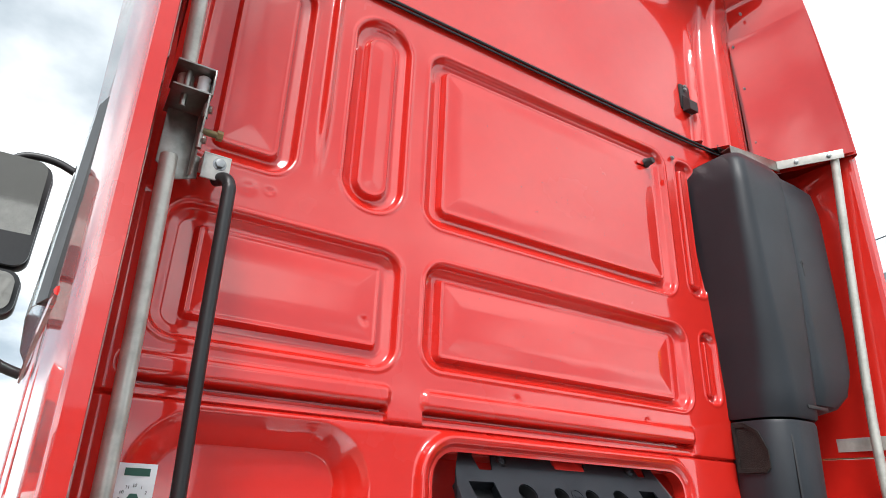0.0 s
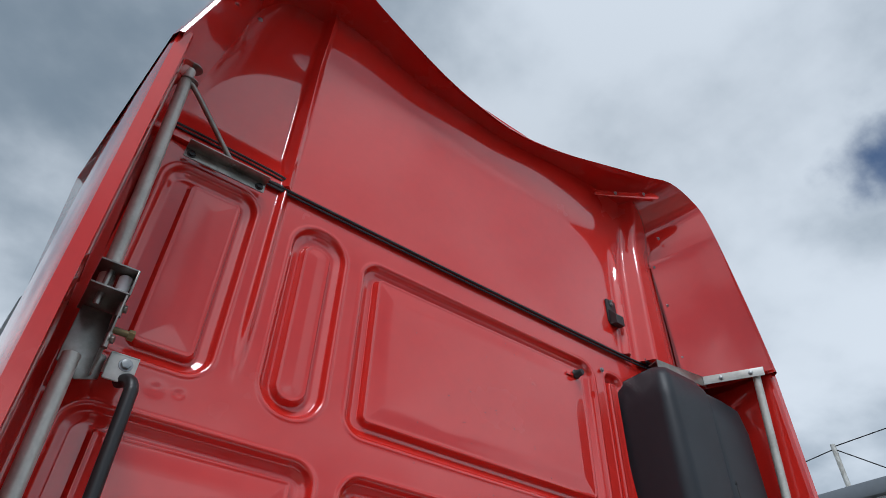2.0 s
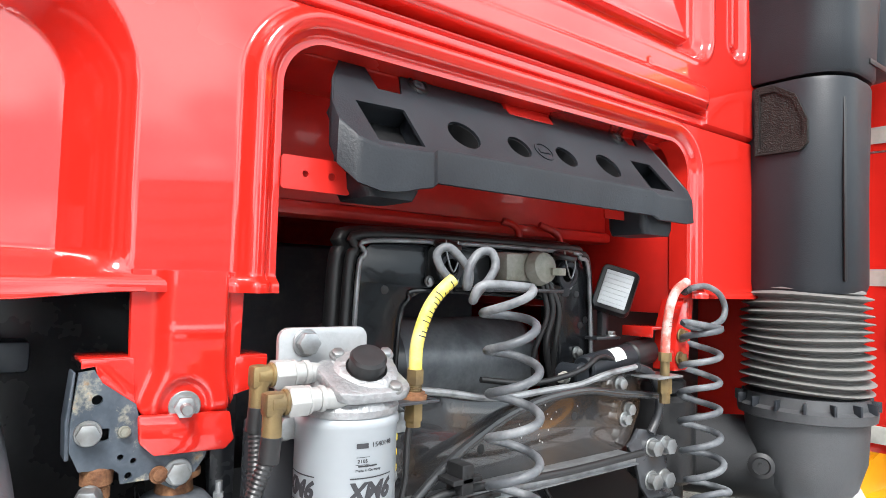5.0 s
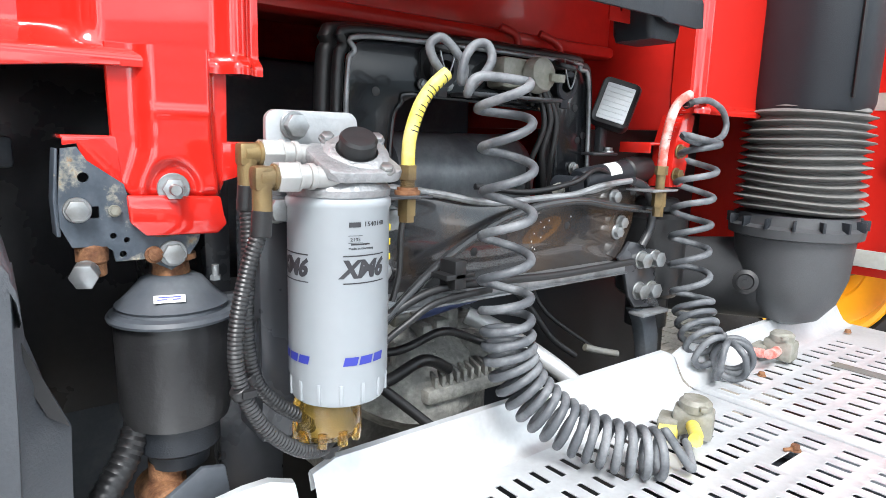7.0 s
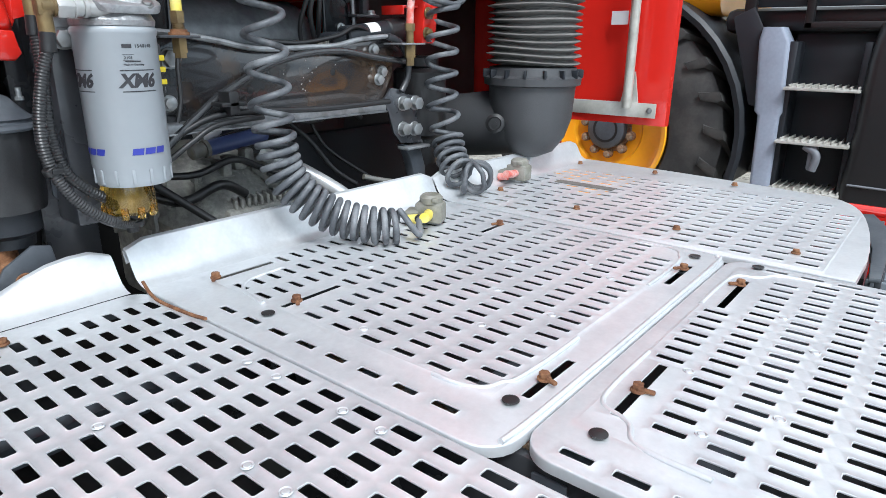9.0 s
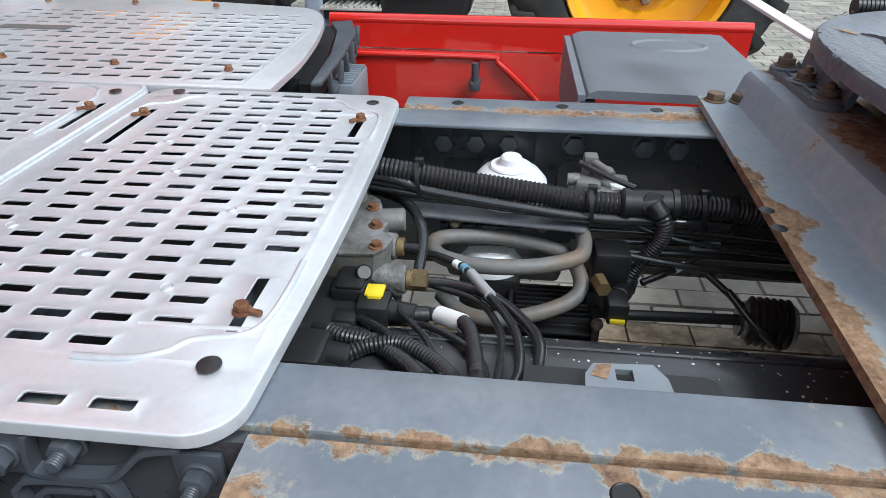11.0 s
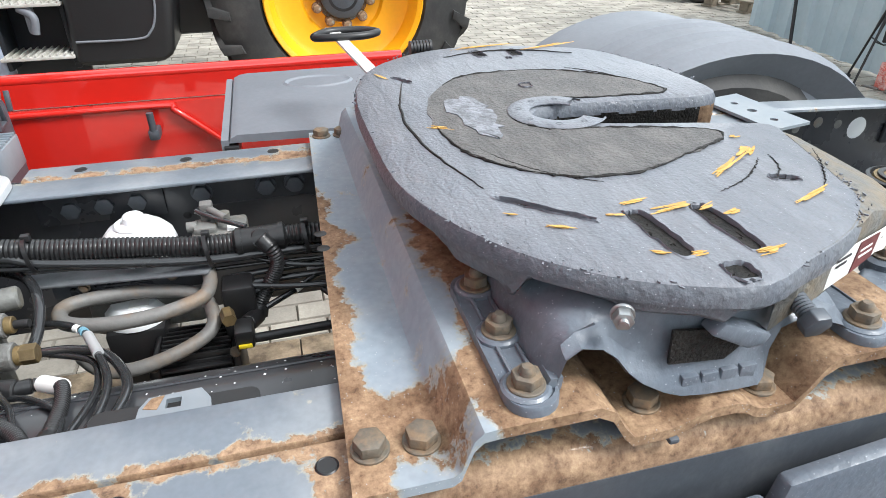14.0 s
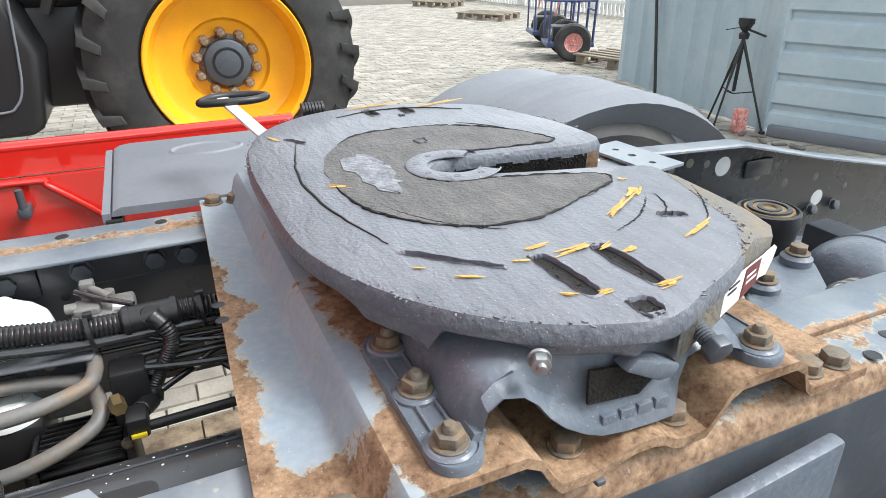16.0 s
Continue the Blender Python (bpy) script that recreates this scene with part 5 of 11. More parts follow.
# ---- black service panel ----
panel = thing("service_panel", "glossy black steel panel carrying hose and plug sockets", "service panel", (0.0, 0.12, 1.30))
PO = [(-.258, 1.28), (-.252, 1.52), (-.240, 1.562), (-.205, 1.588), (.20, 1.590), (.245, 1.580), (.275, 1.545), (.289, 1.28), (.196, 1.28), (.196, 1.45), (.186, 1.480), (.160, 1.497), (-.12, 1.507), (-.152, 1.492), (-.168, 1.455), (-.175, 1.28)]
R90 = Matrix.Rotation(radians(90), 4, "X")
part("sheet", prism(PO, 0.006, Matrix.Translation((0, 0.126, 0)) @ R90, 0.0015), PANELBLACK, panel)
inner = spline([(x, 0.112, z) for x, z in ((-.254, 1.30), (-.248, 1.52), (-.237, 1.558), (-.203, 1.582), (.20, 1.585), (.243, 1.575), (.270, 1.543), (.284, 1.30))], 6)
# the rolled edge's highlight is painted on as a pale line
part("rolled_edge", sweep(inner, 0.0040, 10), EDGELIGHT, panel)
part("edge_flange", sweep([p + Vector((p.x * .035, 0.012, 0.008)) for p in inner], 0.0085, 10), BLACK, panel)
part("rear_flange", sweep([p + Vector((p.x * .05, 0.045, 0.010)) for p in inner], 0.014, 10), BLACK, panel)
part("cutout_lip", sweep(spline([(x, .120, z) for x, z in ((.196, 1.30), (.196, 1.45), (.186, 1.480), (.160, 1.497), (-.12, 1.507), (-.152, 1.492), (-.168, 1.455), (-.175, 1.30))], 5), .004, 8), PANELBLACK, panel)
for x, z in ((-.196, 1.507), (.243, 1.505), (.256, 1.445), (.270, 1.455), (.258, 1.36)):
    part("hole", moved(revolve([(0, .0005), (.006, .0005), (.007, .0), (.007, -.001)], 14), aim((x, 0.119, z), (0, -1, 0))), BLACK, panel)
pbolt = finish(hexhead(0.008, 0.007, 0.012), "bolt", ZINC)
put("bolt", pbolt, aim((0.245, 0.119, 1.393), (0, -1, 0)), panel)


def socket(x, z):
    s = thing("hose_socket", "round black plug socket with a spring clip lid", "socket", (x, 0.115, z), group="plug sockets")
    part("flange", with_holes(rounded(-.028, .028, -.03, .03, .012), [circle(0, 0, .017)], .006, Matrix.Translation((x, 0.120, z)) @ R90), BLACK, s)
    part("collar", moved(revolve([(.017, 0), (.024, 0), (.024, .022), (.020, .026), (.017, .026)], 24, True), aim((x, 0.118, z), (0, -1, 0))), BLACK, s)
    part("lid", moved(revolve([(0, 0), (.022, 0), (.024, .004), (.022, .009), (.014, .011), (0, .011)], 24), aim((x, 0.102, z + .028), (0, -0.35, 1))), BLACK, s)
    part("hinge", merge(box(x - .022, x + .022, .096, .112, z + .030, z + .036, .002), cyl((x - .020, .098, z + .034), (x + .020, .098, z + .034), .0045, 12)), BLACK, s)
    part("cap", moved(merge(revolve([(.016, 0), (.025, 0), (.026, .004), (.024, .007), (.016, .007)], 28, True), box(-.010, .010, -.040, -.022, 0, .006, .003)), aim((x, .096, z - .004), (0, -1, -.15))), PLASTIC, s)
    part("spring_clip", tube([(x - .012, .09, z + .04), (x - .012, .085, z + .015), (x, .084, z - .01), (x + .012, .085, z + .015), (x + .012, .09, z + .04)], 0.0016, 6, 6), ZINC, s)
    for dx, dz in ((-.026, -.026), (.024, -.024)):
        put("screw", screw, aim((x + dx, .113, z + dz), (0, -1, 0)), s)
    return s


socket(-0.092, 1.548)
socket(0.186, 1.545)
grey_socket = thing("coupling_block", "weathered grey cast coupling block with a domed cap", "coupling", (0.085, 0.10, 1.52))
part("block", box(0.015, 0.13, 0.075, 0.12, 1.525, 1.575, .008), COUPLING, grey_socket)
part("dome", moved(revolve([(0, .03), (.014, .029), (.026, .02), (.030, .005), (.030, 0)], 24), aim((0.084, 0.072, 1.549), (0, -1, 0.1))), COUPLING, grey_socket)
part("lever", box(0.085, 0.118, 0.036, 0.046, 1.538, 1.551, .002), COUPLING, grey_socket)
part("bracket", box(-0.06, 0.14, 0.06, 0.118, 1.508, 1.514, .001), BLACKPAINT, grey_socket)

# ---- work lamp ----
lamp = thing("work_lamp", "square black work lamp with a ribbed lens", "work lamp", (0.34, 0.10, 1.47))
LM = Matrix.Translation((0.318, 0.085, 1.514)) @ Matrix.Rotation(radians(-50), 4, "Z") @ Matrix.Rotation(radians(78), 4, "X") @ Matrix.Rotation(radians(-17), 4, "Z")
part("housing", moved(loft([[Vector((x * s, y * s, d)) for x, y in rounded(-.034, .034, -.042, .042, .011, 3)] for s, d in ((.60, -.085), (.80, -.070), (1.02, -.030), (1.10, -.012), (1.10, .008), (1.03, .017), (.90, .013))]), LM), BLACK, lamp)
part("lens", moved(box(-.027, .027, -.035, .035, .0105, .015, .002), LM), PALEGLOSS, lamp)
for k in range(-3, 4):
    part("lens_rib", moved(box(-.025, .025, k * .0092 - .0008, k * .0092 + .0008, .014, .0165, .0005), LM), PALEGLOSS, lamp)
part("bracket", merge(box(0.305, 0.325, 0.105, 0.12, 1.425, 1.49, .002), box(0.27, 0.345, 0.09, 0.125, 1.418, 1.424, .002)), BLACKPAINT, lamp)
put("bolt", pbolt, aim((0.325, 0.10, 1.424), (0, 0, 1)), lamp)

# ---- crossbeam with bracket ----
beam = thing("cab_crossbeam", "black steel crossbeam with a bolted corner bracket", "crossbeam", (0.05, 0.02, 1.05))
part("web", prism([(-.42, 1.385), (-.25, 1.378), (-.16, 1.366), (-.06, 1.350), (.06, 1.352), (.13, 1.355), (.203, 1.368), (.284, 1.375), (.32, 1.36), (.311, 1.292), (.283, 1.24), (.259, 1.228), (.141, 1.222), (-.10, 1.218), (-.42, 1.21)], 0.008, Matrix.Translation((0, 0.03, 0)) @ R90, .002), BEAMPAINT, beam)
# pale flanges: worn steel with the bright sky line in the colour
part("lower_flange", merge(box(-0.42, 0.250, -0.012, 0.024, 1.2255, 1.2295, .0015), box(-0.42, 0.252, -0.014, -0.008, 1.214, 1.2285, .002), box(-0.42, 0.252, -0.020, 0.024, 1.212, 1.2155, .0015)), EDGELIGHT, beam)
part("upper_flange", tube([(-.42, 0.012, 1.384), (-.25, .012, 1.377), (-.16, 0.012, 1.366), (-.06, .012, 1.350), (.06, 0.012, 1.353), (.13, .012, 1.356), (.203, 0.012, 1.369), (.284, .012, 1.376)], 0.0055, 8, 8), EDGELIGHT, beam)
part("strap", sweep(spline([(.284, .008, 1.376), (.325, .008, 1.362), (.350, .008, 1.325), (.350, .008, 1.285), (.330, .010, 1.252)], 6), .008, 10), BLACKPAINT, beam)
part("corner_bracket", prism([(.268, 1.233), (.283, 1.243), (.300, 1.262), (.334, 1.256), (.350, 1.245), (.392, 1.238), (.388, 1.208), (.395, 1.165), (.406, 1.137), (.416, 1.121), (.332, 1.129), (.308, 1.155), (.290, 1.205), (.278, 1.222)], 0.008, Matrix.Translation((0, 0.022, 0)) @ R90, .002), BLACKPAINT, beam)
part("bracket_lip", box(.334, .42, -.006, .03, 1.112, 1.120, .003), EDGELIGHT, beam)
part("leg", prism([(.34, 1.125), (.405, 1.115), (.425, 1.06), (.435, .95), (.39, .92), (.385, 1.03), (.365, 1.09)], .03, Matrix.Translation((0, 0.045, 0)) @ R90, .006), SLATE, beam)
bigbolt = finish(hexhead(0.0135, 0.014, 0.018), "bolt", ZINC)
midbolt = finish(hexhead(0.009, 0.008, 0.014), "bolt", ZINC)
for x, z, mesh in ((.338, 1.224, bigbolt), (.382, 1.222, bigbolt), (.337, 1.163, bigbolt), (.378, 1.160, bigbolt)):
    put("bolt", mesh, aim((x, 0.013, z), (-.1, -1, 0)), beam)
for x, z, mesh in ((.25, 1.347, midbolt), (.276, 1.299, midbolt), (.265, 1.282, midbolt), (-.235, 1.335, bigbolt), (-.245, 1.262, midbolt), (-.262, 1.285, midbolt)):
    put("bolt", mesh, aim((x, 0.021, z), (-.1, -1, 0)), beam)
for x, z in ((-.02, 1.293), (.128, 1.302), (-.08, 1.275)):
    part("hole", moved(revolve([(0, .0005), (.006, .0005), (.007, 0)], 12), aim((x, 0.0215, z), (0, -1, 0))), BLACK, beam)
random.seed(71)
for k in range(16):
    x, z = random.gauss(.04, .05), random.gauss(1.30, .02)
    if -.2 < x < .24 and 1.24 < z < 1.34:
        part("paint_chip", moved(prism([(random.uniform(.5, 1) * .0016 * math.cos(a), random.uniform(.4, 1.6) * .0016 * math.sin(a)) for a in (0, 1.1, 2.3, 3.3, 4.2, 5.3)], .0004), aim((x, .0218, z), (0, -1, 0))), CHIP, beam)


def wrapped_label():
    """A paper label bent round the damper's body."""
    bm = bmesh.new()
    p0, p1 = Vector((0.262, 0.0636, 1.3792)), Vector((0.298, 0.0655, 1.3830))
    rows = []
    for p in (p0, p1):
        rows.append([bm.verts.new(p + Vector((0, -math.sin(a), math.cos(a))) * .0246) for a in [radians(8 + 9 * k) for k in range(9)]])
    for k in range(8):
        bm.faces.new((rows[0][k], rows[0][k + 1], rows[1][k + 1], rows[1][k]))
    return bm


# grey tank behind the panel, and the damper beside it
tank = thing("air_tank", "dusty grey cylindrical tank behind the service panel", "tank", (0.0, 0.30, 1.34))
part("shell", moved(revolve([(0, -.25), (.05, -.245), (.082, -.225), (.088, -.20), (.088, .185), (.0895, .187), (.0895, .193), (.088, .195), (.082, .215), (.05, .235), (0, .24)], 40), aim((0.03, 0.30, 1.365), (1, 0, 0))), TANK, tank)
part("strap_band", moved(revolve([(.0885, -.012), (.0905, -.012), (.0905, .012), (.0885, .012)], 40, True), aim((-0.10, 0.30, 1.365), (1, 0, 0))), BLACKPAINT, tank)
damper = thing("cab_damper", "black damper with a white label", "damper", (0.33, 0.05, 1.38))
part("body", cyl((0.195, 0.06, 1.372), (0.345, 0.068, 1.388), .024, 24, bev=.004), PLASTIC, damper)
part("sleeve", cyl((0.335, 0.067, 1.387), (0.405, 0.07, 1.396), .027, 24, bev=.004), BLACK, damper)
part("eye", merge(cyl((0.155, 0.06, 1.362), (0.20, 0.06, 1.372), .013, 14), cyl((0.165, 0.035, 1.364), (0.165, 0.085, 1.364), .020, 20, bev=.003)), PLASTIC, damper)
part("eye_bolt", moved(hexhead(.008, .012, .011), aim((0.135, 0.05, 1.362), (-1, -.2, 0))), GALV, damper)
part("label", wrapped_label(), LABEL, damper)
part("right_mount", merge(prism([(.405, 1.36), (.455, 1.36), (.475, 1.50), (.44, 1.51), (.415, 1.45)], .05, Matrix.Translation((0, .06, 0)) @ R90, .004), box(.362, .44, .03, .10, 1.440, 1.446, .002), box(.360, .366, .03, .10, 1.425, 1.446, .002)), RED, cab)
for x, z in ((.42, 1.385), (.425, 1.43)):
    put("bolt", finish(hexhead(0.01, 0.009, 0.014), "bolt", BRASS), aim((x, .008, z), (0, -1, 0)), cab)
solo("air_spring", merge(cyl((.50, .10, 1.12), (.50, .10, 1.30), .07, 28, bev=.01), cyl((.50, .10, 1.30), (.50, .10, 1.33), .05, 24, bev=.005), cyl((.50, .10, 1.05), (.50, .10, 1.12), .045, 24)), RUBBER, "black rubber cab air spring", "air spring", group="cab air springs")

# ---- left cab mount ----
def pressed_mount():
    """A pressed red sheet: flat side flanges, raised middle, sunk bolt pad, folded-back sides."""
    side = ((1.525, -.571, -.455), (1.43, -.569, -.457), (1.40, -.567, -.459), (1.388, -.562, -.462), (1.376, -.554, -.468), (1.369, -.542, -.477))
    zs = [1.525 - .156 * k / 40 for k in range(41)]
    bm = bmesh.new()
    rows = []
    for z in zs:
        for (za, l0, r0), (zb, l1, r1) in zip(side, side[1:]):
            if za >= z - 1e-6 and z >= zb - 1e-6:
                f = (za - z) / (za - zb)
                l, r = l0 + (l1 - l0) * f, r0 + (r1 - r0) * f
                break
        flare = float(sstep(1.43, 1.378, z))
        row = []
        for k in range(49):
            x = l + (r - l) * k / 48
            up = float(sstep(-.551 - .012 * flare, -.532 - .016 * flare, x)) * (1 - float(sstep(-.480 + .006 * flare, -.470 + .006 * flare, x)))
            up *= float(sstep(1.368, 1.384, z))
            dent = 1 - float(sstep(.021, .029, math.hypot(x + .517, (z - 1.384) * .9)))
            y = .004 - .015 * up + .006 * dent * up - .002 * math.exp(-((z - 1.462) / .004) ** 2) * up
            row.append(bm.verts.new((x, y, z)))
        back = [bm.verts.new((l + .032, .06, z)), bm.verts.new((r - .004, .06, z))]
        rows.append([back[0], bm.verts.new((l - .0015, .007, z)), *row, bm.verts.new((r + .0015, .007, z)), back[1]])
    for a, b in zip(rows, rows[1:]):
        for k in range(len(a) - 1):
            bm.faces.new((a[k], a[k + 1], b[k + 1], b[k]))
    bm.faces.new(rows[-1])
    return bm


part("left_mount", pressed_mount(), RED, cab, "", 60)
part("mount_lip", prism([(-.562, 1.380), (-.560, 1.352), (-.546, 1.338), (-.474, 1.336), (-.464, 1.346), (-.467, 1.356), (-.470, 1.376)], .010, Matrix.Translation((0, -.003, 0)) @ R90, .003), RED, cab)
part("mount_wing", merge(prism([(-.612, 1.436), (-.566, 1.436), (-.562, 1.386), (-.578, 1.398), (-.596, 1.413), (-.600, 1.429), (-.612, 1.427)], .004, Matrix.Translation((0, .006, 0)) @ R90, .001), box(-.613, -.566, .004, .06, 1.433, 1.437, .001)), RED, cab)
part("mount_wing", merge(prism([(-.462, 1.432), (-.425, 1.430), (-.428, 1.404), (-.442, 1.396), (-.464, 1.390)], .004, Matrix.Translation((0, .006, 0)) @ R90, .001), box(-.462, -.425, .004, .06, 1.429, 1.433, .001)), RED, cab)
part("shim", prism([(-.543, 1.346), (-.487, 1.344), (-.486, 1.338), (-.53, 1.335), (-.542, 1.337)], .05, Matrix.Translation((0, .045, 0)) @ R90, .001), RUSTBOLT, cab)
put("bolt", finish(hexhead(0.010, 0.009, 0.016, 0.026), "bolt", ZINC), aim((-0.517, -0.007, 1.385), (-.15, -1, 0)), cab)
msteel = thing("spring_bracket", "rust-spotted grey steel cab spring bracket with bolts", "bracket", (-0.55, 0.0, 1.32))
part("side_plate", with_holes([(-.614, 1.424), (-.601, 1.426), (-.593, 1.413), (-.562, 1.390), (-.555, 1.361), (-.541, 1.342), (-.488, 1.342), (-.492, 1.328), (-.506, 1.308), (-.521, 1.299), (-.546, 1.313), (-.573, 1.313), (-.575, 1.324), (-.581, 1.329), (-.610, 1.330), (-.619, 1.35), (-.619, 1.376)], [circle(-.597, 1.397, .005), rounded(-.593, -.585, 1.357, 1.369, .001, 1), circle(-.574, 1.339, .003), circle(-.562, 1.334, .003), circle(-.566, 1.320, .0035)], .005, Matrix.Translation((0, .004, 0)) @ R90), RUSTPAINT, msteel)
part("edge_flange", prism([(-.6215, 1.34), (-.6225, 1.376), (-.618, 1.424), (-.6155, 1.424), (-.6185, 1.376), (-.6175, 1.34)], .03, Matrix.Translation((0, .036, 0)) @ R90, .001), RUSTPAINT, msteel)
part("rust_bolt", moved(hexhead(.004, .003, .006), aim((-.572, -.002, 1.364), (0, -1, 0))), COUPLING, msteel)
part("rust_bolt", moved(hexhead(.006, .003, .009), aim((-.538, -.002, 1.317), (0, -1, 0))), RUSTBOLT, msteel)
for x, z, big in ((-.604, 1.366, 0), (-.519, 1.317, 1)):
    put("bolt", finish(hexhead(0.010, 0.008, 0.014), "bolt", ZINC) if big else finish(hexhead(0.0095, 0.008, 0.0125), "bolt", ZINC), aim((x, -.002, z), (-.1, -1, 0)), msteel)
part("spacer", merge(cyl((-.592, 0.012, 1.312), (-.592, 0.012, 1.331), .015, 20, bev=.002), cyl((-.590, .012, 1.298), (-.590, .012, 1.313), .011, 18, bev=.002)), RUSTBOLT, msteel)
part("spacer_bolt", moved(hexhead(.0115, .014, .012), aim((-.600, -.004, 1.306), (-.35, -1, -.15))), ZINC, msteel)
aspring = thing("air_spring", "dusty black rubber cab air spring on a rusty eye", "air spring", (-0.54, 0.02, 1.0), group="cab air springs")
A = Matrix.Translation((-0.516, 0.02, 0))
part("sleeve", moved(revolve([(0, 1.13), (.055, 1.13), (.058, 1.145), (.060, 1.24), (.056, 1.25), (0, 1.25)], 32), A), RUBBER, aspring)
part("cap", moved(revolve([(.052, 1.240), (.058, 1.243), (.0655, 1.245), (.0665, 1.248), (.064, 1.252), (.057, 1.254), (.056, 1.257), (.058, 1.260), (.053, 1.264), (.042, 1.275), (.032, 1.287), (.022, 1.292), (0, 1.293)], 40), A), SLATE, aspring)
part("piston", moved(revolve([(0, 1.075), (.032, 1.075), (.034, 1.09), (.045, 1.098), (.045, 1.135), (0, 1.135)], 28), A), PLASTIC, aspring)
part("stud", moved(revolve([(0, 1.29), (.020, 1.29), (.018, 1.305), (.026, 1.308), (.026, 1.314), (0, 1.314)], 20), A), RUSTBOLT, aspring)
part("eye", merge(cyl((-.535, -.02, 1.035), (-.535, .05, 1.035), .026, 20, bev=.003), cyl((-.53, .02, 1.04), (-.53, .02, 1.08), .02, 16)), RUSTBOLT, aspring)
part("fork", prism([(-.555, 1.0), (-.50, .99), (-.475, 1.04), (-.48, 1.075), (-.505, 1.08), (-.545, 1.055), (-.56, 1.03)], .008, Matrix.Translation((0, -.02, 0)) @ R90, .002), SLATE, aspring)
put("bolt", finish(hexhead(.010, .010, .014), "bolt", RUSTBOLT), aim((-.522, -.029, 1.03), (0, -1, 0)), aspring)
LB = aim((-.530, -.0235, 1.2735), (-.2, -.72, .68))
sl = part("label", moved(box(-.015, .015, -.0045, .0045, 0, .0006, 0), LB), LABEL, aspring)
for k, (xa, xb, y0) in enumerate(((-.011, .011, .0012), (-.012, -.002, -.0015), (.003, .011, -.0015))):
    part("print_line", moved(box(xa, xb, y0, y0 + .0014, .0006, .0008, 0), LB), BLUEINK, sl)
part("valve", merge(cyl((-.475, .0, 1.286), (-.475, .0, 1.30), .004, 10), cyl((-.475, 0, 1.283), (-.475, 0, 1.288), .006, 6)), ZINC, aspring)
solo("breather_hose", corrugated([(-.545, .03, 1.150), (-.558, .015, 1.130), (-.576, .0, 1.100), (-.599, -.01, 1.070), (-.613, -.015, 1.052), (-.632, -.02, 1.036), (-.66, -.02, 1.02)], .0155, .0085, .12), RUBBER, "black ribbed breather hose", "hose")
solo("hose_cuff", cyl((-.606, -.012, 1.062), (-.620, -.017, 1.046), .0185, 24, bev=.002), RUBBER, "black rubber cuff round the breather hose", "hose cuff")
solo("link_arm", loft([[Vector((x, y, z)) for x, y in rounded(d - w, d + w, .045, .085, .014, 3)] for z, d, w in ((.90, -.40, .040), (.99, -.415, .038), (1.04, -.424, .037), (1.08, -.428, .028), (1.105, -.432, .018), (1.118, -.436, .008))]), SLATE, "slate grey forged suspension link", "link arm")

# ---- dark cover on the left ----
cover = thing("wheel_cover", "dark grey plastic cover above the front wheel", "mudguard", (-0.90, 0.1, 1.0))
part("shell", merge(box(-1.18, -.672, -.085, .38, 1.02, 1.345, .03, 3)), PLASTIC, cover)
part("front_panel", prism([(-1.18, 1.05), (-.72, 1.062), (-.690, 1.066), (-.676, 1.082), (-.671, 1.214), (-.668, 1.335), (-.676, 1.348), (-1.18, 1.348)], .010, Matrix.Translation((0, -.118, 0)) @ R90, .004), COVERGREY, cover)
part("side_return", loft([[Vector(p) for p in ((xa, -.120, z), (xb, -.085, z), (xb - .006, -.060, z), (xa - .05, -.060, z))] for z, xa, xb in ((1.072, -.676, -.662), (1.084, -.675, -.636), (1.188, -.672, -.632), (1.235, -.671, -.650), (1.274, -.670, -.660), (1.336, -.670, -.664))]), COVERGREY, cover)
part("foam_pad", prism([(-.664, 1.274), (-.634, 1.192), (-.650, 1.205), (-.662, 1.236)], .004, Matrix.Translation((0, -.094, 0)) @ R90), BLACK, cover)
part("top_cover", loft([[Vector((x, y, z - d)) for y, z in ((-.128, 1.342), (-.127, 1.352), (-.121, 1.361), (-.108, 1.366), (-.04, 1.376), (.10, 1.388), (.34, 1.396), (.36, 1.39), (.36, 1.33), (-.10, 1.33))] for x, d in ((-1.18, -.004), (-.72, 0), (-.695, .002), (-.680, .008), (-.671, .018), (-.666, .030), (-.664, .045))]), COVERGREY, cover, "", 40)
part("support_arm", merge(prism([(-1.15, .0), (-.66, .30), (-.65, .33), (-1.15, .06)], .02, Matrix.Translation((0, 0, 1.393)), .003), box(-.67, -.63, .28, .34, 1.39, 1.43, .006)), DARKSTEEL, cover)
for x, z in ((-.706, 1.088), (-.700, 1.222), (-.76, 1.15)):
    part("clip", moved(revolve([(.0085, .002), (.011, .004), (.013, .004), (.0145, 0)], 20, True), aim((x, -.128, z), (0, -1, 0))), BLACK, cover)
    part("clip_head", moved(revolve([(0, .0035), (.006, .003), (.0085, .001), (.009, 0)], 18), aim((x, -.128, z), (0, -1, 0))), SLATE, cover)
part("yellow_tag", box(-.667, -.655, -.112, -.104, 1.060, 1.078, .002), YPLASTIC, cover)

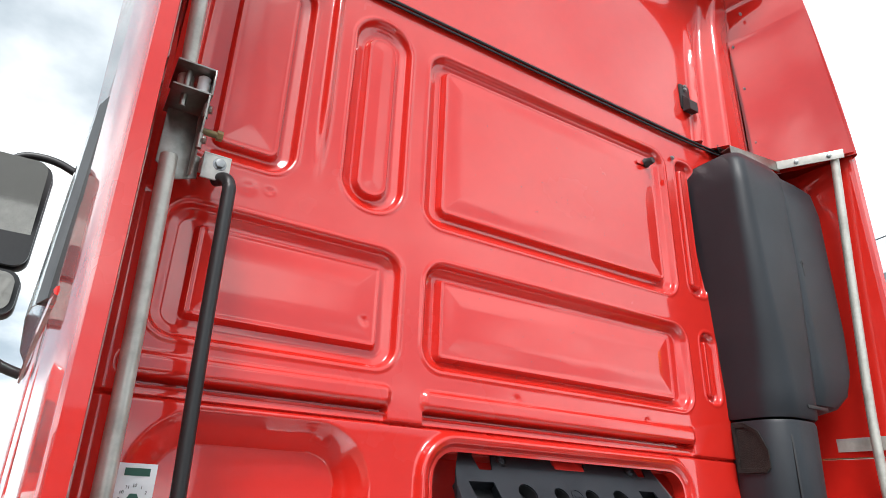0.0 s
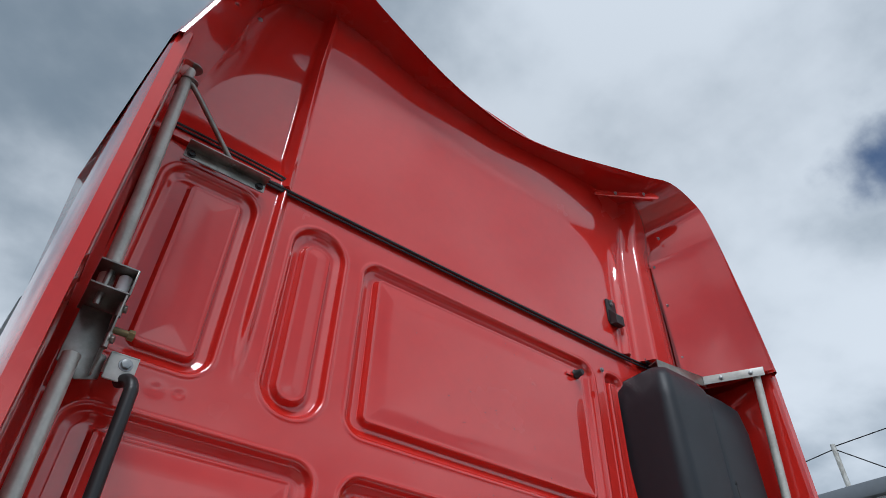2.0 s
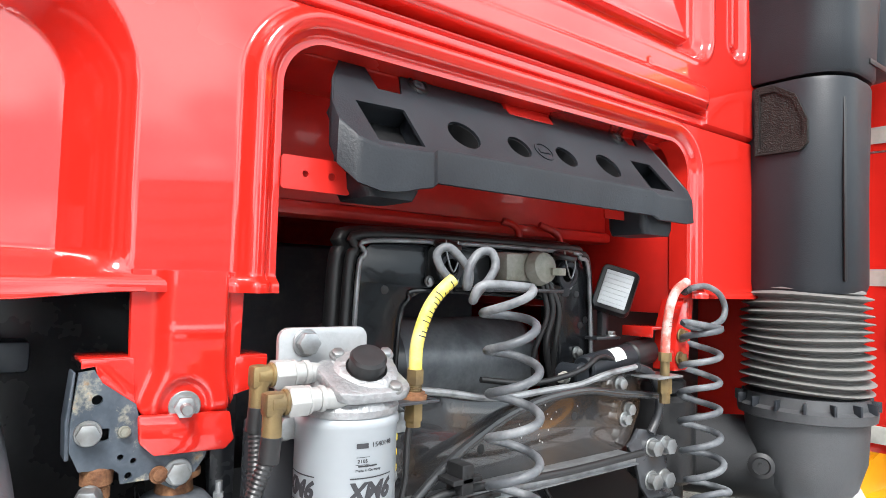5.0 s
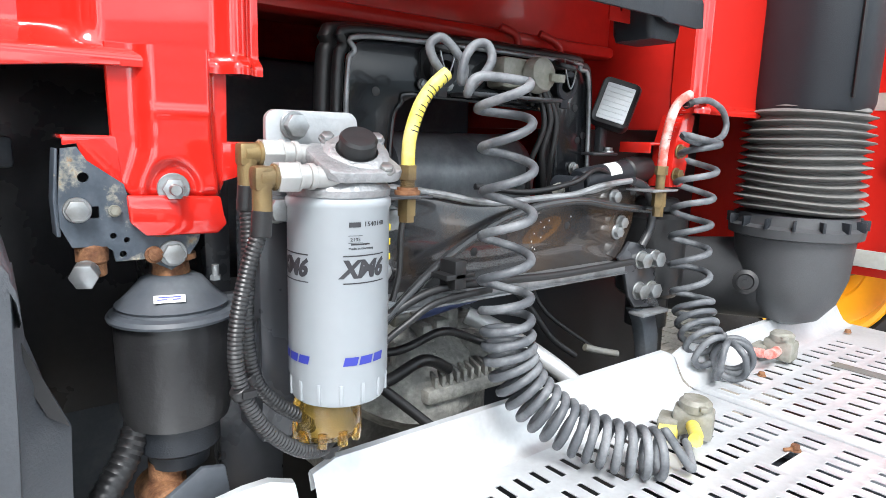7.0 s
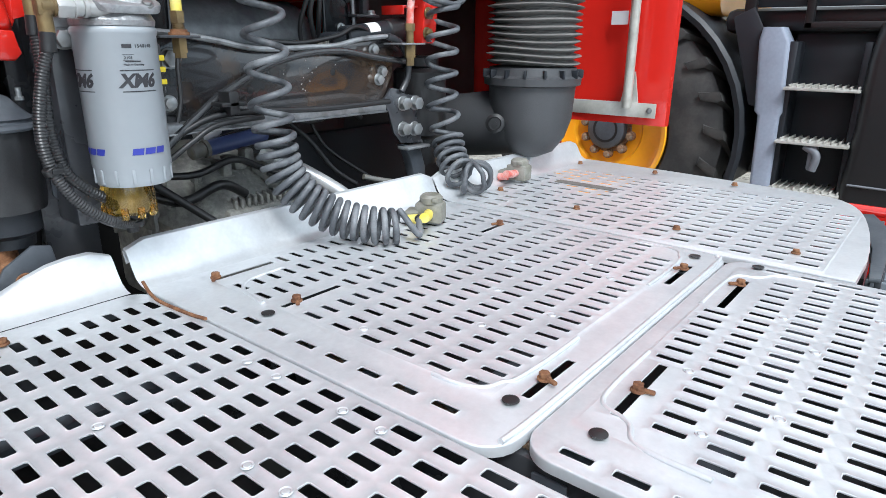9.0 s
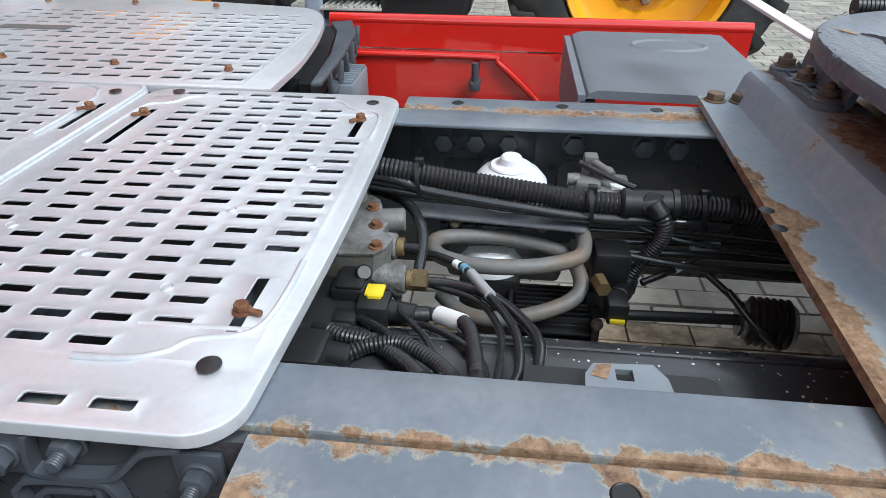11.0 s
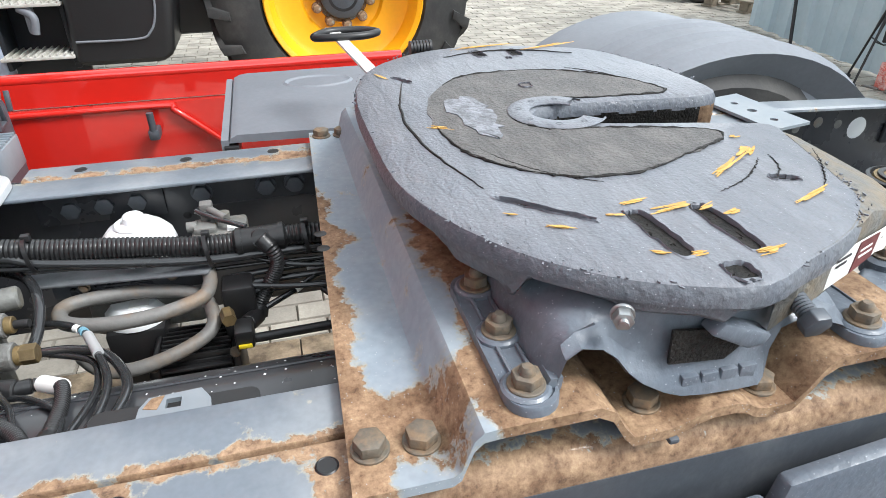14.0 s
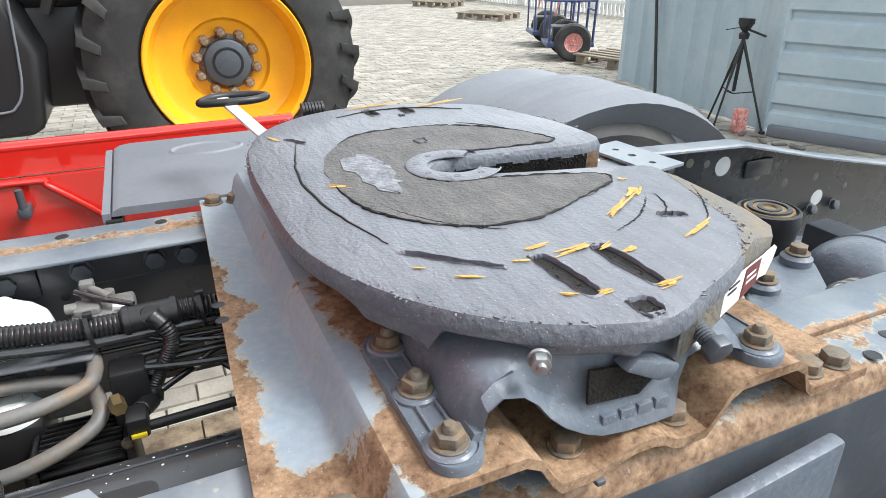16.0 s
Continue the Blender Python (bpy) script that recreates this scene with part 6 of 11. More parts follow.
# ---- engine and gearbox in the dark ----
engine = thing("gearbox", "grimy cast aluminium gearbox with cooling ribs", "gearbox", (0.0, 0.45, 0.8))
part("casing", merge(box(-.20, .16, .22, .60, .80, 1.06, .04, 3), moved(revolve([(0, 0), (.15, 0), (.16, .03), (.12, .08), (.05, .10), (0, .10)], 28), aim((-.06, .26, 1.02), (0, -.6, 1)))), GEARBOX, engine)
for k in range(9):
    part("rib", moved(box(-.003, .003, -.06, .06, -.008, .012, .001), Matrix.Translation((-.06 + k * .016, .16, 1.035)) @ Matrix.Rotation(radians(-20), 4, "Z")), GEARBOX, engine)
part("cover_plate", box(-.10, .10, .10, .25, 1.0, 1.028, .008), GEARBOX, engine)
random.seed(5)
gb = finish(hexhead(.008, .008, .012), "bolt", GEARBOX)
for k in range(14):
    put("bolt", gb, aim((random.uniform(-.2, .12), random.uniform(.12, .3), random.uniform(1.03, 1.09)), (random.uniform(-.2, .2), -.4, 1)), engine)
for k in range(10):
    x, z = random.uniform(-.24, .1), random.uniform(1.02, 1.10)
    part("boss", box(x, x + random.uniform(.02, .06), .17, .17 + random.uniform(.03, .07), z, z + random.uniform(.015, .04), .008), GEARBOX, engine)
for k in range(26):
    x, y, z = random.uniform(-.26, .14), random.uniform(.14, .30), random.uniform(1.0, 1.09)
    part("web", moved(box(-.004, .004, -random.uniform(.02, .05), .03, -.02, random.uniform(.01, .03), .002), Matrix.Translation((x, y, z)) @ Matrix.Rotation(random.choice((0, .6, 1.57, -.5)), 4, "Z")), GEARBOX, engine)
for k in range(9):
    x, z = random.uniform(-.26, .12), random.uniform(1.02, 1.10)
    part("lug", moved(revolve([(0, .012), (.006, .012), (.007, .006), (.014, .006), (.016, -.02), (0, -.02)], 16), aim((x, random.uniform(.13, .22), z), (random.uniform(-.4, .4), -1, random.uniform(.2, 1)))), GEARBOX, engine)
for pts, r in (([(-.28, .10, 1.13), (-.18, .08, 1.12), (-.10, .07, 1.14), (-.02, .09, 1.11), (.06, .07, 1.07)], .007), ([(-.26, .12, 1.09), (-.20, .09, 1.07), (-.12, .09, 1.09), (-.06, .10, 1.06)], .010)):
    part("cable", tube(pts, r), RUBBER, engine)
# dark masses added to hide lit ground and red sheet behind the bay
part("engine_block", box(-.42, .42, .62, 1.4, .70, 1.60, .03), SLATE, engine)
part("rear_shield", box(.47, 1.16, .40, .43, 1.10, 1.825, .006), BLACK, engine)
part("rear_shield", box(-1.11, -.46, .46, .49, .98, 1.825, .006), SLATE, engine)
part("sump", box(-.60, .60, .60, 1.45, .28, .72, .04), BLACK, engine)
part("side_shield", box(.20, 1.05, .38, .60, .28, 1.12, .03), PLASTIC, engine)
part("side_shield", box(-1.05, -.20, .44, .60, .28, 1.0, .03), SLATE, engine)
part("bell_housing", box(-.40, .55, .40, .62, .60, 1.20, .05), BLACK, engine)
part("coolant_pipe", tube([(.02, .15, 1.13), (.07, .10, 1.10), (.12, .02, 1.05), (.16, -.03, 1.0)], .016), SILVER, engine, "bright metal pipe")
part("coolant_hose", tube([(-.10, .16, 1.19), (-.02, .15, 1.21), (.05, .17, 1.22), (.12, .20, 1.21)], .022), BLACK, engine)
part("damper", cyl((-.118, .14, 1.155), (.03, .142, 1.172), .0165, 20, bev=.002), NAVY, engine, "dark blue cylinder")
part("damper_end", merge(cyl((-.150, .14, 1.151), (-.118, .14, 1.155), .0145, 20, bev=.003), cyl((-.12, .14, 1.155), (-.112, .14, 1.156), .018, 20)), DIRTYALU, engine)
part("hose_clamp", cyl((-.12, .16, 1.185), (-.07, .158, 1.20), .024, 20), SILVER, engine)
for pts, r in (([(.06, .12, 1.21), (.12, .10, 1.15), (.17, .08, 1.08), (.22, .06, 1.04)], .006), ([(.0, .05, 1.22), (.10, .06, 1.20), (.2, .07, 1.22), (.27, .09, 1.19)], .007), ([(.12, .10, 1.20), (.16, .09, 1.13), (.25, .06, 1.06), (.30, .05, 1.03)], .004), ([(-.30, .1, 1.15), (-.2, .06, 1.06), (-.15, .02, 1.01)], .008)):
    part("cable", tube(pts, r), BLACK, engine)
part("cable_wrap", tube([(.24, .055, 1.055), (.27, .045, 1.045), (.31, .03, 1.035)], .007), DIRTYALU, engine)
sframe = thing("front_bracket", "black frame bracket with large bolts behind the fuel filter", "bracket", (-.44, .03, 1.0))
part("plate", box(-.47, -.39, .02, .035, .98, 1.26, .004), BLACKPAINT, sframe)
for x, z in ((-.425, 1.225), (-.42, 1.158)):
    put("bolt", finish(hexhead(.014, .014, .02), "bolt", ZINC), aim((x, .018, z), (0, -1, 0)), sframe)
part("washer_plate", with_holes(rounded(-.45, -.395, 1.13, 1.245, .012), [circle(-.43, 1.19, .006)], .004, Matrix.Translation((0, .019, 0)) @ R90), DARKSTEEL, sframe)

# ---- fuel filter ----
filt = thing("fuel_filter", "light grey spin-on fuel filter with an amber bowl", "fuel filter", (-0.368, -0.105, 1.11))
F = Matrix.Translation((-0.366, -0.105, 0))
canister = part("canister", moved(revolve([(0, 1.165), (.044, 1.165), (.046, 1.175), (.046, 1.187), (.0475, 1.192), (.0475, 1.370), (.049, 1.373), (.049, 1.379), (.046, 1.383), (0, 1.384)], 48), F), FILTER, filt)
part("flutes", merge(*(moved(box(-.002, .002, -.0005, .0025, 1.168, 1.19, .0008), F @ Matrix.Rotation(2 * math.pi * k / 14, 4, "Z") @ Matrix.Translation((0, -.0468, 0))) for k in range(14))), FILTER, canister)


def wrap(bm, R=0.0478, a0=0.0):
    """Bends a flat print, x across and z up, round the canister."""
    for v in bm.verts:
        a = a0 + v.co.x / R
        r = R + v.co.y
        v.co = Vector((-0.366 + r * math.sin(a), -0.105 - r * math.cos(a), v.co.z))
    return bm


def grid_bar(x0, x1, z0, z1, slant=0.0):
    bm = bmesh.new()
    n = 6
    rows = [[bm.verts.new((x0 + (x1 - x0) * i / n + s, 0.0003, z)) for i in range(n + 1)] for z, s in ((z0, 0), (z1, slant))]
    for i in range(n):
        bm.faces.new((rows[0][i], rows[0][i + 1], rows[1][i + 1], rows[1][i]))
    return bm


R90b = Matrix.Rotation(radians(90), 4, "X")
for a0 in (0.02, -1.55):
    type_print = lettering("XM6", .0245, R90b, .0002, .0011)
    for v in type_print.verts:
        v.co.x = v.co.x * .86 + v.co.z * .22 + (.0007 if v.co.x > 0 else -.0007)
    part("type_mark", wrap(moved(type_print, Matrix.Translation((0, 0, 1.311))), a0=a0), INK, canister)
    for z in (1.297, 1.325):
        part("line", wrap(grid_bar(-.021, .022, z, z + .0012), a0=a0), INK, canister)
    for k, (x0, x1) in enumerate(((-.021, -.008), (-.006, .007), (.009, .021))):
        part("emblem", wrap(grid_bar(x0, x1, 1.211, 1.220, .002), a0=a0), BLUEINK, canister)
part("part_number", wrap(moved(lettering("1540148", .0068, R90b, .0002), Matrix.Translation((.010, 0, 1.357))), a0=.02), INK, canister)
part("line", wrap(grid_bar(-.016, -.005, 1.3545, 1.3595), a0=.02), INK, canister)
part("date_code", wrap(moved(lettering("2105", .0048, R90b, .0002), Matrix.Translation((-.010, 0, 1.342))), a0=.02), INK, canister)
part("origin_text", wrap(moved(lettering("Made in Germany", .0034, R90b, .0002), Matrix.Translation((-.004, 0, 1.333))), a0=.02), INK, canister)
part("line", wrap(grid_bar(-.014, .004, 1.3365, 1.338), a0=.02), INK, canister)
for z in (1.3385, 1.3458):
    part("line", wrap(grid_bar(-.0165, -.0035, z, z + .0005), a0=.02), INK, canister)
bowl = part("bowl", moved(revolve([(.036, 1.168), (.039, 1.150), (.039, 1.135), (.035, 1.122), (0, 1.120)], 36), F), AMBER, filt, "amber see-through water bowl")
part("bowl_core", moved(revolve([(0, 1.125), (.022, 1.125), (.013, 1.166), (0, 1.166)], 24), F), COUPLING, bowl)
for k in range(10):
    part("lug", moved(box(-.005, .005, -.004, .004, 1.116, 1.134, .002), F @ Matrix.Rotation(2 * math.pi * k / 10, 4, "Z") @ Matrix.Translation((0, -.036, 0))), AMBER, bowl)
part("drain_plug", merge(cyl((-.366, -.105, 1.09), (-.366, -.105, 1.12), .009, 14), cyl((-.366, -.105, 1.10), (-.366, -.105, 1.106), .016, 10)), BLACK, bowl)
canister.scale, bowl.scale = (1.13, 1.13, 1), (.96, .96, 1)
canister.location, bowl.location = (-.009, .010, 0), (-.0235, .0082, 0)
head = part("head", merge(moved(revolve([(0, 1.383), (.054, 1.383), (.055, 1.390), (.050, 1.398), (.042, 1.406), (.038, 1.418), (0, 1.42)], 40), F @ Matrix.Translation((-.009, .010, 0))), moved(prism(rounded(-.045, .045, -.04, .035, .02, 5), .012, bev=.003), Matrix.Translation((-.370, -.112, 1.412)) @ Matrix.Rotation(radians(22), 4, "X")), cyl((-.366, -.06, 1.41), (-.366, -.04, 1.41), .035, 20)), CAST, filt, "bare cast aluminium head")
CAPM = Matrix.Translation((-.366, -.116, 1.424)) @ Matrix.Rotation(radians(-18), 4, "Z") @ Matrix.Rotation(radians(34), 4, "X")
part("cap_flange", moved(merge(prism([((.036 + .007 * math.cos(4 * math.radians(a))) * math.cos(math.radians(a + 45)), (.036 + .007 * math.cos(4 * math.radians(a))) * math.sin(math.radians(a + 45))) for a in range(0, 360, 9)], .006, Matrix.Translation((0, 0, -.006)), .0015), cyl((0, 0, -.03), (0, 0, -.005), .030, 28)), CAPM), CAST, head)
part("priming_knob", moved(revolve([(0, .0235), (.005, .0245), (.017, .0235), (.0195, .0205), (.0195, .006), (.022, .003), (.022, 0)], 32), CAPM), BLACK, head, "black priming knob")
part("knob_ring", moved(revolve([(.022, 0), (.033, 0), (.034, .003), (.028, .007), (.022, .007)], 36, True), CAPM), CAST, head)
for k in range(4):
    a = radians(45 + 90 * k)
    put("screw", screw, CAPM @ Matrix.Translation((.037 * math.cos(a), .037 * math.sin(a), .0002)), head)
part("back_plate", prism(rounded(-.442, -.335, 1.352, 1.468, .012, 5), .008, Matrix.Translation((0, -.058, 0)) @ R90, .002), PLATEZINC, filt, "zinc back plate")
for x, z in ((-.412, 1.452), (-.432, 1.366)):
    put("bolt", finish(hexhead(.011, .010, .015), "bolt", ZINC), aim((x, -.067, z), (0, -1, 0)), filt)
part("post", box(-.445, -.395, -.05, .02, 1.10, 1.36, .004), BLACKPAINT, filt)
for k, (y, z, x0) in enumerate(((-.09, 1.424, -.471), (-.130, 1.404, -.473))):
    part("port_nut", merge(moved(hexhead(.0135, .020, .0142), aim((x0 + .036, y, z), (-1, 0, 0))), cyl((x0 + .036, y, z), (x0 + .046, y, z), .0115, 20, bev=.001), cyl((x0 + .046, y, z), (x0 + .052, y, z), .0128, 20, bev=.001), cyl((x0 + .05, y, z), (-.38, y, z - .004), .0105, 16)), ZINCPALE, filt)
    part("hose_elbow", merge(cyl((x0 - .004, y, z), (x0 + .016, y, z), .0105, 16, bev=.001), cyl((x0 + .010, y, z), (x0 + .0165, y, z), .0125, 16, bev=.001), box(x0 - .0095, x0 + .0085, y - .009, y + .009, z - .012, z + .0105, .004), cyl((x0, y, z - .034), (x0, y, z), .0092, 16, bev=.001)), BRASS, filt, "brass hose elbow")
    part("hose_sleeve", cyl((x0 - .002, y, z - .055), (x0, y, z - .030), .0096, 18, bev=.001), RUBBER, filt)
solo("fuel_hose", corrugated([(-.472, -.09, 1.375), (-.475, -.10, 1.33), (-.480, -.10, 1.257), (-.472, -.10, 1.20), (-.449, -.10, 1.168), (-.418, -.10, 1.144), (-.395, -.095, 1.126), (-.37, -.07, 1.105)], .0080, .0042, .13), RUBBER, "black corrugated fuel hose", "hose", "fuel hoses")
solo("fuel_hose", corrugated([(-.475, -.130, 1.355), (-.488, -.130, 1.32), (-.500, -.13, 1.266), (-.500, -.13, 1.218), (-.483, -.13, 1.172), (-.455, -.128, 1.138), (-.420, -.12, 1.114), (-.375, -.09, 1.10)], .0080, .0042, .13), RUBBER, "black corrugated fuel hose", "hose", "fuel hoses")
solo("hose_clip", merge(cyl((-.5005, -.130, 1.207), (-.496, -.130, 1.198), .0095, 18, bev=.001), cyl((-.4815, -.10, 1.206), (-.478, -.10, 1.197), .0095, 18, bev=.001), box(-.500, -.486, -.142, -.122, 1.199, 1.206, .001)), BLACK, "black clip joining two fuel hoses", "clip")
part("sensor_plug", merge(box(-.315, -.295, -.07, -.04, 1.28, 1.36, .004), cyl((-.305, -.06, 1.28), (-.30, -.05, 1.20), .006, 10)), BLACK, filt)
for z in (1.30, 1.318, 1.335):
    part("yellow_band", box(-.317, -.293, -.072, -.038, z, z + .008, .001), YPLASTIC, filt)

# ---- trailer hoses ----
def helix_thread(c, z0, z1, r, turns=5):
    return sweep([Vector((c[0] + r * math.cos(a), c[1] + r * math.sin(a), z0 + (z1 - z0) * a / (turns * 2 * math.pi))) for a in [turns * 2 * math.pi * k / 60 for k in range(61)]], .0008, 5)



yh = thing("yellow_air_hose", "yellow-sleeved air hose rising from a brass fitting", "hose", (-.241, -.03, 1.33))
YP = spline([(-.241, -.03, 1.408), (-.240, -.03, 1.436), (-.234, -.03, 1.460), (-.223, -.03, 1.485), (-.208, -.032, 1.506), (-.187, -.035, 1.525)], 8)
part("sleeve", sweep(YP, .0088, 16), YELLOWHOSE, yh)
random.seed(12)
for k in range(13, 39, 2):
    d = (YP[k + 1] - YP[k - 1]).normalized()
    a0 = random.choice((-2.2, -1.2, -1.7)) + random.uniform(-.3, .3)
    side = d.cross(Vector((0, -1, 0))).normalized()
    arc = [YP[k] + (side * math.sin(a0 + s * .2) * -1 + Vector((0, -1, 0)) * math.cos(a0 + s * .2)) * .0087 for s in range(11)]
    part("slit", sweep(arc, .0008, 5), INK, yh)
part("fitting", merge(cyl((-.241, -.03, 1.391), (-.241, -.03, 1.409), .0118, 6), cyl((-.241, -.03, 1.366), (-.241, -.03, 1.392), .0088, 18), cyl((-.242, -.03, 1.345), (-.242, -.03, 1.369), .0125, 6), cyl((-.242, -.03, 1.337), (-.242, -.03, 1.346), .0105, 6)), BRASS, yh, "brass hex fitting")
part("thread", helix_thread((-.241, -.03), 1.378, 1.392, .0092), BRASS, yh)
part("rusty_washer", merge(cyl((-.241, -.03, 1.372), (-.241, -.03, 1.377), .0165, 20), cyl((-.241, -.03, 1.377), (-.241, -.03, 1.381), .0135, 18)), RUSTBOLT, yh, "rusty washer")
part("mounting_ear", box(-.285, -.215, -.05, .02, 1.368, 1.372, .001), BLACKPAINT, yh)
part("lead", tube([(-.247, -.03, 1.340), (-.250, -.03, 1.32), (-.252, -.03, 1.27), (-.262, -.03, 1.235)], .0042, 6, 8), RUBBER, yh)


def coil_hose(name, label, start, path, R, turns, r, tail, phase=0.0, wound=None):
    h = helix(spline(path, 10), R, turns, 22, phase, wound)
    pts = spline([*start, h[0]], 8)[:-1] + h + spline([h[-1], *tail], 8)[1:]
    ob = solo(name, sweep(pts, r, 12), COIL, label, "coil hose", "coiled trailer hoses")
    a, b = Vector(pts[-4]), Vector(pts[-1])
    part("end_sleeve", cyl(a, b, r * 1.3, 16, bev=.001), RUBBER, ob)
    part("end_sleeve", sweep(pts[:5], r * 1.25, 12), RUBBER, ob)
    return ob


coil_hose("coiled_hose", "weathered black coiled air hose drooping onto the catwalk", [(-0.187, -0.035, 1.525), (-0.19, -0.03, 1.526), (-0.202, -0.025, 1.542), (-0.207, -0.025, 1.559), (-0.193, -0.03, 1.568), (-0.175, -0.035, 1.554), (-0.163, -0.04, 1.534), (-0.168, -0.042, 1.515), (-0.171, -0.045, 1.527), (-0.164, -0.045, 1.548), (-0.149, -0.045, 1.563), (-0.134, -0.05, 1.564), (-0.129, -0.055, 1.547), (-0.144, -0.06, 1.528), (-0.174, -0.07, 1.508), (-0.185, -0.075, 1.499), (-0.175, -0.085, 1.519)], [(-.136, -.085, 1.512), (-.130, -.085, 1.476), (-.122, -.085, 1.43), (-.117, -.085, 1.36), (-.118, -.088, 1.27), (-.118, -.095, 1.20), (-.112, -.105, 1.14), (-.092, -.13, 1.095), (-.062, -.165, 1.063), (-.03, -.205, 1.046), (.0, -.24, 1.039), (.026, -.262, 1.037)], lambda f: .0345 - .005 * f, 23, .0060, [(.05, -.285, 1.02), (.075, -.265, 1.03), (.09, -.25, 1.038)], 0.5, ((0, 0), (.06, .11), (.21, .44), (.27, .51), (.34, .56), (1, 1)))
coil_hose("coiled_hose", "weathered black coiled air hose ending by the red coupling", [(0.389, -0.02, 1.516), (0.426, -0.02, 1.525), (0.471, -0.02, 1.527), (0.518, -0.02, 1.512), (0.539, -0.02, 1.485), (0.519, -0.025, 1.462), (0.467, -0.03, 1.45), (0.393, -0.04, 1.449), (0.349, -0.045, 1.461)], [(.450, -.02, 1.448), (.447, -.02, 1.40), (.445, -.02, 1.342), (.438, -.025, 1.28), (.436, -.03, 1.22), (.440, -.04, 1.15), (.430, -.06, 1.105), (.415, -.09, 1.070), (.412, -.118, 1.052), (.432, -.135, 1.046), (.460, -.125, 1.046), (.485, -.105, 1.048)], lambda f: .0365 - .002 * f, 15, .0062, [(.52, -.06, 1.045), (.55, -.065, 1.045)], 1.0, ((0, 0), (.40, .60), (1, 1)))
rh = thing("red_air_hose", "faded red air hose on a brass fitting", "hose", (.365, -.02, 1.32))
part("sleeve", tube([(.328, -.02, 1.402), (.331, -.02, 1.44), (.342, -.02, 1.485), (.362, -.02, 1.517), (.398, -.02, 1.535)], .0085, 8, 14), REDHOSE, rh)
part("fitting", merge(cyl((.328, -.02, 1.388), (.328, -.02, 1.404), .0118, 6), cyl((.328, -.02, 1.362), (.328, -.02, 1.39), .0085, 16), cyl((.328, -.02, 1.33), (.328, -.02, 1.357), .0125, 6), cyl((.328, -.02, 1.312), (.328, -.02, 1.332), .0095, 6)), BRASS, rh, "brass hex fitting")
part("mounting_ear", box(.285, .365, -.035, .04, 1.358, 1.362, .001), EDGELIGHT, rh)
for k in range(9):
    part("slit", moved(box(-.006, .006, -.0005, .0005, -.0005, .0005, 0), Matrix.Translation((.3325 + .003 * k + .0003 * k * k, -.0286, 1.452 + k * .0075))), REDDARK, rh)


def palm_coupling(name, label, p, turn, sleeve, tip):
    c = thing(name, label, "air coupling", p)
    m = Matrix.Translation(p) @ Matrix.Rotation(radians(turn), 4, "Z")
    part("body", moved(merge(box(-.022, .022, -.028, .03, .004, .046, .006), moved(revolve([(0, 0), (.024, 0), (.024, .012), (.018, .018), (0, .018)], 22), Matrix.Translation((0, .0, .044))), box(-.03, .012, .02, .05, .012, .03, .004)), m), COUPLING, c)
    part("lever", moved(box(-.03, .03, -.006, .006, .05, .058, .002), m @ Matrix.Rotation(radians(30), 4, "Z")), COUPLING, c)
    part("sleeve", moved(tube([(-.09, -.01, .035), (-.06, -.008, .03), (-.02, 0, .025)], .010, 6, 12), m), sleeve, c)
    part("tip", moved(cyl((-.03, .02, .015), (-.03, .045, .012), .010, 12), m), tip, c)
    return c


palm_coupling("yellow_coupling", "grey cast hose coupling with a yellow sleeve lying on the catwalk", (.165, -.220, 1.006), 25, YELLOWHOSE, YELLOWHOSE)
palm_coupling("red_coupling", "grey cast hose coupling with a red sleeve lying on the catwalk", (.64, -.135, 1.006), 4, REDHOSE, REDHOSE)

# wiring along the beam
for k, (pts, r) in enumerate((
        ([(-.30, -.02, 1.18), (-.22, -.01, 1.235), (-.16, .0, 1.270), (-.116, .006, 1.290), (-.05, .008, 1.318), (.0, .008, 1.332), (.061, .008, 1.342), (.145, .008, 1.345), (.223, .008, 1.334), (.29, .006, 1.326), (.36, .004, 1.319)], .0072),
        ([(-.30, -.01, 1.185), (-.2, -.02, 1.235), (-.1, -.035, 1.242), (.05, -.035, 1.236), (.24, -.035, 1.238)], .006),
        ([(-.30, -.02, 1.16), (-.24, -.03, 1.20), (-.19, -.035, 1.225), (-.1, -.04, 1.232)], .005),
        ([(-.05, .06, 1.37), (.05, .04, 1.36), (.15, .03, 1.375), (.22, .04, 1.395), (.30, .05, 1.37), (.36, .05, 1.345)], .005),
        ([(.13, .10, 1.53), (.145, .09, 1.48), (.14, .10, 1.42), (.16, .11, 1.36)], .006),
        ([(.145, .105, 1.53), (.165, .095, 1.48), (.165, .10, 1.42), (.175, .12, 1.36)], .006),
        ([(.12, .10, 1.53), (.13, .09, 1.47), (.12, .11, 1.40), (.13, .12, 1.35)], .005))):
    solo("cable", tube(pts, r, 8, 10), BLACK if k else GLOSSHOSE, "black cable clipped along the crossbeam", "cable", "engine bay cables")
solo("cable_clip", merge(box(-.185, -.135, -.045, -.01, 1.255, 1.262, .001), box(-.17, -.15, -.045, -.01, 1.24, 1.28, .002)), BLACK, "black plastic cable clip", "clip")

# ---- catwalk plates ----
CW = 1.0


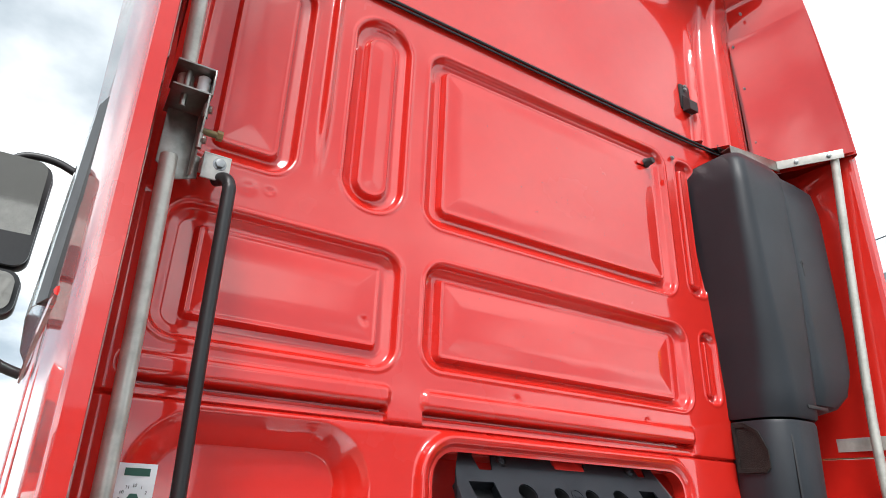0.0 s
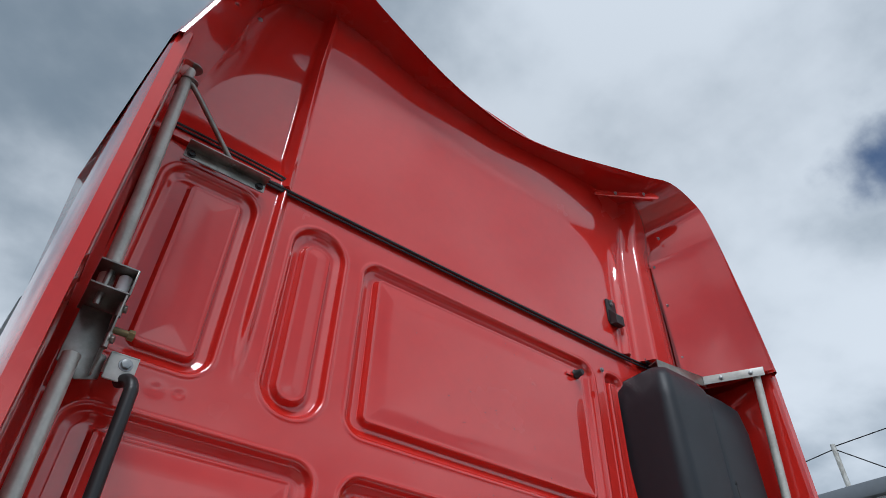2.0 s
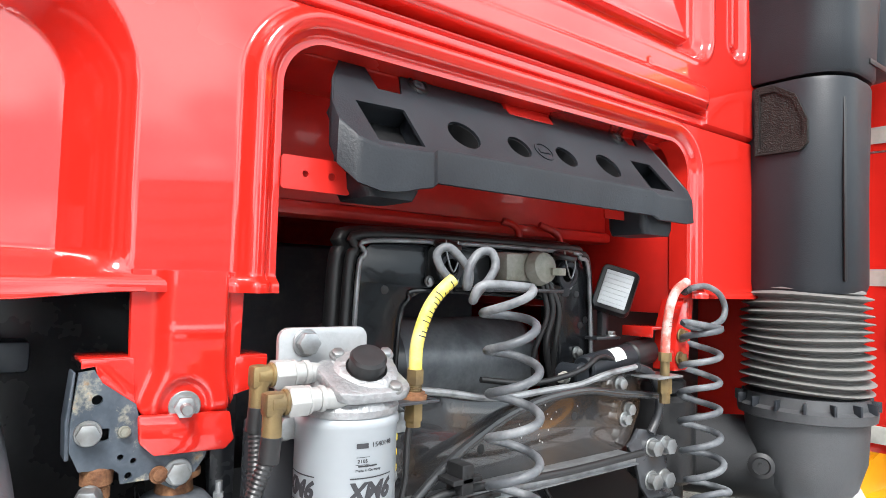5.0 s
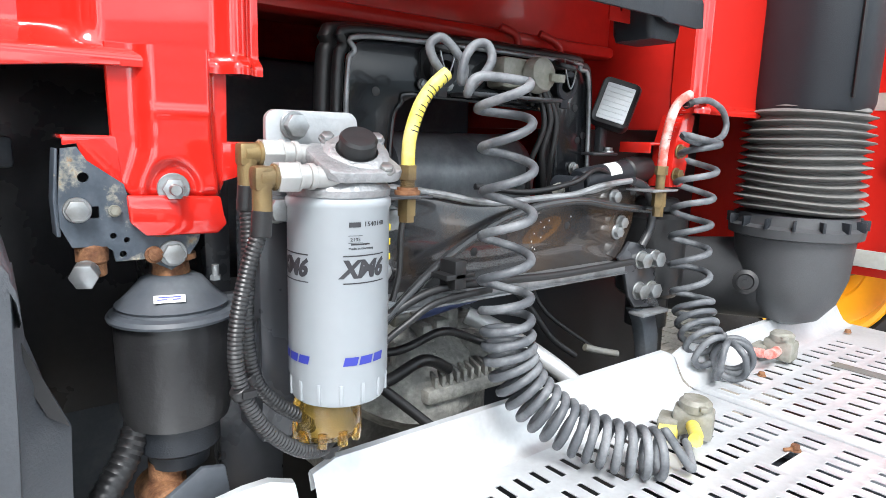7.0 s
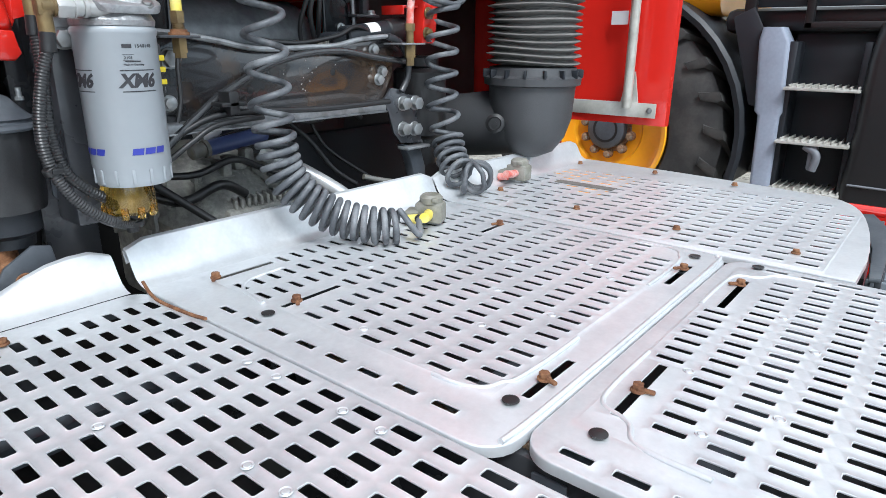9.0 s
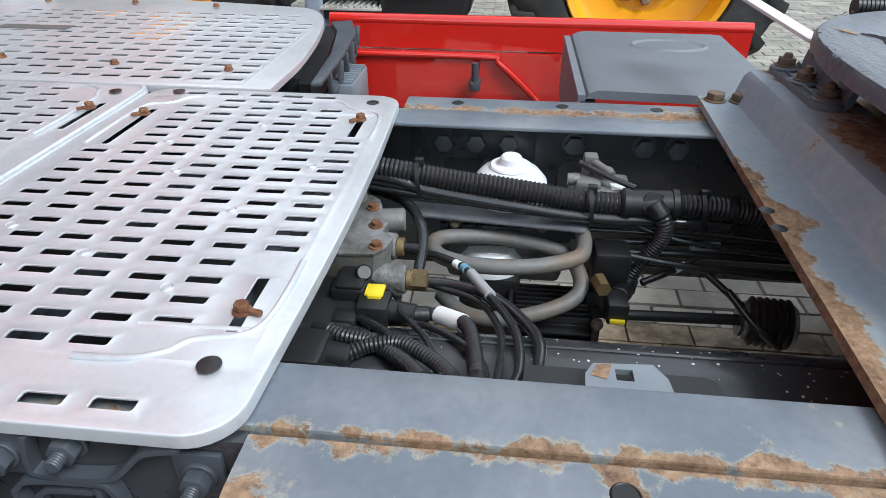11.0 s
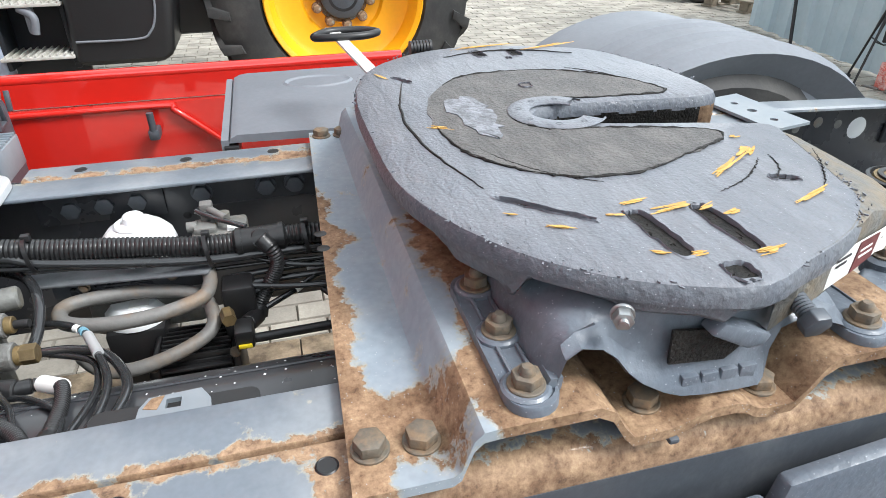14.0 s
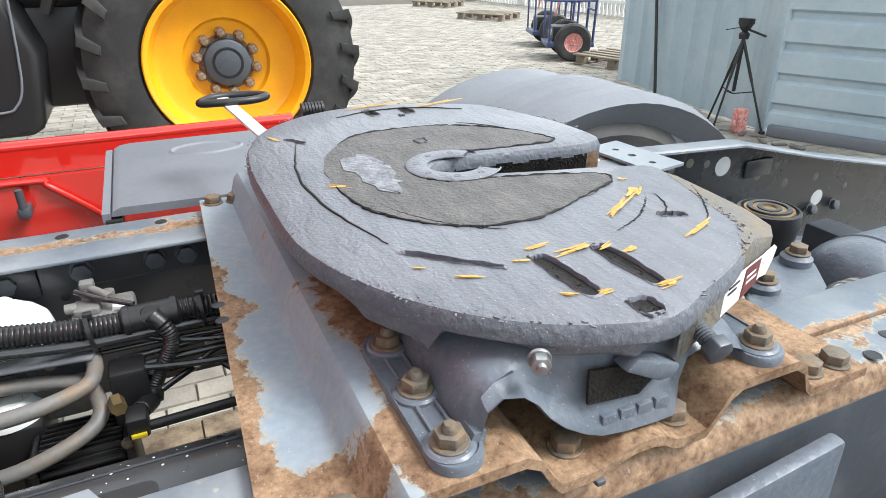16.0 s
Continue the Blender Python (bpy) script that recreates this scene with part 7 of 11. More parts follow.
def cell_slot(bm, x0, x1, y0, y1, sx, sy, z):
    """One cell of sheet round a slot of half-size sx, sy with a raised rim and a wall through the sheet."""
    cx, cy = (x0 + x1) / 2, (y0 + y1) / 2
    c = min(sx, sy) * 0.28

    def octo(ex, h):
        a, b = sx + ex, sy + ex
        k = c + ex * 0.5
        return [bm.verts.new((cx + u, cy + v, z + h)) for u, v in ((a, -b + k), (a, b - k), (a - k, b), (-a + k, b), (-a, b - k), (-a, -b + k), (-a + k, -b), (a - k, -b))]
    o1, o2, o3, o4 = octo(0.0022, 0), octo(0.0008, 0.0009), octo(0, 0.0005), octo(0, -0.0009)
    C = [bm.verts.new(p) for p in ((x1, y0, z), (x1, y1, z), (x0, y1, z), (x0, y0, z))]
    for k in range(4):
        bm.faces.new((C[k], C[(k + 1) % 4], o1[2 * k + 1], o1[2 * k]))
        bm.faces.new((C[k], o1[2 * k], o1[(2 * k - 1) % 8]))
    for a, b in ((o1, o2), (o2, o3), (o3, o4)):
        for k in range(8):
            bm.faces.new((a[k], a[(k + 1) % 8], b[(k + 1) % 8], b[k]))


def plain(bm, x0, x1, y0, y1, z):
    bm.faces.new([bm.verts.new(p) for p in ((x0, y0, z), (x1, y0, z), (x1, y1, z), (x0, y1, z))])


def slotted_plate(outline, gx, gy, nx, ny, px, py, has, wide, sx, sy, lift=0.003, flats=(), long_slots=(), e=0.007):
    """A sheet with a raised field of nx by ny cells from the corner gx, gy. has(i, j): a slot; wide: merged cells (i0, i1, j) with a long slot across."""
    bm = bmesh.new()
    z = CW + lift
    taken = {(i, j) for i0, i1, j in wide for i in range(i0, i1 + 1)}
    for i in range(nx):
        for j in range(ny):
            if (i, j) in taken:
                continue
            x0, y0 = gx + i * px, gy - (j + 1) * py
            if has(i, j):
                cell_slot(bm, x0, x0 + px, y0, y0 + py, sx, sy, z)
            else:
                plain(bm, x0, x0 + px, y0, y0 + py, z)
    for i0, i1, j in wide:
        x0, x1, y0 = gx + i0 * px, gx + (i1 + 1) * px, gy - (j + 1) * py
        cell_slot(bm, x0, x1, y0, y0 + py, (x1 - x0) / 2 - 0.006, 0.0055, z)
    X0, X1, Y1, Y0 = gx, gx + nx * px, gy, gy - ny * py
    inner = [(X0, Y0, z), (X1, Y0, z), (X1, Y1, z), (X0, Y1, z)]
    outer = [(X0 - e, Y0 - e, CW), (X1 + e, Y0 - e, CW), (X1 + e, Y1 + e, CW), (X0 - e, Y1 + e, CW)]
    for k in range(4):
        bm.faces.new([bm.verts.new(p) for p in (inner[k], outer[k], outer[(k + 1) % 4], inner[(k + 1) % 4])])
    rects = []
    for fx, fy, fnx, fny in flats:
        for i in range(fnx):
            for j in range(fny):
                x0, y0 = fx + i * px, fy - (j + 1) * py
                cell_slot(bm, x0, x0 + px, y0, y0 + py, sx, sy, CW)
        rects.append([(fx, fy), (fx, fy - fny * py), (fx + fnx * px, fy - fny * py), (fx + fnx * px, fy)])
    for x0, x1, y in long_slots:
        cell_slot(bm, x0 - .006, x1 + .006, y - .012, y + .012, (x1 - x0) / 2, 0.0055, CW)
        rects.append([(x0 - .006, y + .012), (x0 - .006, y - .012), (x1 + .006, y - .012), (x1 + .006, y + .012)])
    rim = bmesh.new()
    edges = []
    for loop in (outline, [p[:2] for p in outer], *rects):
        vs = [rim.verts.new((x, y, CW)) for x, y in loop]
        edges += [rim.edges.new((a, b)) for a, b in zip(vs, vs[1:] + vs[:1])]
        if loop is outline:
            ring_v = vs
    bmesh.ops.triangle_fill(rim, use_beauty=True, edges=edges)
    prev = ring_v
    cx, cy = sum(x for x, _ in outline) / len(outline), sum(y for _, y in outline) / len(outline)
    for d, h in ((0.0008, -0.0003), (0.0014, -0.0012), (0.0016, -0.003), (0.0016, -0.013)):
        cur = []
        for k, (x, y) in enumerate(outline):
            (ax, ay), (bx, by) = outline[k - 1], outline[(k + 1) % len(outline)]
            t = Vector((bx - ax, by - ay)).normalized()
            cur.append(rim.verts.new((x + t.y * d, y - t.x * d, CW + h)))
        for k in range(len(outline)):
            rim.faces.new((prev[k], prev[(k + 1) % len(outline)], cur[(k + 1) % len(outline)], cur[k]))
        prev = cur
    out = merge(bm, rim)
    bmesh.ops.remove_doubles(out, verts=out.verts, dist=0.0002)
    bmesh.ops.recalc_face_normals(out, faces=out.faces)
    up = sum(f.normal.z * f.calc_area() for f in out.faces)
    if up < 0:
        bmesh.ops.reverse_faces(out, faces=out.faces)
    return out


slot_bolt = finish(merge(hexhead(.0058, .0065, .0085), moved(box(-.003, .019, -.003, .003, 0, .005, .002), Matrix.Rotation(radians(20), 4, "Z"))), "bolt", RUSTBOLT)
plug = finish(revolve([(0, .0015), (.007, .0015), (.0095, .0008), (.0098, 0)], 20), "plug", RUBBER)
rivet = finish(merge(revolve([(.0045, .0005), (.006, .0012), (.0066, .0)], 14), revolve([(0, .0011), (.0035, .001), (.004, .0)], 12)), "rivet", ALU)


def fasten(p, bolts, plugs, rivets, seed):
    for x, y in bolts:
        put("bolt", slot_bolt, Matrix.Translation((x, y, CW + .004)) @ Matrix.Rotation(x * 9, 4, "Z"), p)
    for x, y in plugs:
        put("plug", plug, Matrix.Translation((x, y, CW + .0036)), p)
    for x, y in rivets:
        put("rivet", rivet, Matrix.Translation((x, y, CW + .0032)), p)


# rear plate over the frame
def bowed(outline):
    """Bows the rear edge outwards a little between its corners."""
    pts = []
    for k, (x, y) in enumerate(outline):
        pts.append((x, y))
        x2, y2 = outline[(k + 1) % len(outline)]
        if abs(y - y2) < 1e-6 and y < -1.1 and abs(x - x2) > .2:
            pts += [(x + (x2 - x) * s / 12, y - .008 * math.sin(math.pi * s / 12)) for s in range(1, 12)]
    return pts


def rear_has(i, j):
    i -= 1
    if i in (-1, 18):
        return j in (2, 3, 4)
    return 1 <= j <= 5 or (j == 0 and 5 <= i <= 11) or (j == 6 and 4 <= i <= 13)


rear_plate = solo("catwalk_plate", slotted_plate(bowed(rounded(-0.364, 0.347, -1.180, -0.768, 0.038, 8)), -0.297, -0.7935, 20, 7, 0.030, 0.0535, rear_has, [(1, 5, 0), (13, 17, 0), (1, 3, 6), (15, 17, 6)], 0.0054, 0.0165, flats=((-.358, -.7935, 1, 6), (.3105, -.82, 1, 5))), ALU, "slotted aluminium catwalk plate with rusty bolts, over the frame", "catwalk plate", "catwalk plates")
fasten(rear_plate, [(-.200, -.820), (.212, -.818), (-.235, -1.141), (.224, -1.141)], [(-.301, -.822), (.323, -.818), (-.300, -1.14), (.302, -1.143)], [(-.237, -.90), (-.16, -.954), (-.06, -1.061), (.03, -.954), (.12, -.90), (.19, -1.007), (-.207, -1.061), (-.118, -.848), (.06, -1.115)], 1)


def bead(plate, pts, r=.0032):
    """A pressed bead, half sunk into the sheet."""
    return part("bead", sweep(spline([(x, y, CW + .0022) for x, y in pts], 6), r, 10), ALU, plate)


bead(rear_plate, [(.306, -1.03), (.304, -1.075), (.296, -1.098), (.276, -1.112), (.266, -1.128), (.262, -1.150), (.245, -1.164), (.205, -1.168), (.150, -1.168)])
bead(rear_plate, [(-.300, -1.03), (-.298, -1.075), (-.288, -1.10), (-.274, -1.112), (-.268, -1.13), (-.262, -1.152), (-.245, -1.164), (-.205, -1.168), (-.150, -1.168)])
bead(rear_plate, [(.306, -.93), (.304, -.88), (.296, -.850), (.276, -.838), (.266, -.826), (.255, -.800), (.20, -.793), (.10, -.793)])
bead(rear_plate, [(-.300, -.93), (-.298, -.88), (-.290, -.852), (-.268, -.840), (-.258, -.826), (-.245, -.800), (-.20, -.793), (-.10, -.793)])
for x, y0, y1 in ((.246, -1.155, -1.06), (-.256, -1.155, -1.06)):
    bead(rear_plate, [(x, y0), (x, (y0 + y1) / 2), (x, y1)], .0026)


# middle plate
def mid_has(i, j):
    return not ((i < 4 and j in (0, 3)) or (16 <= i <= 18 and j == 3) or (i > 18 and j in (0, 9)))


mid_plate = solo("catwalk_plate", slotted_plate(rounded(-0.390, 0.352, -0.762, -0.085, 0.04, 6), -0.31025, -0.13625, 21, 10, 0.0305, 0.0565, mid_has, [(0, 3, 0), (0, 3, 3), (16, 18, 3)], 0.0050, 0.0165, flats=((-.37025, -.24925, 1, 8),), long_slots=((-.285, -.178, -.728), (.150, .262, -.723))), ALU, "slotted aluminium catwalk plate with rusty bolts, behind the cab", "catwalk plate", "catwalk plates")
fasten(mid_plate, [(-.300, -.160), (-.278, -.334), (.254, -.332), (-.244, -.728), (.228, -.723)], [(-.304, -.722), (.312, -.715), (-.33, -.336)], [(-.1, -.306), (.02, -.25), (-.05, -.532), (.08, -.475), (.15, -.588), (-.17, -.588), (.2, -.193), (-.28, -.475), (-.08, -.645), (.11, -.645)], 2)
bead(mid_plate, [(-.312, -.62), (-.311, -.655), (-.300, -.684), (-.276, -.694), (-.262, -.702), (-.20, -.706), (-.12, -.706)])
bead(mid_plate, [(.334, -.60), (.333, -.65), (.320, -.682), (.296, -.692), (.275, -.700), (.20, -.704), (.12, -.704)])
bead(mid_plate, [(-.312, -.30), (-.308, -.27), (-.30, -.235), (-.27, -.205), (-.20, -.20)])
tagged(part("bead", tube([(-.372, -.755, 1.003), (-.30, -.757, 1.002), (.0, -.757, 1.002), (.30, -.755, 1.002), (.34, -.745, 1.002)], .0035, 8, 10), ALU, mid_plate))


def curved_plate():
    outline = [(0.362, -0.957), (0.50, -0.957), (0.57, -0.953), (0.634, -0.947), (0.71, -0.938), (0.774, -0.928), (0.84, -0.916), (0.899, -0.901), (0.94, -0.886), (0.97, -0.870), (0.997, -0.850), (1.015, -0.825), (1.025, -0.79), (1.06, -0.60), (1.085, -0.40), (1.10, -0.25), (1.11, -0.105), (0.362, -0.105)]
    return slotted_plate(outline, 0.36925 + .003, -0.13075, 11, 14, 0.0425, 0.0555, lambda i, j: True, [], 0.0062, 0.0180, flats=((.850, -.13075, 2, 13),), e=0.004)


right_plate = solo("catwalk_plate", curved_plate(), ALU, "slotted aluminium catwalk plate with a curved end, beside the tank", "catwalk plate", "catwalk plates")
low_bolt = finish(hexhead(.0055, .005, .008), "bolt", RUSTBOLT)
for x, y in ((.521, -.155), (.477, -.394), (.46, -.629), (.446, -.852), (1.0, -.135), (1.005, -.373), (.985, -.60)):
    put("bolt", low_bolt, Matrix.Translation((x, y, CW + .004)), right_plate)
part("dirt_strip", box(.705, .738, -.375, -.209, CW + .0035, CW + .005, 0), DIRTYALU, right_plate)
left_plate = solo("catwalk_plate", slotted_plate(rounded(-1.12, -0.398, -0.958, -0.115, 0.03, 6), -1.0915, -0.153, 24, 14, 0.0287, 0.0548, lambda i, j: True, [], 0.0066, 0.0168, lift=0.0008, e=0.002), ALU, "slotted aluminium step plate with wide slots", "catwalk plate", "catwalk plates")
for x, y in ((-.60, -.165), (-.515, -.76), (-.95, -.20)):
    put("bolt", low_bolt, Matrix.Translation((x, y, CW + .004)), left_plate)
for x, y in ((-.432, -.434), (-.432, -.489), (-.432, -.599), (-.432, -.654), (-.432, -.818), (-.432, -.873), (-.547, -.599), (-.547, -.654), (-.604, -.434), (-.604, -.709), (-.661, -.544), (-.70, -.30)):
    put("rivet", rivet, Matrix.Translation((x, y, CW + .0032)), left_plate)


def upstand(x0, x1, top, ends=0.03, dip=None):
    """A curled lip along the front of a plate."""
    prof = [(-.112, .0), (-.100, .003), (-.088, .012), (-.078, .030), (-.070, top - .012), (-.064, top - .002), (-.056, top), (-.053, top - .006), (-.060, top - .03)]
    bm = bmesh.new()
    n = 24
    rows = []
    for k in range(n + 1):
        x = x0 + (x1 - x0) * k / n
        f = min(1, (x - x0) / ends, (x1 - x) / ends) if ends else 1
        f = 0.82 + 0.18 * math.sin(max(0, f) * math.pi / 2)
        if dip:
            f *= dip(x)
        rows.append([bm.verts.new((x, y, CW + h * f)) for y, h in prof])
    for a, b in zip(rows, rows[1:]):
        for i in range(len(prof) - 1):
            bm.faces.new((a[i], b[i], b[i + 1], a[i + 1]))
    return bm


part("upstand", upstand(-.392, .352, .066), ALU, mid_plate)
part("upstand", upstand(.358, 1.10, .060), ALU, right_plate)
part("upstand", upstand(-1.12, -.414, .062, dip=lambda x: 0.05 + 0.95 * float(sstep(-.665, -.47, x))), ALU, left_plate)
solo("edge_strip", tube([(-.402, -.13, 1.02), (-.405, -.17, 1.004), (-.402, -.25, 1.003), (-.398, -.29, 1.005)], .0026, 8, 8), RUSTBOLT, "loose rusty strip in the gap between two plates", "trim strip")

# supports under the plates
support = thing("plate_support", "dark steel brackets carrying the catwalk plates", "bracket", (0, -.5, .7))
for y in (-.30, -.66, -.92, -1.10):
    part("crossbar", box(-.34, .34, y - .02, y + .02, .945, .972, .004), DARKSTEEL, support)
part("crossbar", box(-1.10, -.42, -.35, -.31, .94, .97, .004), DARKSTEEL, support)
part("crossbar", box(-1.10, -.42, -.80, -.76, .94, .97, .004), DARKSTEEL, support)
part("crossbar", box(.42, 1.08, -.35, -.31, .94, .97, .004), DARKSTEEL, support)
part("crossbar", box(.42, 1.0, -.80, -.76, .94, .97, .004), DARKSTEEL, support)
# black boxes added below the plates so that the slots look dark
part("tray", box(-.32, .32, -1.06, -.12, .60, .89, .02), BLACK, support)
part("tank", box(-1.10, -.44, -.95, -.08, .35, .90, .06, 4), BLACK, support)
part("tank", box(.44, 1.06, -.84, -.08, .35, .90, .06, 4), BLACK, support)
ladder = thing("tool_carrier", "grey plastic battery box beside the frame", "battery box", (.95, -.93, .6))
part("box", box(.66, 1.10, -.93, -.848, .55, .93, .02), DARKSTEEL, ladder)
part("top_rail", prism([(.56, -.962), (.78, -.945), (1.00, -.905), (1.10, -.862), (1.125, -.915), (1.00, -.955), (.78, -.976), (.57, -.982)], .010, Matrix.Translation((0, 0, .940)), .003), SLATE, ladder)
part("recess", prism([(.58, -.955), (.78, -.935), (1.00, -.90), (1.10, -.87), (1.09, -.85), (.58, -.93)], .06, Matrix.Translation((0, 0, .880)), 0), BLACK, ladder)
part("lower_rail", prism([(.58, -.965), (.78, -.955), (1.00, -.925), (1.09, -.89), (1.10, -.915), (1.00, -.952), (.78, -.972), (.58, -.980)], .010, Matrix.Translation((0, 0, .884)), .003), SLATE, ladder)
for k in range(6):
    x = .66 + k * .085
    part("strut", moved(box(-.006, .006, -.006, .006, 0, .052, .002), Matrix.Translation((x, -.975 + .18 * max(0, x - .72) ** 1.5, .891)) @ Matrix.Rotation(radians(14 if k % 2 else -10), 4, "Y")), SLATE, ladder)
lid = part("lid", box(.735, .893, -1.003, -.948, .82, .892, .004), GREYPAINT, ladder, "pale grey ribbed plastic lid")
for k in range(9):
    part("rib", box(.742 + k * .017, .750 + k * .017, -1.000, -.951, .891, .898, .001), GREYPAINT, lid)

# ---- frame ----
chassis = thing("chassis_frame", "grey steel truck frame with rust along the flanges", "truck chassis", (0, 0, 0.68))


def rail_bm(sgn, z_top):
    """A channel rail: web outside, flanges inward, sinking towards the rear."""
    ys = [-1.185, -1.3, -1.8, -2.55, -2.95, -3.25, -3.6, -4.2]
    zs = [z_top] * 4 + [z_top - .02, z_top - .09, z_top - .16, z_top - .20]
    bm = bmesh.new()
    rows = []
    for y, zt in zip(ys, zs):
        w = .42
        pts = [(w, zt - .29), (w, zt - .032), (w - .002, zt - .019), (w - .008, zt - .008), (w - .018, zt - .002), (w - .030, zt), (.346, zt), (.342, zt - .004), (.342, zt - .009), (w - .010, zt - .010), (w - .010, zt - .28), (.342, zt - .28), (.342, zt - .29)]
        rows.append([bm.verts.new((sgn * x, y, z)) for x, z in pts])
    for a, b in zip(rows, rows[1:]):
        for i in range(len(a)):
            j = (i + 1) % len(a)
            bm.faces.new((a[i], a[j], b[j], b[i]))
    bm.faces.new(rows[0])
    bm.faces.new(rows[-1])
    bmesh.ops.recalc_face_normals(bm, faces=bm.faces)
    return bm


rails = []
for sgn in (-1, 1):
    r = part("rail", rail_bm(sgn, .985), FLANGERUST, chassis)
    rails.append(r)
    part("front_rail", box(min(sgn * .339, sgn * .352), max(sgn * .339, sgn * .352), -1.184, -.05, .70, .982, .003), BLACKPAINT, chassis)
    liner = part("liner", merge(box(min(sgn * .270, sgn * .338), max(sgn * .270, sgn * .338), -2.62, -.05, .978, .985, .003), box(min(sgn * .331, sgn * .338), max(sgn * .331, sgn * .338), -2.62, -.05, .70, .983, .002)), LINERRUST, chassis)
    # thin black sheet added to darken the rail's grey inner web
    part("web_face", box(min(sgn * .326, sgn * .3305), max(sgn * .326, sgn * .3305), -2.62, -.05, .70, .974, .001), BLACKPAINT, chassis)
hole_m = finish(revolve([(0, .0004), (.0085, .0004), (.0092, .001), (.0105, 0)], 20), "hole", BLACK)
for x, y in ((-.369, -1.441), (-.372, -1.609), (.372, -1.27), (.372, -1.44), (.372, -1.59), (-.40, -2.262), (-.40, -2.312), (-.38, -2.37)):
    put("hole", hole_m, Matrix.Translation((x, y, .985)), rails[0 if x < 0 else 1])
web_bolt = finish(hexhead(.0135, .012, .019), "bolt", SLATE)
for y, z in ((-1.253, .936), (-1.305, .938), (-1.357, .939), (-1.461, .941), (-1.570, .941), (-1.620, .941), (-1.33, .89)):
    put("bolt", web_bolt, aim((.325, y, z), (-1, 0, 0)), rails[1])
for y, z in ((-1.429, .899), (-1.52, .905), (-1.29, .86), (-1.40, .84)):
    put("hole", finish(revolve([(0, .0004), (.006, .0004), (.007, 0)], 14), "hole", BLACK), aim((.3255, y, z), (-1, 0, 0)), rails[1])
part("doubler", box(.318, .3255, -1.40, -1.20, .91, .965, .002), BLACKPAINT, rails[1])
part("doubler", prism(rounded(-1.66, -1.44, .82, .915, .02), .004, Matrix.Translation((.322, 0, 0)) @ Matrix.Rotation(radians(90), 4, "Z") @ Matrix.Rotation(radians(90), 4, "X")), BLACKPAINT, rails[1])
YZ = Matrix.Rotation(radians(90), 4, "Z") @ Matrix.Rotation(radians(90), 4, "X")
# the same black sheet over the far rail's rear web
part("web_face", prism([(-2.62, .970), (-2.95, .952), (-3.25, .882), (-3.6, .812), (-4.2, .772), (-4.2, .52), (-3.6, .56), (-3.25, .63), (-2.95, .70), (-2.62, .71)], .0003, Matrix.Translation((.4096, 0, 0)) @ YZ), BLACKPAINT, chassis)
# near rail's outer side: its shade put in as a slate sheet
part("web_face", prism([(-1.20, .950), (-2.54, .950), (-2.54, .70), (-1.20, .70)], .0008, Matrix.Translation((-.4212, 0, 0)) @ YZ), SLATE, chassis)
# far rail towards the rear: bolts, and discs painted as light through holes
for y, z, rr_h in ((-2.78, .90, .010), (-2.84, .91, .012), (-2.90, .90, .010), (-2.96, .885, .026), (-3.10, .84, .014), (-3.17, .86, .010), (-3.22, .80, .013), (-3.35, .80, .012), (-3.38, .73, .024), (-3.5, .75, .010)):
    put("hole", finish(revolve([(0, .0004), (rr_h, .0004), (rr_h + .001, 0)], 18), "hole", PALEGLOSS if rr_h > .02 else GREYPIPE), aim((.4095, y, z), (-1, 0, 0)), rails[1])
part("rail_bracket", box(.400, .409, -3.14, -3.04, .84, .89, .004), BLACKPAINT, rails[1])
for k in range(3):
    put("bolt", web_bolt, aim((.40, -3.25 - .1 * k, .70), (-1, 0, .3)), rails[1])
# outer side of the near rail: brackets and bolts under the step plate
near = thing("rail_bracket", "dark grey bracket bolted to the outside of the frame rail", "bracket", (-.36, -1.06, .80))


def bent_bar(yz, w=.012, t=.0045, x=-.353):
    """A flat bar on edge, bent along (y, z) points on the rail's side."""
    path = [p for p in spline([(0, y, z) for y, z in yz], 5)]
    bm = bmesh.new()
    rows = []
    for k, p in enumerate(path):
        d = (path[min(k + 1, len(path) - 1)] - path[max(k - 1, 0)]).normalized()
        nrm = Vector((0, -d.z, d.y)) * t / 2
        rows.append([bm.verts.new(q) for q in (Vector((x, p.y, p.z)) + nrm, Vector((x - w, p.y, p.z)) + nrm, Vector((x - w, p.y, p.z)) - nrm, Vector((x, p.y, p.z)) - nrm)])
    for a, b in zip(rows, rows[1:]):
        for q in range(4):
            bm.faces.new((a[q], a[(q + 1) % 4], b[(q + 1) % 4], b[q]))
    bm.faces.new(rows[0])
    bm.faces.new(rows[-1])
    bmesh.ops.recalc_face_normals(bm, faces=bm.faces)
    return bm


part("hanger", bent_bar([(-1.027, .982), (-1.021, .953), (-1.027, .942), (-1.076, .944), (-1.093, .954), (-1.113, .975), (-1.141, .982)]), DARKSTEEL, near)
part("frame_ring", bent_bar([(-1.01, .80), (-.998, .905), (-1.003, .925), (-1.018, .934), (-1.064, .937), (-1.077, .933), (-1.082, .90), (-1.082, .80)]), DARKSTEEL, near)
part("inner_ring", bent_bar([(-1.02, .80), (-1.012, .90), (-1.018, .917), (-1.028, .922), (-1.058, .924), (-1.066, .918), (-1.070, .80)], .010), DARKSTEEL, near)
rail_stud = finish(hexhead(.010, .010, .0135, .023), "bolt", DARKSTEEL)
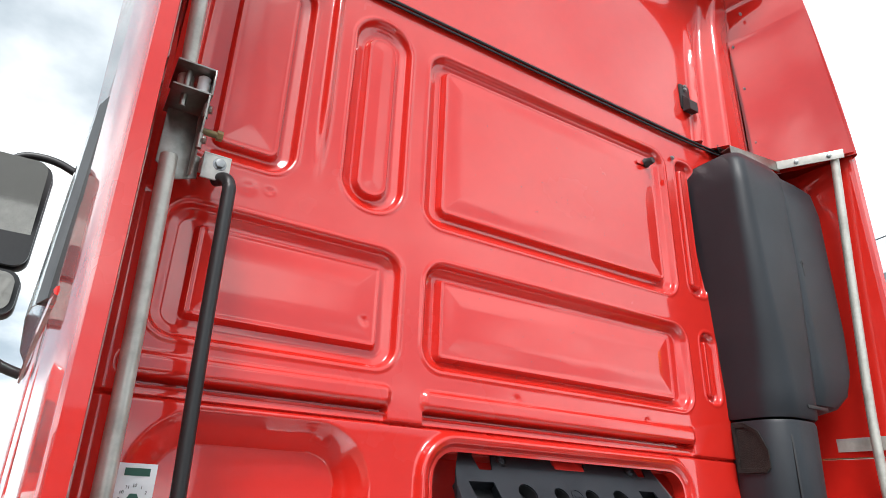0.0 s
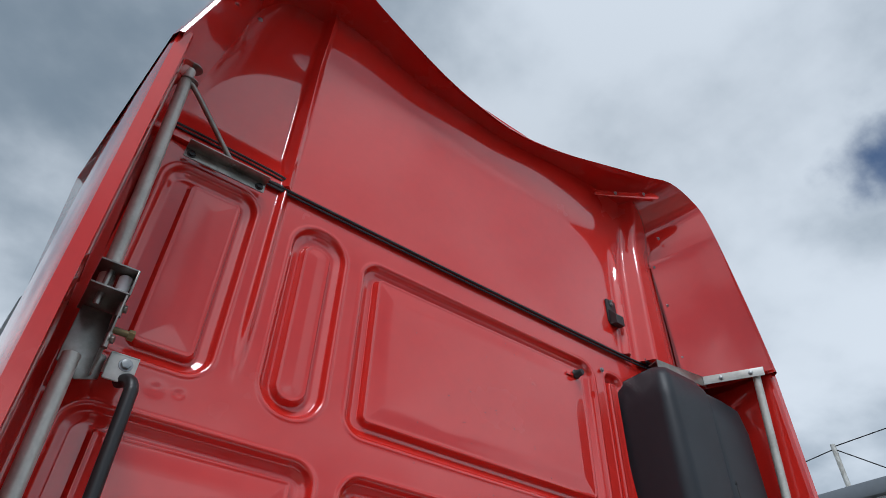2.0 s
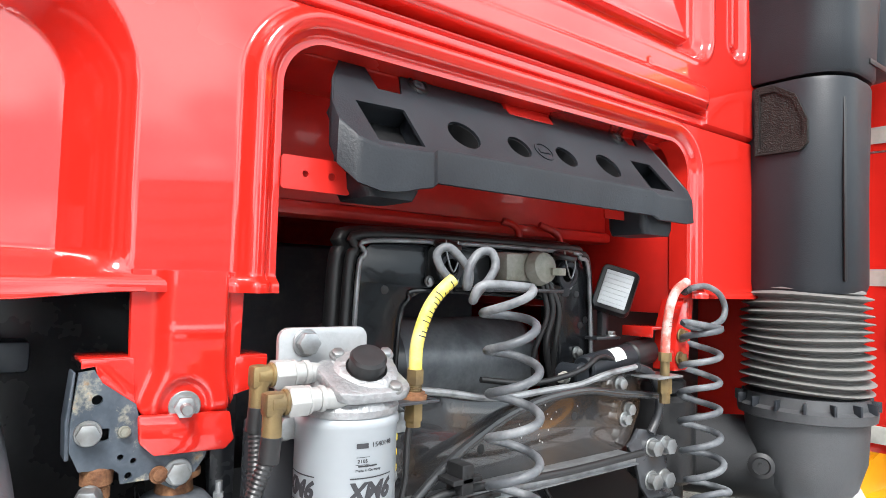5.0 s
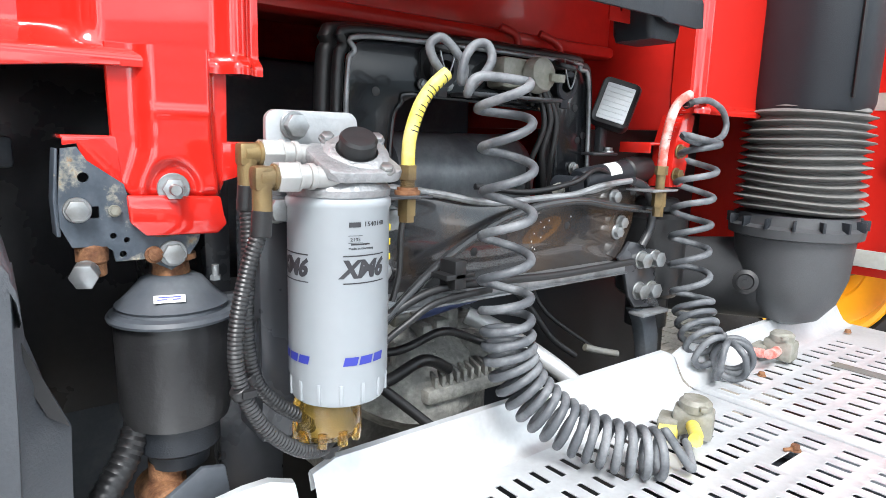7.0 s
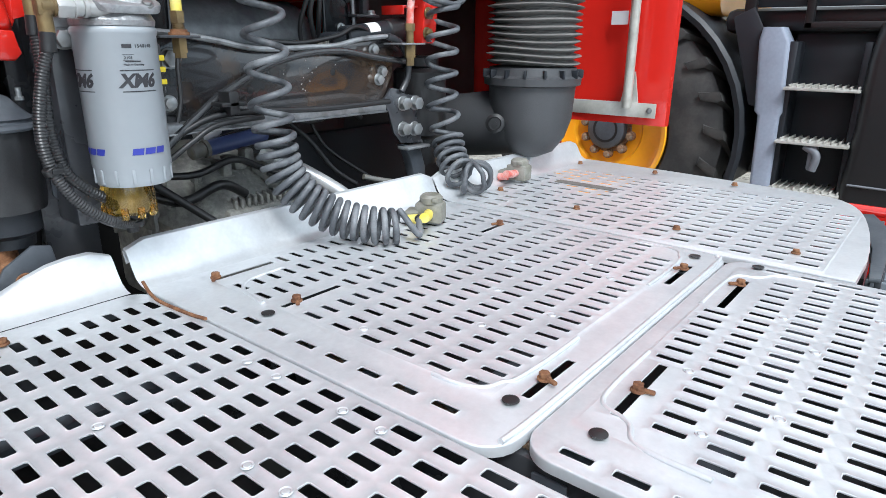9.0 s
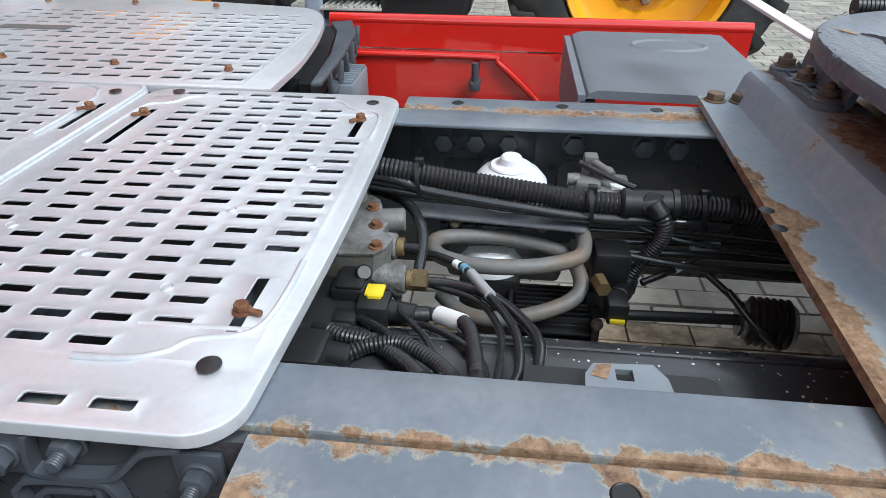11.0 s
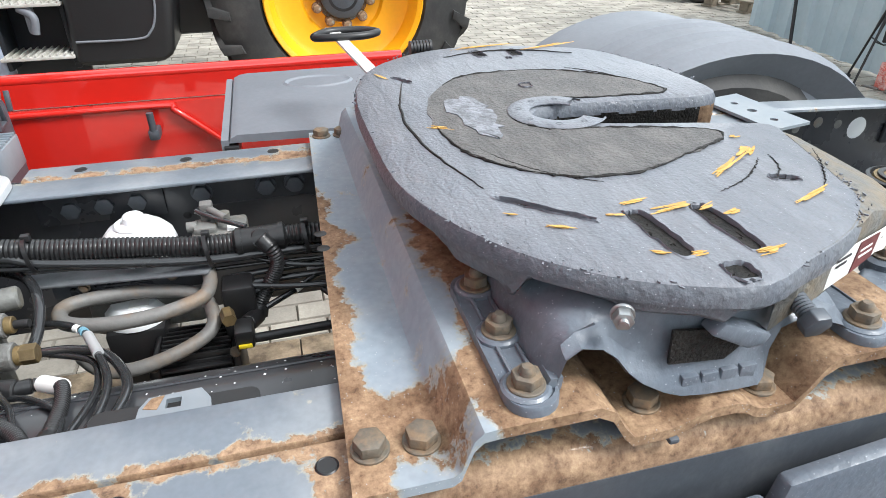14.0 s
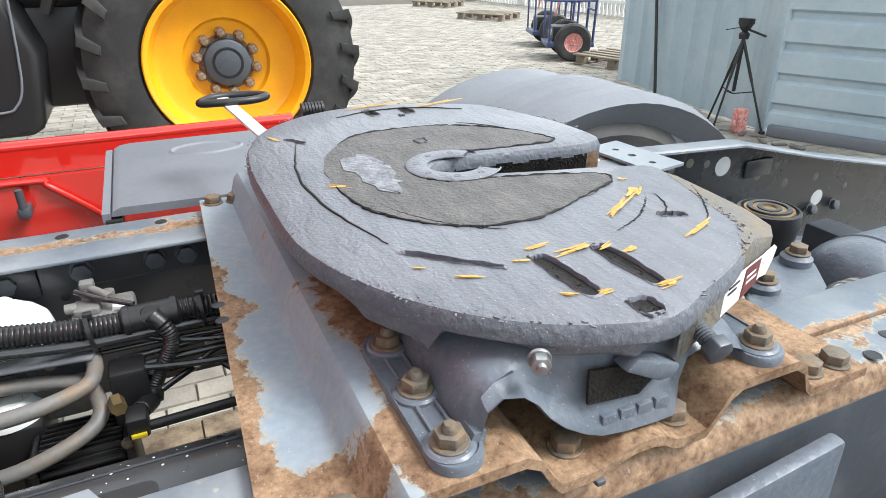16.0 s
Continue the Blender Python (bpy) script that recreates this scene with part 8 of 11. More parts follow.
for y, z, washer in ((-.998, .955, True), (-1.052, .968, False), (-1.148, .950, True), (-.913, .949, True), (-.80, .950, True)):
    if washer:
        part("square_washer", box(-.3575, -.3525, y - .019, y + .019, z - .022, z + .022, .0015), DARKSTEEL, near)
    put("bolt", rail_stud, aim((-.3575 if washer else -.353, y, z), (-1, 0, 0)), near)

# ---- mounting plate of the fifth wheel: corrugated, with cut-outs along its sides ----
def mount_height(y):
    """Height of the pressed plate along the truck."""
    prof = [(-1.625, 1.0), (-1.706, 1.0), (-1.713, 1.005), (-1.723, 1.035), (-1.731, 1.043), (-1.745, 1.044), (-1.83, 1.044), (-1.845, 1.035), (-1.858, 1.012), (-1.868, 1.0), (-1.90, 1.0), (-1.915, 1.003), (-1.93, 1.010), (-1.945, 1.014), (-1.965, 1.014), (-1.98, 1.010), (-1.99, 1.003), (-2.0, 1.0), (-2.03, 1.0), (-2.04, 1.012), (-2.055, 1.036), (-2.068, 1.044), (-2.14, 1.044), (-2.155, 1.034), (-2.165, 1.010), (-2.175, 1.0), (-2.26, 1.0)]
    return prof


def mount_plate():
    prof = mount_height(0)
    bm = bmesh.new()
    xs = [-.424, -.418] + [-.41 + .81 * k / 40 for k in range(41)] + [.408]
    xs = sorted(xs)
    def skew(x, y):
        return y - .033 * (x + .42) / .81 * float(sstep(-1.72, -1.66, y))
    top = [[bm.verts.new((x, skew(x, y), z)) for y, z in prof] for x in xs]
    bot = [[bm.verts.new((x, skew(x, y), z - .011)) for y, z in prof] for x in xs]
    for rows, flip in ((top, False), (bot, True)):
        for a, b in zip(rows, rows[1:]):
            for i in range(len(prof) - 1):
                f = (a[i], b[i], b[i + 1], a[i + 1])
                bm.faces.new(f if not flip else f[::-1])
    for r1, r2 in ((top[0], bot[0]), (top[-1], bot[-1])):
        for i in range(len(prof) - 1):
            bm.faces.new((r1[i], r1[i + 1], r2[i + 1], r2[i]))
    for k in (0, -1):
        for a, b, c, d in zip([r[k] for r in top], [r[k] for r in top][1:], [r[k] for r in bot][1:], [r[k] for r in bot]):
            bm.faces.new((a, b, c, d))
    bmesh.ops.recalc_face_normals(bm, faces=bm.faces)
    return bm


mplate = solo("mounting_plate", mount_plate(), RUSTPLATE, "rusty corrugated steel plate under the fifth wheel", "mounting plate")
rust_hex = finish(hexhead(.0125, .011, .017), "bolt", RUSTDULL)
for x, y in ((-.378, -1.646), (-.380, -1.690), (.385, -1.680), (.382, -1.718), (-.387, -1.895), (-.395, -2.012), (-.40, -2.195), (-.402, -2.235), (.33, -2.20), (.33, -2.24)):
    put("bolt", rust_hex, Matrix.Translation((x, y, 1.0)) @ Matrix.Rotation(x * 40 + y * 30, 4, "Z"), mplate)
for x, y in ((.010, -1.642), (-.030, -1.642)):
    put("hole", finish(revolve([(0, .0004), (.0075, .0004), (.0085, 0)], 16), "hole", BLACK), Matrix.Translation((x, y, 1.0)), mplate)
solo("strap", box(-.428, -.336, -1.912, -1.902, .984, .990, .002), DARKSTEEL, "steel strap round the rail flange", "strap")

# ---- fifth wheel ----
fw = thing("fifth_wheel", "greasy grey cast fifth wheel coupling with yellow chalk marks", "fifth wheel", (0, -1.96, 1.04))
ZT = 1.142
OUT = [(-.02, -1.712), (-.15, -1.715), (-.245, -1.742), (-.325, -1.788), (-.380, -1.845), (-.412, -1.905), (-.425, -1.965), (-.402, -2.024), (-.385, -2.067), (-.370, -2.097), (-.351, -2.125), (-.315, -2.160), (-.272, -2.176), (-.21, -2.196), (-.150, -2.214), (-.105, -2.22), (-.080, -2.16), (-.055, -2.06), (-.040, -2.005), (-.030, -1.962), (.0, -1.938), (.030, -1.962), (.036, -2.005), (.030, -2.08), (.022, -2.16), (.022, -2.215), (.045, -2.245), (.13, -2.246), (.22, -2.225), (.32, -2.185), (.375, -2.10), (.405, -2.0), (.405, -1.92), (.375, -1.84), (.31, -1.77), (.22, -1.73), (.11, -1.714)]


GOUGES = ((-.327, -1.922, .043, .0105, 4), (-.333, -1.988, .043, .0105, 2), (.338, -1.966, .025, .010, 5), (.330, -2.031, .025, .010, 3), (-.403, -1.951, .013, .012, 0), (-.258, -2.112, .015, .006, 65), (-.258, -1.841, .050, .0046, 47), (.298, -2.01, .006, .005, 0), (.21, -1.80, .022, .004, 30))


def slot_loop(spec, seed, s=1.0):
    """The ragged outline of a slot in the plate."""
    cx, cy, L, W, turn = spec
    rnd = random.Random(seed)
    out = []
    for k in range(30):
        a = 2 * math.pi * k / 30
        ca, sa = math.cos(a), math.sin(a)
        sq = (abs(ca) ** 5 + abs(sa) ** 5) ** (-1 / 5)
        p = Matrix.Rotation(radians(turn), 2) @ Vector((L * ca * sq * s + rnd.uniform(-.0016, .0016), W * sa * sq * s + rnd.uniform(-.0014, .0014)))
        out.append((cx + p.x, cy + p.y))
    return out


def gouge(spec, seed, z=None):
    """A slot packed with dark grease: torn rim, walls and an uneven sunk floor."""
    z = ZT if z is None else z
    rnd = random.Random(seed + 40)
    loop = slot_loop(spec, seed)
    c = Vector((spec[0], spec[1]))

    def at(s, h, w=0.0):
        return [Vector((*(c + (Vector(p) - c) * s), z + h + rnd.uniform(-w, w))) for p in loop]
    part("slot_rim", loft([at(1.10, .0002), at(1.04, .0016, .0010), at(1.0, .0004, .0008), at(.985, -.004)], cap=False), GREASERIM, tp)
    part("packed_grease", loft([at(.99, -.003), at(.94, -.010, .003), at(.80, -.008, .005), at(.62, -.009, .006), at(.45, -.007, .006), at(.30, -.009, .005), at(.15, -.008, .004)]), GREASESHADE, tp)


def top_plate():
    """The coupling plate: rounded, slightly dished rim, recessed pads, deep slots."""
    xs = spline([(x, y, 0) for x, y in OUT], 3, closed=True)
    loop = [(p.x, p.y) for p in xs]
    bm = bmesh.new()
    vs = [bm.verts.new((x, y, 0)) for x, y in loop]
    n = len(vs)
    cx = Vector((0, -1.96))
    rings_ = [vs]

    def inset(prev, d, z):
        out = []
        for k in range(n):
            a, b = prev[k - 1].co, prev[(k + 1) % n].co
            t = Vector((b.x - a.x, b.y - a.y)).normalized()
            p = prev[k].co
            out.append(bm.verts.new((p.x - t.y * d, p.y + t.x * d, z)))
        for k in range(n):
            bm.faces.new((prev[k], prev[(k + 1) % n], out[(k + 1) % n], out[k]))
        return out
    area = sum(loop[k - 1][0] * loop[k][1] - loop[k][0] * loop[k - 1][1] for k in range(n))
    s = 1 if area > 0 else -1
    for v in vs:
        v.co.z = ZT - .021
    r1 = inset(vs, s * -.000, ZT - .010)
    r2 = inset(r1, s * .004, ZT - .003)
    r3 = inset(r2, s * .008, ZT)
    fe = [bm.edges.get((r3[k], r3[(k + 1) % n])) for k in range(n)]
    for g, spec in enumerate(GOUGES):
        hv = [bm.verts.new((x, y, ZT)) for x, y in slot_loop(spec, g + 1)]
        fe += [bm.edges.new((a, b)) for a, b in zip(hv, hv[1:] + hv[:1])]
    bmesh.ops.triangle_fill(bm, use_beauty=True, edges=fe)
    bmesh.ops.recalc_face_normals(bm, faces=bm.faces)
    return bm


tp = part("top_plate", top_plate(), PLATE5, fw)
# faces below the flat top take the darker skirt colour
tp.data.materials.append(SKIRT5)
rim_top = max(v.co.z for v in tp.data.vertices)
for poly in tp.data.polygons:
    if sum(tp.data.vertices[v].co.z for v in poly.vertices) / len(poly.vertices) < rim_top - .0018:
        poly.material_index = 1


def ragged(outline, amp, seed, n=4):
    """An outline with an uneven edge."""
    random.seed(seed)
    pts = spline([(x, y, 0) for x, y in outline], n, closed=True)
    return [(p.x + random.uniform(-amp, amp), p.y + random.uniform(-amp, amp)) for p in pts]


def pad(outline, z, amp, seed, mater, name, h=.0012):
    return part(name, prism(ragged(outline, amp, seed), h, Matrix.Translation((0, 0, z)), 0.0), mater, tp)


PAD = [(.165, -1.855), (.205, -1.90), (.215, -1.98), (.20, -2.05), (.15, -2.12), (.085, -2.16), (.045, -2.155), (.05, -2.05), (.058, -1.99), (.035, -1.925), (-.01, -1.905), (-.055, -1.93), (-.065, -1.98), (-.085, -2.06), (-.115, -2.13), (-.145, -2.115), (-.175, -2.05), (-.205, -1.97), (-.195, -1.895), (-.15, -1.84), (-.08, -1.805), (.02, -1.80), (.10, -1.815)]
pad(PAD, ZT - .0002, .0035, 3, GREASE, "grease_pad")
pad([(.07, -1.835), (.095, -1.865), (.055, -1.885), (.0, -1.88), (-.055, -1.876), (-.075, -1.86), (-.045, -1.845), (.0, -1.832)], ZT + .0009, .007, 5, SCRAPE, "scraped_patch")
ringm = revolve([(.036, 0), (.064, 0), (.066, .0015), (.064, .003), (.038, .003), (.036, .0015)], 40, True)
for f in [f for f in ringm.faces if f.calc_center_median().y < -.03 and abs(f.calc_center_median().x) < .034]:
    ringm.faces.remove(f)
part("wear_ring", moved(ringm, Matrix.Translation((0, -1.968, ZT + .0005))), PLATE5, tp, "worn steel locking ring")
for a in (20, 65, 115, 160, 200, -20):
    put("screw", finish(revolve([(0, .0004), (.0025, .0004), (.003, .0008), (.0045, .0008), (.005, 0)], 14), "screw", DARKSTEEL), Matrix.Translation((.051 * math.cos(radians(a)), -1.968 + .051 * math.sin(radians(a)), ZT + .003)), tp)


for n, spec in enumerate(GOUGES):
    gouge(spec, n + 1)
gouge((.129, -1.974, .011, .009, 0), 7, ZT + .0016)


def groove(pts, w, seed):
    random.seed(seed)
    path = spline([(x, y, ZT + .0006) for x, y in pts], 8)
    part("wear_groove", sweep([p + Vector((random.uniform(-.0012, .0012), random.uniform(-.0012, .0012), 0)) for p in path], lambda f, s: w * (.4 + math.sin(math.pi * min(max(f, .02), .98))) * .6, 6), GREASESHADE, tp)


groove([(.20, -1.80), (.10, -1.775), (.0, -1.765), (-.10, -1.775), (-.20, -1.80)], .0022, 21)
groove([(.33, -1.90), (.352, -1.98), (.34, -2.06), (.30, -2.13)], .0022, 22)
groove([(-.20, -2.14), (-.235, -2.125), (-.262, -2.10)], .0010, 23)

random.seed(61)
edge_path = [p + Vector((random.uniform(-.002, .002), random.uniform(-.002, .002), ZT + .0008)) for p in spline([(x, y, 0) for x, y in PAD], 10, closed=True)]
for k in range(0, len(edge_path) - 24, 23):
    part("grease_ridge", sweep(edge_path[k:k + 24], lambda f, s: .0007 + .0020 * abs(math.sin(s * 90 + k)) * math.sin(math.pi * min(max(f, .03), .97)), 6), GREASESHADE, tp)
for r0, a0, a1, w in ((.262, 192, 222, .0009), (.335, 214, 236, .0009), (.232, 300, 330, .0009), (.22, 110, 160, .0012)):
    arc = [(r0 * math.cos(radians(a)) * 1.05, -1.985 + r0 * math.sin(radians(a)) * .78) for a in np.linspace(a0, a1, 7)]
    groove(arc, w, int(r0 * 1000))

# smeared paint ridges and flakes on the rim
random.seed(31)
flakes = []
rimp = spline([(x, y, 0) for x, y in OUT], 12, closed=True)
dense = 1.0
for p in rimp:
    dense = min(2.2, max(.1, dense + random.uniform(-.4, .4)))
    for _ in range(int(dense + random.random() * .8)):
        if p.y < -1.93 and -.16 < p.x < .10:
            continue
        q = p.lerp(Vector((0, -1.96, 0)), abs(random.gauss(.014, .010)))
        s = random.uniform(.3, 1.0) ** 2
        flakes.append(moved(prism([(-1, -.3), (-.2, -1), (.9, -.4), (1, .5), (0, 1), (-.8, .6)], 1), Matrix.Translation((q.x + random.uniform(-.006, .006), q.y + random.uniform(-.006, .006), ZT - .0024)) @ Matrix.Rotation(random.uniform(0, 6), 4, "Z") @ Matrix.Diagonal((.0030 * s, .0012 * s, random.uniform(.0010, .0020), 1))))
tagged(part("flaking_paint", merge(*flakes), PLATE5, tp, "", 0), kind="stuff")
random.seed(41)
for cx, cy, L, W, turn, n in ((-.266, -1.930, .012, .004, 95, 3), (-.288, -1.958, .022, .006, 100, 4), (-.290, -1.899, .008, .003, 75, 2), (-.297, -1.992, .010, .003, 110, 2), (-.311, -2.009, .010, .004, 110, 3), (-.370, -1.932, .008, .003, 90, 3), (-.362, -1.903, .006, .003, 70, 3), (-.382, -1.996, .014, .004, 100, 4), (-.296, -1.841, .012, .003, 60, 3), (-.263, -1.806, .005, .002, 60, 3), (-.300, -2.112, .022, .003, 110, 4), (-.215, -2.075, .035, .004, 125, 4), (-.184, -2.123, .014, .006, 130, 4), (-.140, -2.138, .006, .003, 100, 2), (-.02, -1.806, .014, .003, 60, 2), (.385, -1.985, .05, .004, 98, 4), (.36, -2.11, .05, .004, 108, 4), (.24, -1.77, .02, .003, 20, 2)):
    marks = []
    for kk in range(n + 2):
        l, w = L * random.uniform(.4, 1.25), W * random.uniform(.16, .5)
        o = Matrix.Translation((cx, cy, ZT + .0007 + .0003 * kk)) @ Matrix.Rotation(radians(turn + random.uniform(-5, 5)), 4, "Z") @ Matrix.Translation((random.uniform(-.5, .5) * L, random.uniform(-1, 1) * W, 0))
        marks.append(prism([(l * q + random.uniform(-.0012, .0012), w * g * random.uniform(.7, 1.3)) for q, g in ((-1, -.8), (-.6, -1), (-.2, -.9), (.3, -1.1), (.7, -.8), (1, -.5), (.95, .3), (.6, 1), (.2, .8), (-.3, 1.1), (-.7, .8), (-1.05, .4))], .0004, o))
    for bm in marks:
        part("chalk_mark", bm, YMARK, tp, "yellow chalk mark")
JAW = spline([(x, y, 0) for x, y in OUT[16:28]], 5)


def jaw_wall(pts, material):
    bm = bmesh.new()
    rows = [[bm.verts.new((p.x, p.y, z)) for z in (ZT - .018, ZT - .075)] for p in pts]
    for a, b in zip(rows, rows[1:]):
        bm.faces.new((a[0], a[1], b[1], b[0]))
    bmesh.ops.solidify(bm, geom=bm.faces[:], thickness=.004)
    return part("jaw_wall", bm, material, tp)


# black sheets line most of the jaw and close the throat below
jaw_wall(JAW[:45], GREASESHADE)
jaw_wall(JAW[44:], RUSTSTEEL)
part("throat", prism([(-.10, -1.92), (.10, -1.92), (.10, -2.24), (-.14, -2.23)], .004, Matrix.Translation((0, 0, ZT - .078))), GREASESHADE, tp)

# the rear end slopes down beyond the flat of the plate
RAMPS = ((-.108, -2.205, -.108, -2.236), (-.150, -2.209, -.150, -2.250), (-.21, -2.190, -.20, -2.249), (-.272, -2.170, -.25, -2.243), (-.312, -2.154, -.296, -2.228), (-.347, -2.121, -.318, -2.205), (-.366, -2.093, -.332, -2.172), (-.381, -2.063, -.347, -2.136), (-.396, -2.022, -.370, -2.080), (-.412, -1.985, -.396, -2.022))
part("rear_ramp", loft([[Vector(p) for p in ((xi, yi, ZT - .002), (xi + (xo - xi) * .35, yi + (yo - yi) * .35, ZT - .005), (xo, yo, ZT - .020), (xo, yo, ZT - .062), (xi, yi, ZT - .062))] for xi, yi, xo, yo in RAMPS]), RAMP, tp, "scuffed brown-grey sloping rear end")

# skirt under the plate, bearing housings and pedestals
def skirt(sgn):
    """A wall that follows the plate's outline, with an arch over each foot."""
    prof = [(-2.20, .040), (-2.05, .036), (-1.96, .030), (-1.942, .030), (-1.937, .041), (-1.915, .034), (-1.86, .035), (-1.853, .029), (-1.833, .026), (-1.815, .023), (-1.801, .0235), (-1.794, .032), (-1.789, .050), (-1.783, .052), (-1.779, .042), (-1.75, .042), (-1.745, .034), (-1.735, .027), (-1.70, .030)]
    loop = [p for p in spline([(x, y, 0) for x, y in OUT], 14, closed=True) if sgn * p.x > .10 and p.y > -2.20]
    loop.sort(key=lambda p: -p.y)
    bm = bmesh.new()
    rows = []
    for p in loop:
        d = float(np.interp(p.y, *zip(*prof)))
        q = p.lerp(Vector((0, -1.96, 0)), .012)
        r = p.lerp(Vector((0, -1.96, 0)), .085)
        rows.append([bm.verts.new((q.x, q.y, ZT - .02)), bm.verts.new((q.x, q.y, ZT - d + .004)), bm.verts.new((*q.lerp(r, .12).xy, ZT - d)), bm.verts.new((r.x, r.y, ZT - d)), bm.verts.new((r.x, r.y, ZT - .02))])
    for a, b in zip(rows, rows[1:]):
        for i in range(5):
            j = (i + 1) % 5
            bm.faces.new((a[i], a[j], b[j], b[i]))
    bm.faces.new(rows[0])
    bm.faces.new(rows[-1])
    bmesh.ops.recalc_face_normals(bm, faces=bm.faces)
    return bm


SADDLE = (  # along the truck: lower edge, upper edge, outward lean of lip and waist
    (-1.793, 1.046, 1.066, .392, .386), (-1.800, 1.052, 1.080, .400, .388), (-1.806, 1.078, 1.092, .402, .388), (-1.819, 1.087, 1.101, .402, .386), (-1.838, 1.082, 1.108, .402, .384),
    (-1.852, 1.070, 1.111, .402, .382), (-1.865, 1.052, 1.112, .403, .383), (-1.881, 1.037, 1.113, .405, .386), (-1.900, 1.026, 1.114, .408, .390), (-1.916, 1.021, 1.115, .411, .393),
    (-1.940, 1.018, 1.118, .412, .395), (-1.975, 1.016, 1.118, .412, .396), (-1.996, 1.015, 1.116, .411, .397), (-2.004, 1.018, 1.112, .406, .394), (-2.008, 1.045, 1.108, .400, .388),
    (-2.016, 1.066, 1.104, .398, .384), (-2.035, 1.072, 1.100, .398, .382), (-2.060, 1.066, 1.092, .398, .382), (-2.085, 1.056, 1.080, .400, .386), (-2.095, 1.046, 1.068, .400, .388))


def saddle(sgn):
    """The cast bearing bracket: an arched arm with a waisted face, a flared lower lip and a rounded shoulder."""
    rings = []
    for y, zb, zt, lip, waist in SADDLE:
        h = zt - zb
        sec = ((.215, zb), (lip - .006, zb), (lip, zb + .003), (lip - .002, zb + .12 * h), (waist + .004, zb + .32 * h), (waist, zb + .6 * h), (waist - .003, zt - .010), (waist - .012, zt - .003), (waist - .03, zt), (.215, zt))
        rings.append([Vector((sgn * x, y, z)) for x, z in sec])
    return loft(rings)


SIDE = Matrix.Rotation(radians(90), 4, "Z") @ Matrix.Rotation(radians(90), 4, "X")
foot_bolt = finish(merge(hexhead(.0115, .010, .0165), moved(revolve([(0, .020), (.0045, .020), (.0068, .017), (.0072, .012), (.0072, 0)], 16), Matrix.Identity(4))), "bolt", RUSTDULL)
for sgn in (-1, 1):
    part("skirt", skirt(sgn), SKIRT5, fw)
    ped = part("pedestal", merge(saddle(sgn), *(loft([[Vector((sgn * (.318 + x * k), y0 + y * k, z)) for x, y in rounded(-.103, .103, -.0235, .0235, .023, 5)] for k, z in ((1.0, 1.043), (1.0, 1.051), (.985, 1.0535), (.93, 1.0535), (.92, 1.0515), (.90, 1.0515))]) for y0 in (-1.779, -2.112)), *(loft([[Vector((sgn * x, y, z)) for x, y in ((.225, ya), (.40, ya), (.40, yb), (.225, yb))] for z, ya, yb in ((1.045, -1.790, -1.803), (1.052, -1.790, -1.805), (1.062, -1.795, -1.806))]) for _ in (0,))), DARKGREY5, fw)
    for bx, by in ((.243, -1.780), (.320, -1.778), (.394, -1.776), (.394, -2.112), (.32, -2.112)):
        part("foot_boss", moved(revolve([(0, .004), (.019, .004), (.0215, .002), (.022, -.004)], 24), Matrix.Translation((sgn * bx, by, 1.0525))), DARKGREY5, ped)
    for xa, xb in ((.262, .300), (.340, .374)):
        for dy in (-.009, .009):
            part("foot_rib", tube([(sgn * xa, -1.779 + dy, 1.0535), (sgn * xb, -1.779 + dy, 1.0535)], .0020, 2, 6), DARKGREY5, ped)
    fx = sgn * .4005
    # flat black piece painted as the dark of the bearing opening
    part("bearing_window", prism([(-1.902, 1.056), (-1.958, 1.050), (-1.976, 1.066), (-1.97, 1.082), (-1.90, 1.092)], .003, Matrix.Translation((fx - .0025 if sgn < 0 else fx, 0, 0)) @ SIDE), GREASESHADE, ped)
    part("lock_tongue", prism([(-1.928, 1.090), (-1.968, 1.068), (-1.985, 1.069), (-1.990, 1.080), (-1.94, 1.100)], .020, Matrix.Translation((fx - .015 if sgn < 0 else fx, 0, 0)) @ SIDE, .003), DARKGREY5, ped)
    for k in range(4):
        part("emblem", box(min(fx, fx + sgn * .0085), max(fx, fx + sgn * .0085), -1.932 - k * .0195, -1.916 - k * .0195, 1.021, 1.042, .0012), DARKGREY5, ped)
    for x, y in ((.243, -1.780), (.320, -1.778), (.394, -1.776), (.394, -2.112), (.32, -2.112)):
        put("bolt", foot_bolt, Matrix.Translation((sgn * x, y, 1.0560)) @ Matrix.Rotation(x * 50 + y * 7, 4, "Z"), ped)
    put("bolt", finish(hexhead(.0075, .009, .010, .017), "bolt", ZINC), aim((sgn * .398, -1.852, 1.116), (sgn, .45, 0)), ped)
part("crossbar", box(-.36, .36, -2.0, -1.92, 1.06, 1.10, .01), DARKGREY5, fw)
AD = aim((-.375, -2.030, 1.098), (-.045, .002, -.013))
part("adjuster", moved(revolve([(0, 0)] + [(.0078 + .0012 * (k % 2), .0016 * k) for k in range(24)] + [(0, .038)], 20), AD), DARKSTEEL, fw, "threaded adjuster bolt")
part("adjuster_head", moved(prism([(.0140 * math.cos(radians(60 * k)), .0140 * math.sin(radians(60 * k))) for k in range(6)], .013, bev=.0015), AD @ Matrix.Translation((0, 0, .037))), DARKSTEEL, fw)
TP = Matrix.Translation((-.3475, -2.142, 1.100)) @ Matrix.Rotation(math.atan2(-.138, .053), 4, "Z")
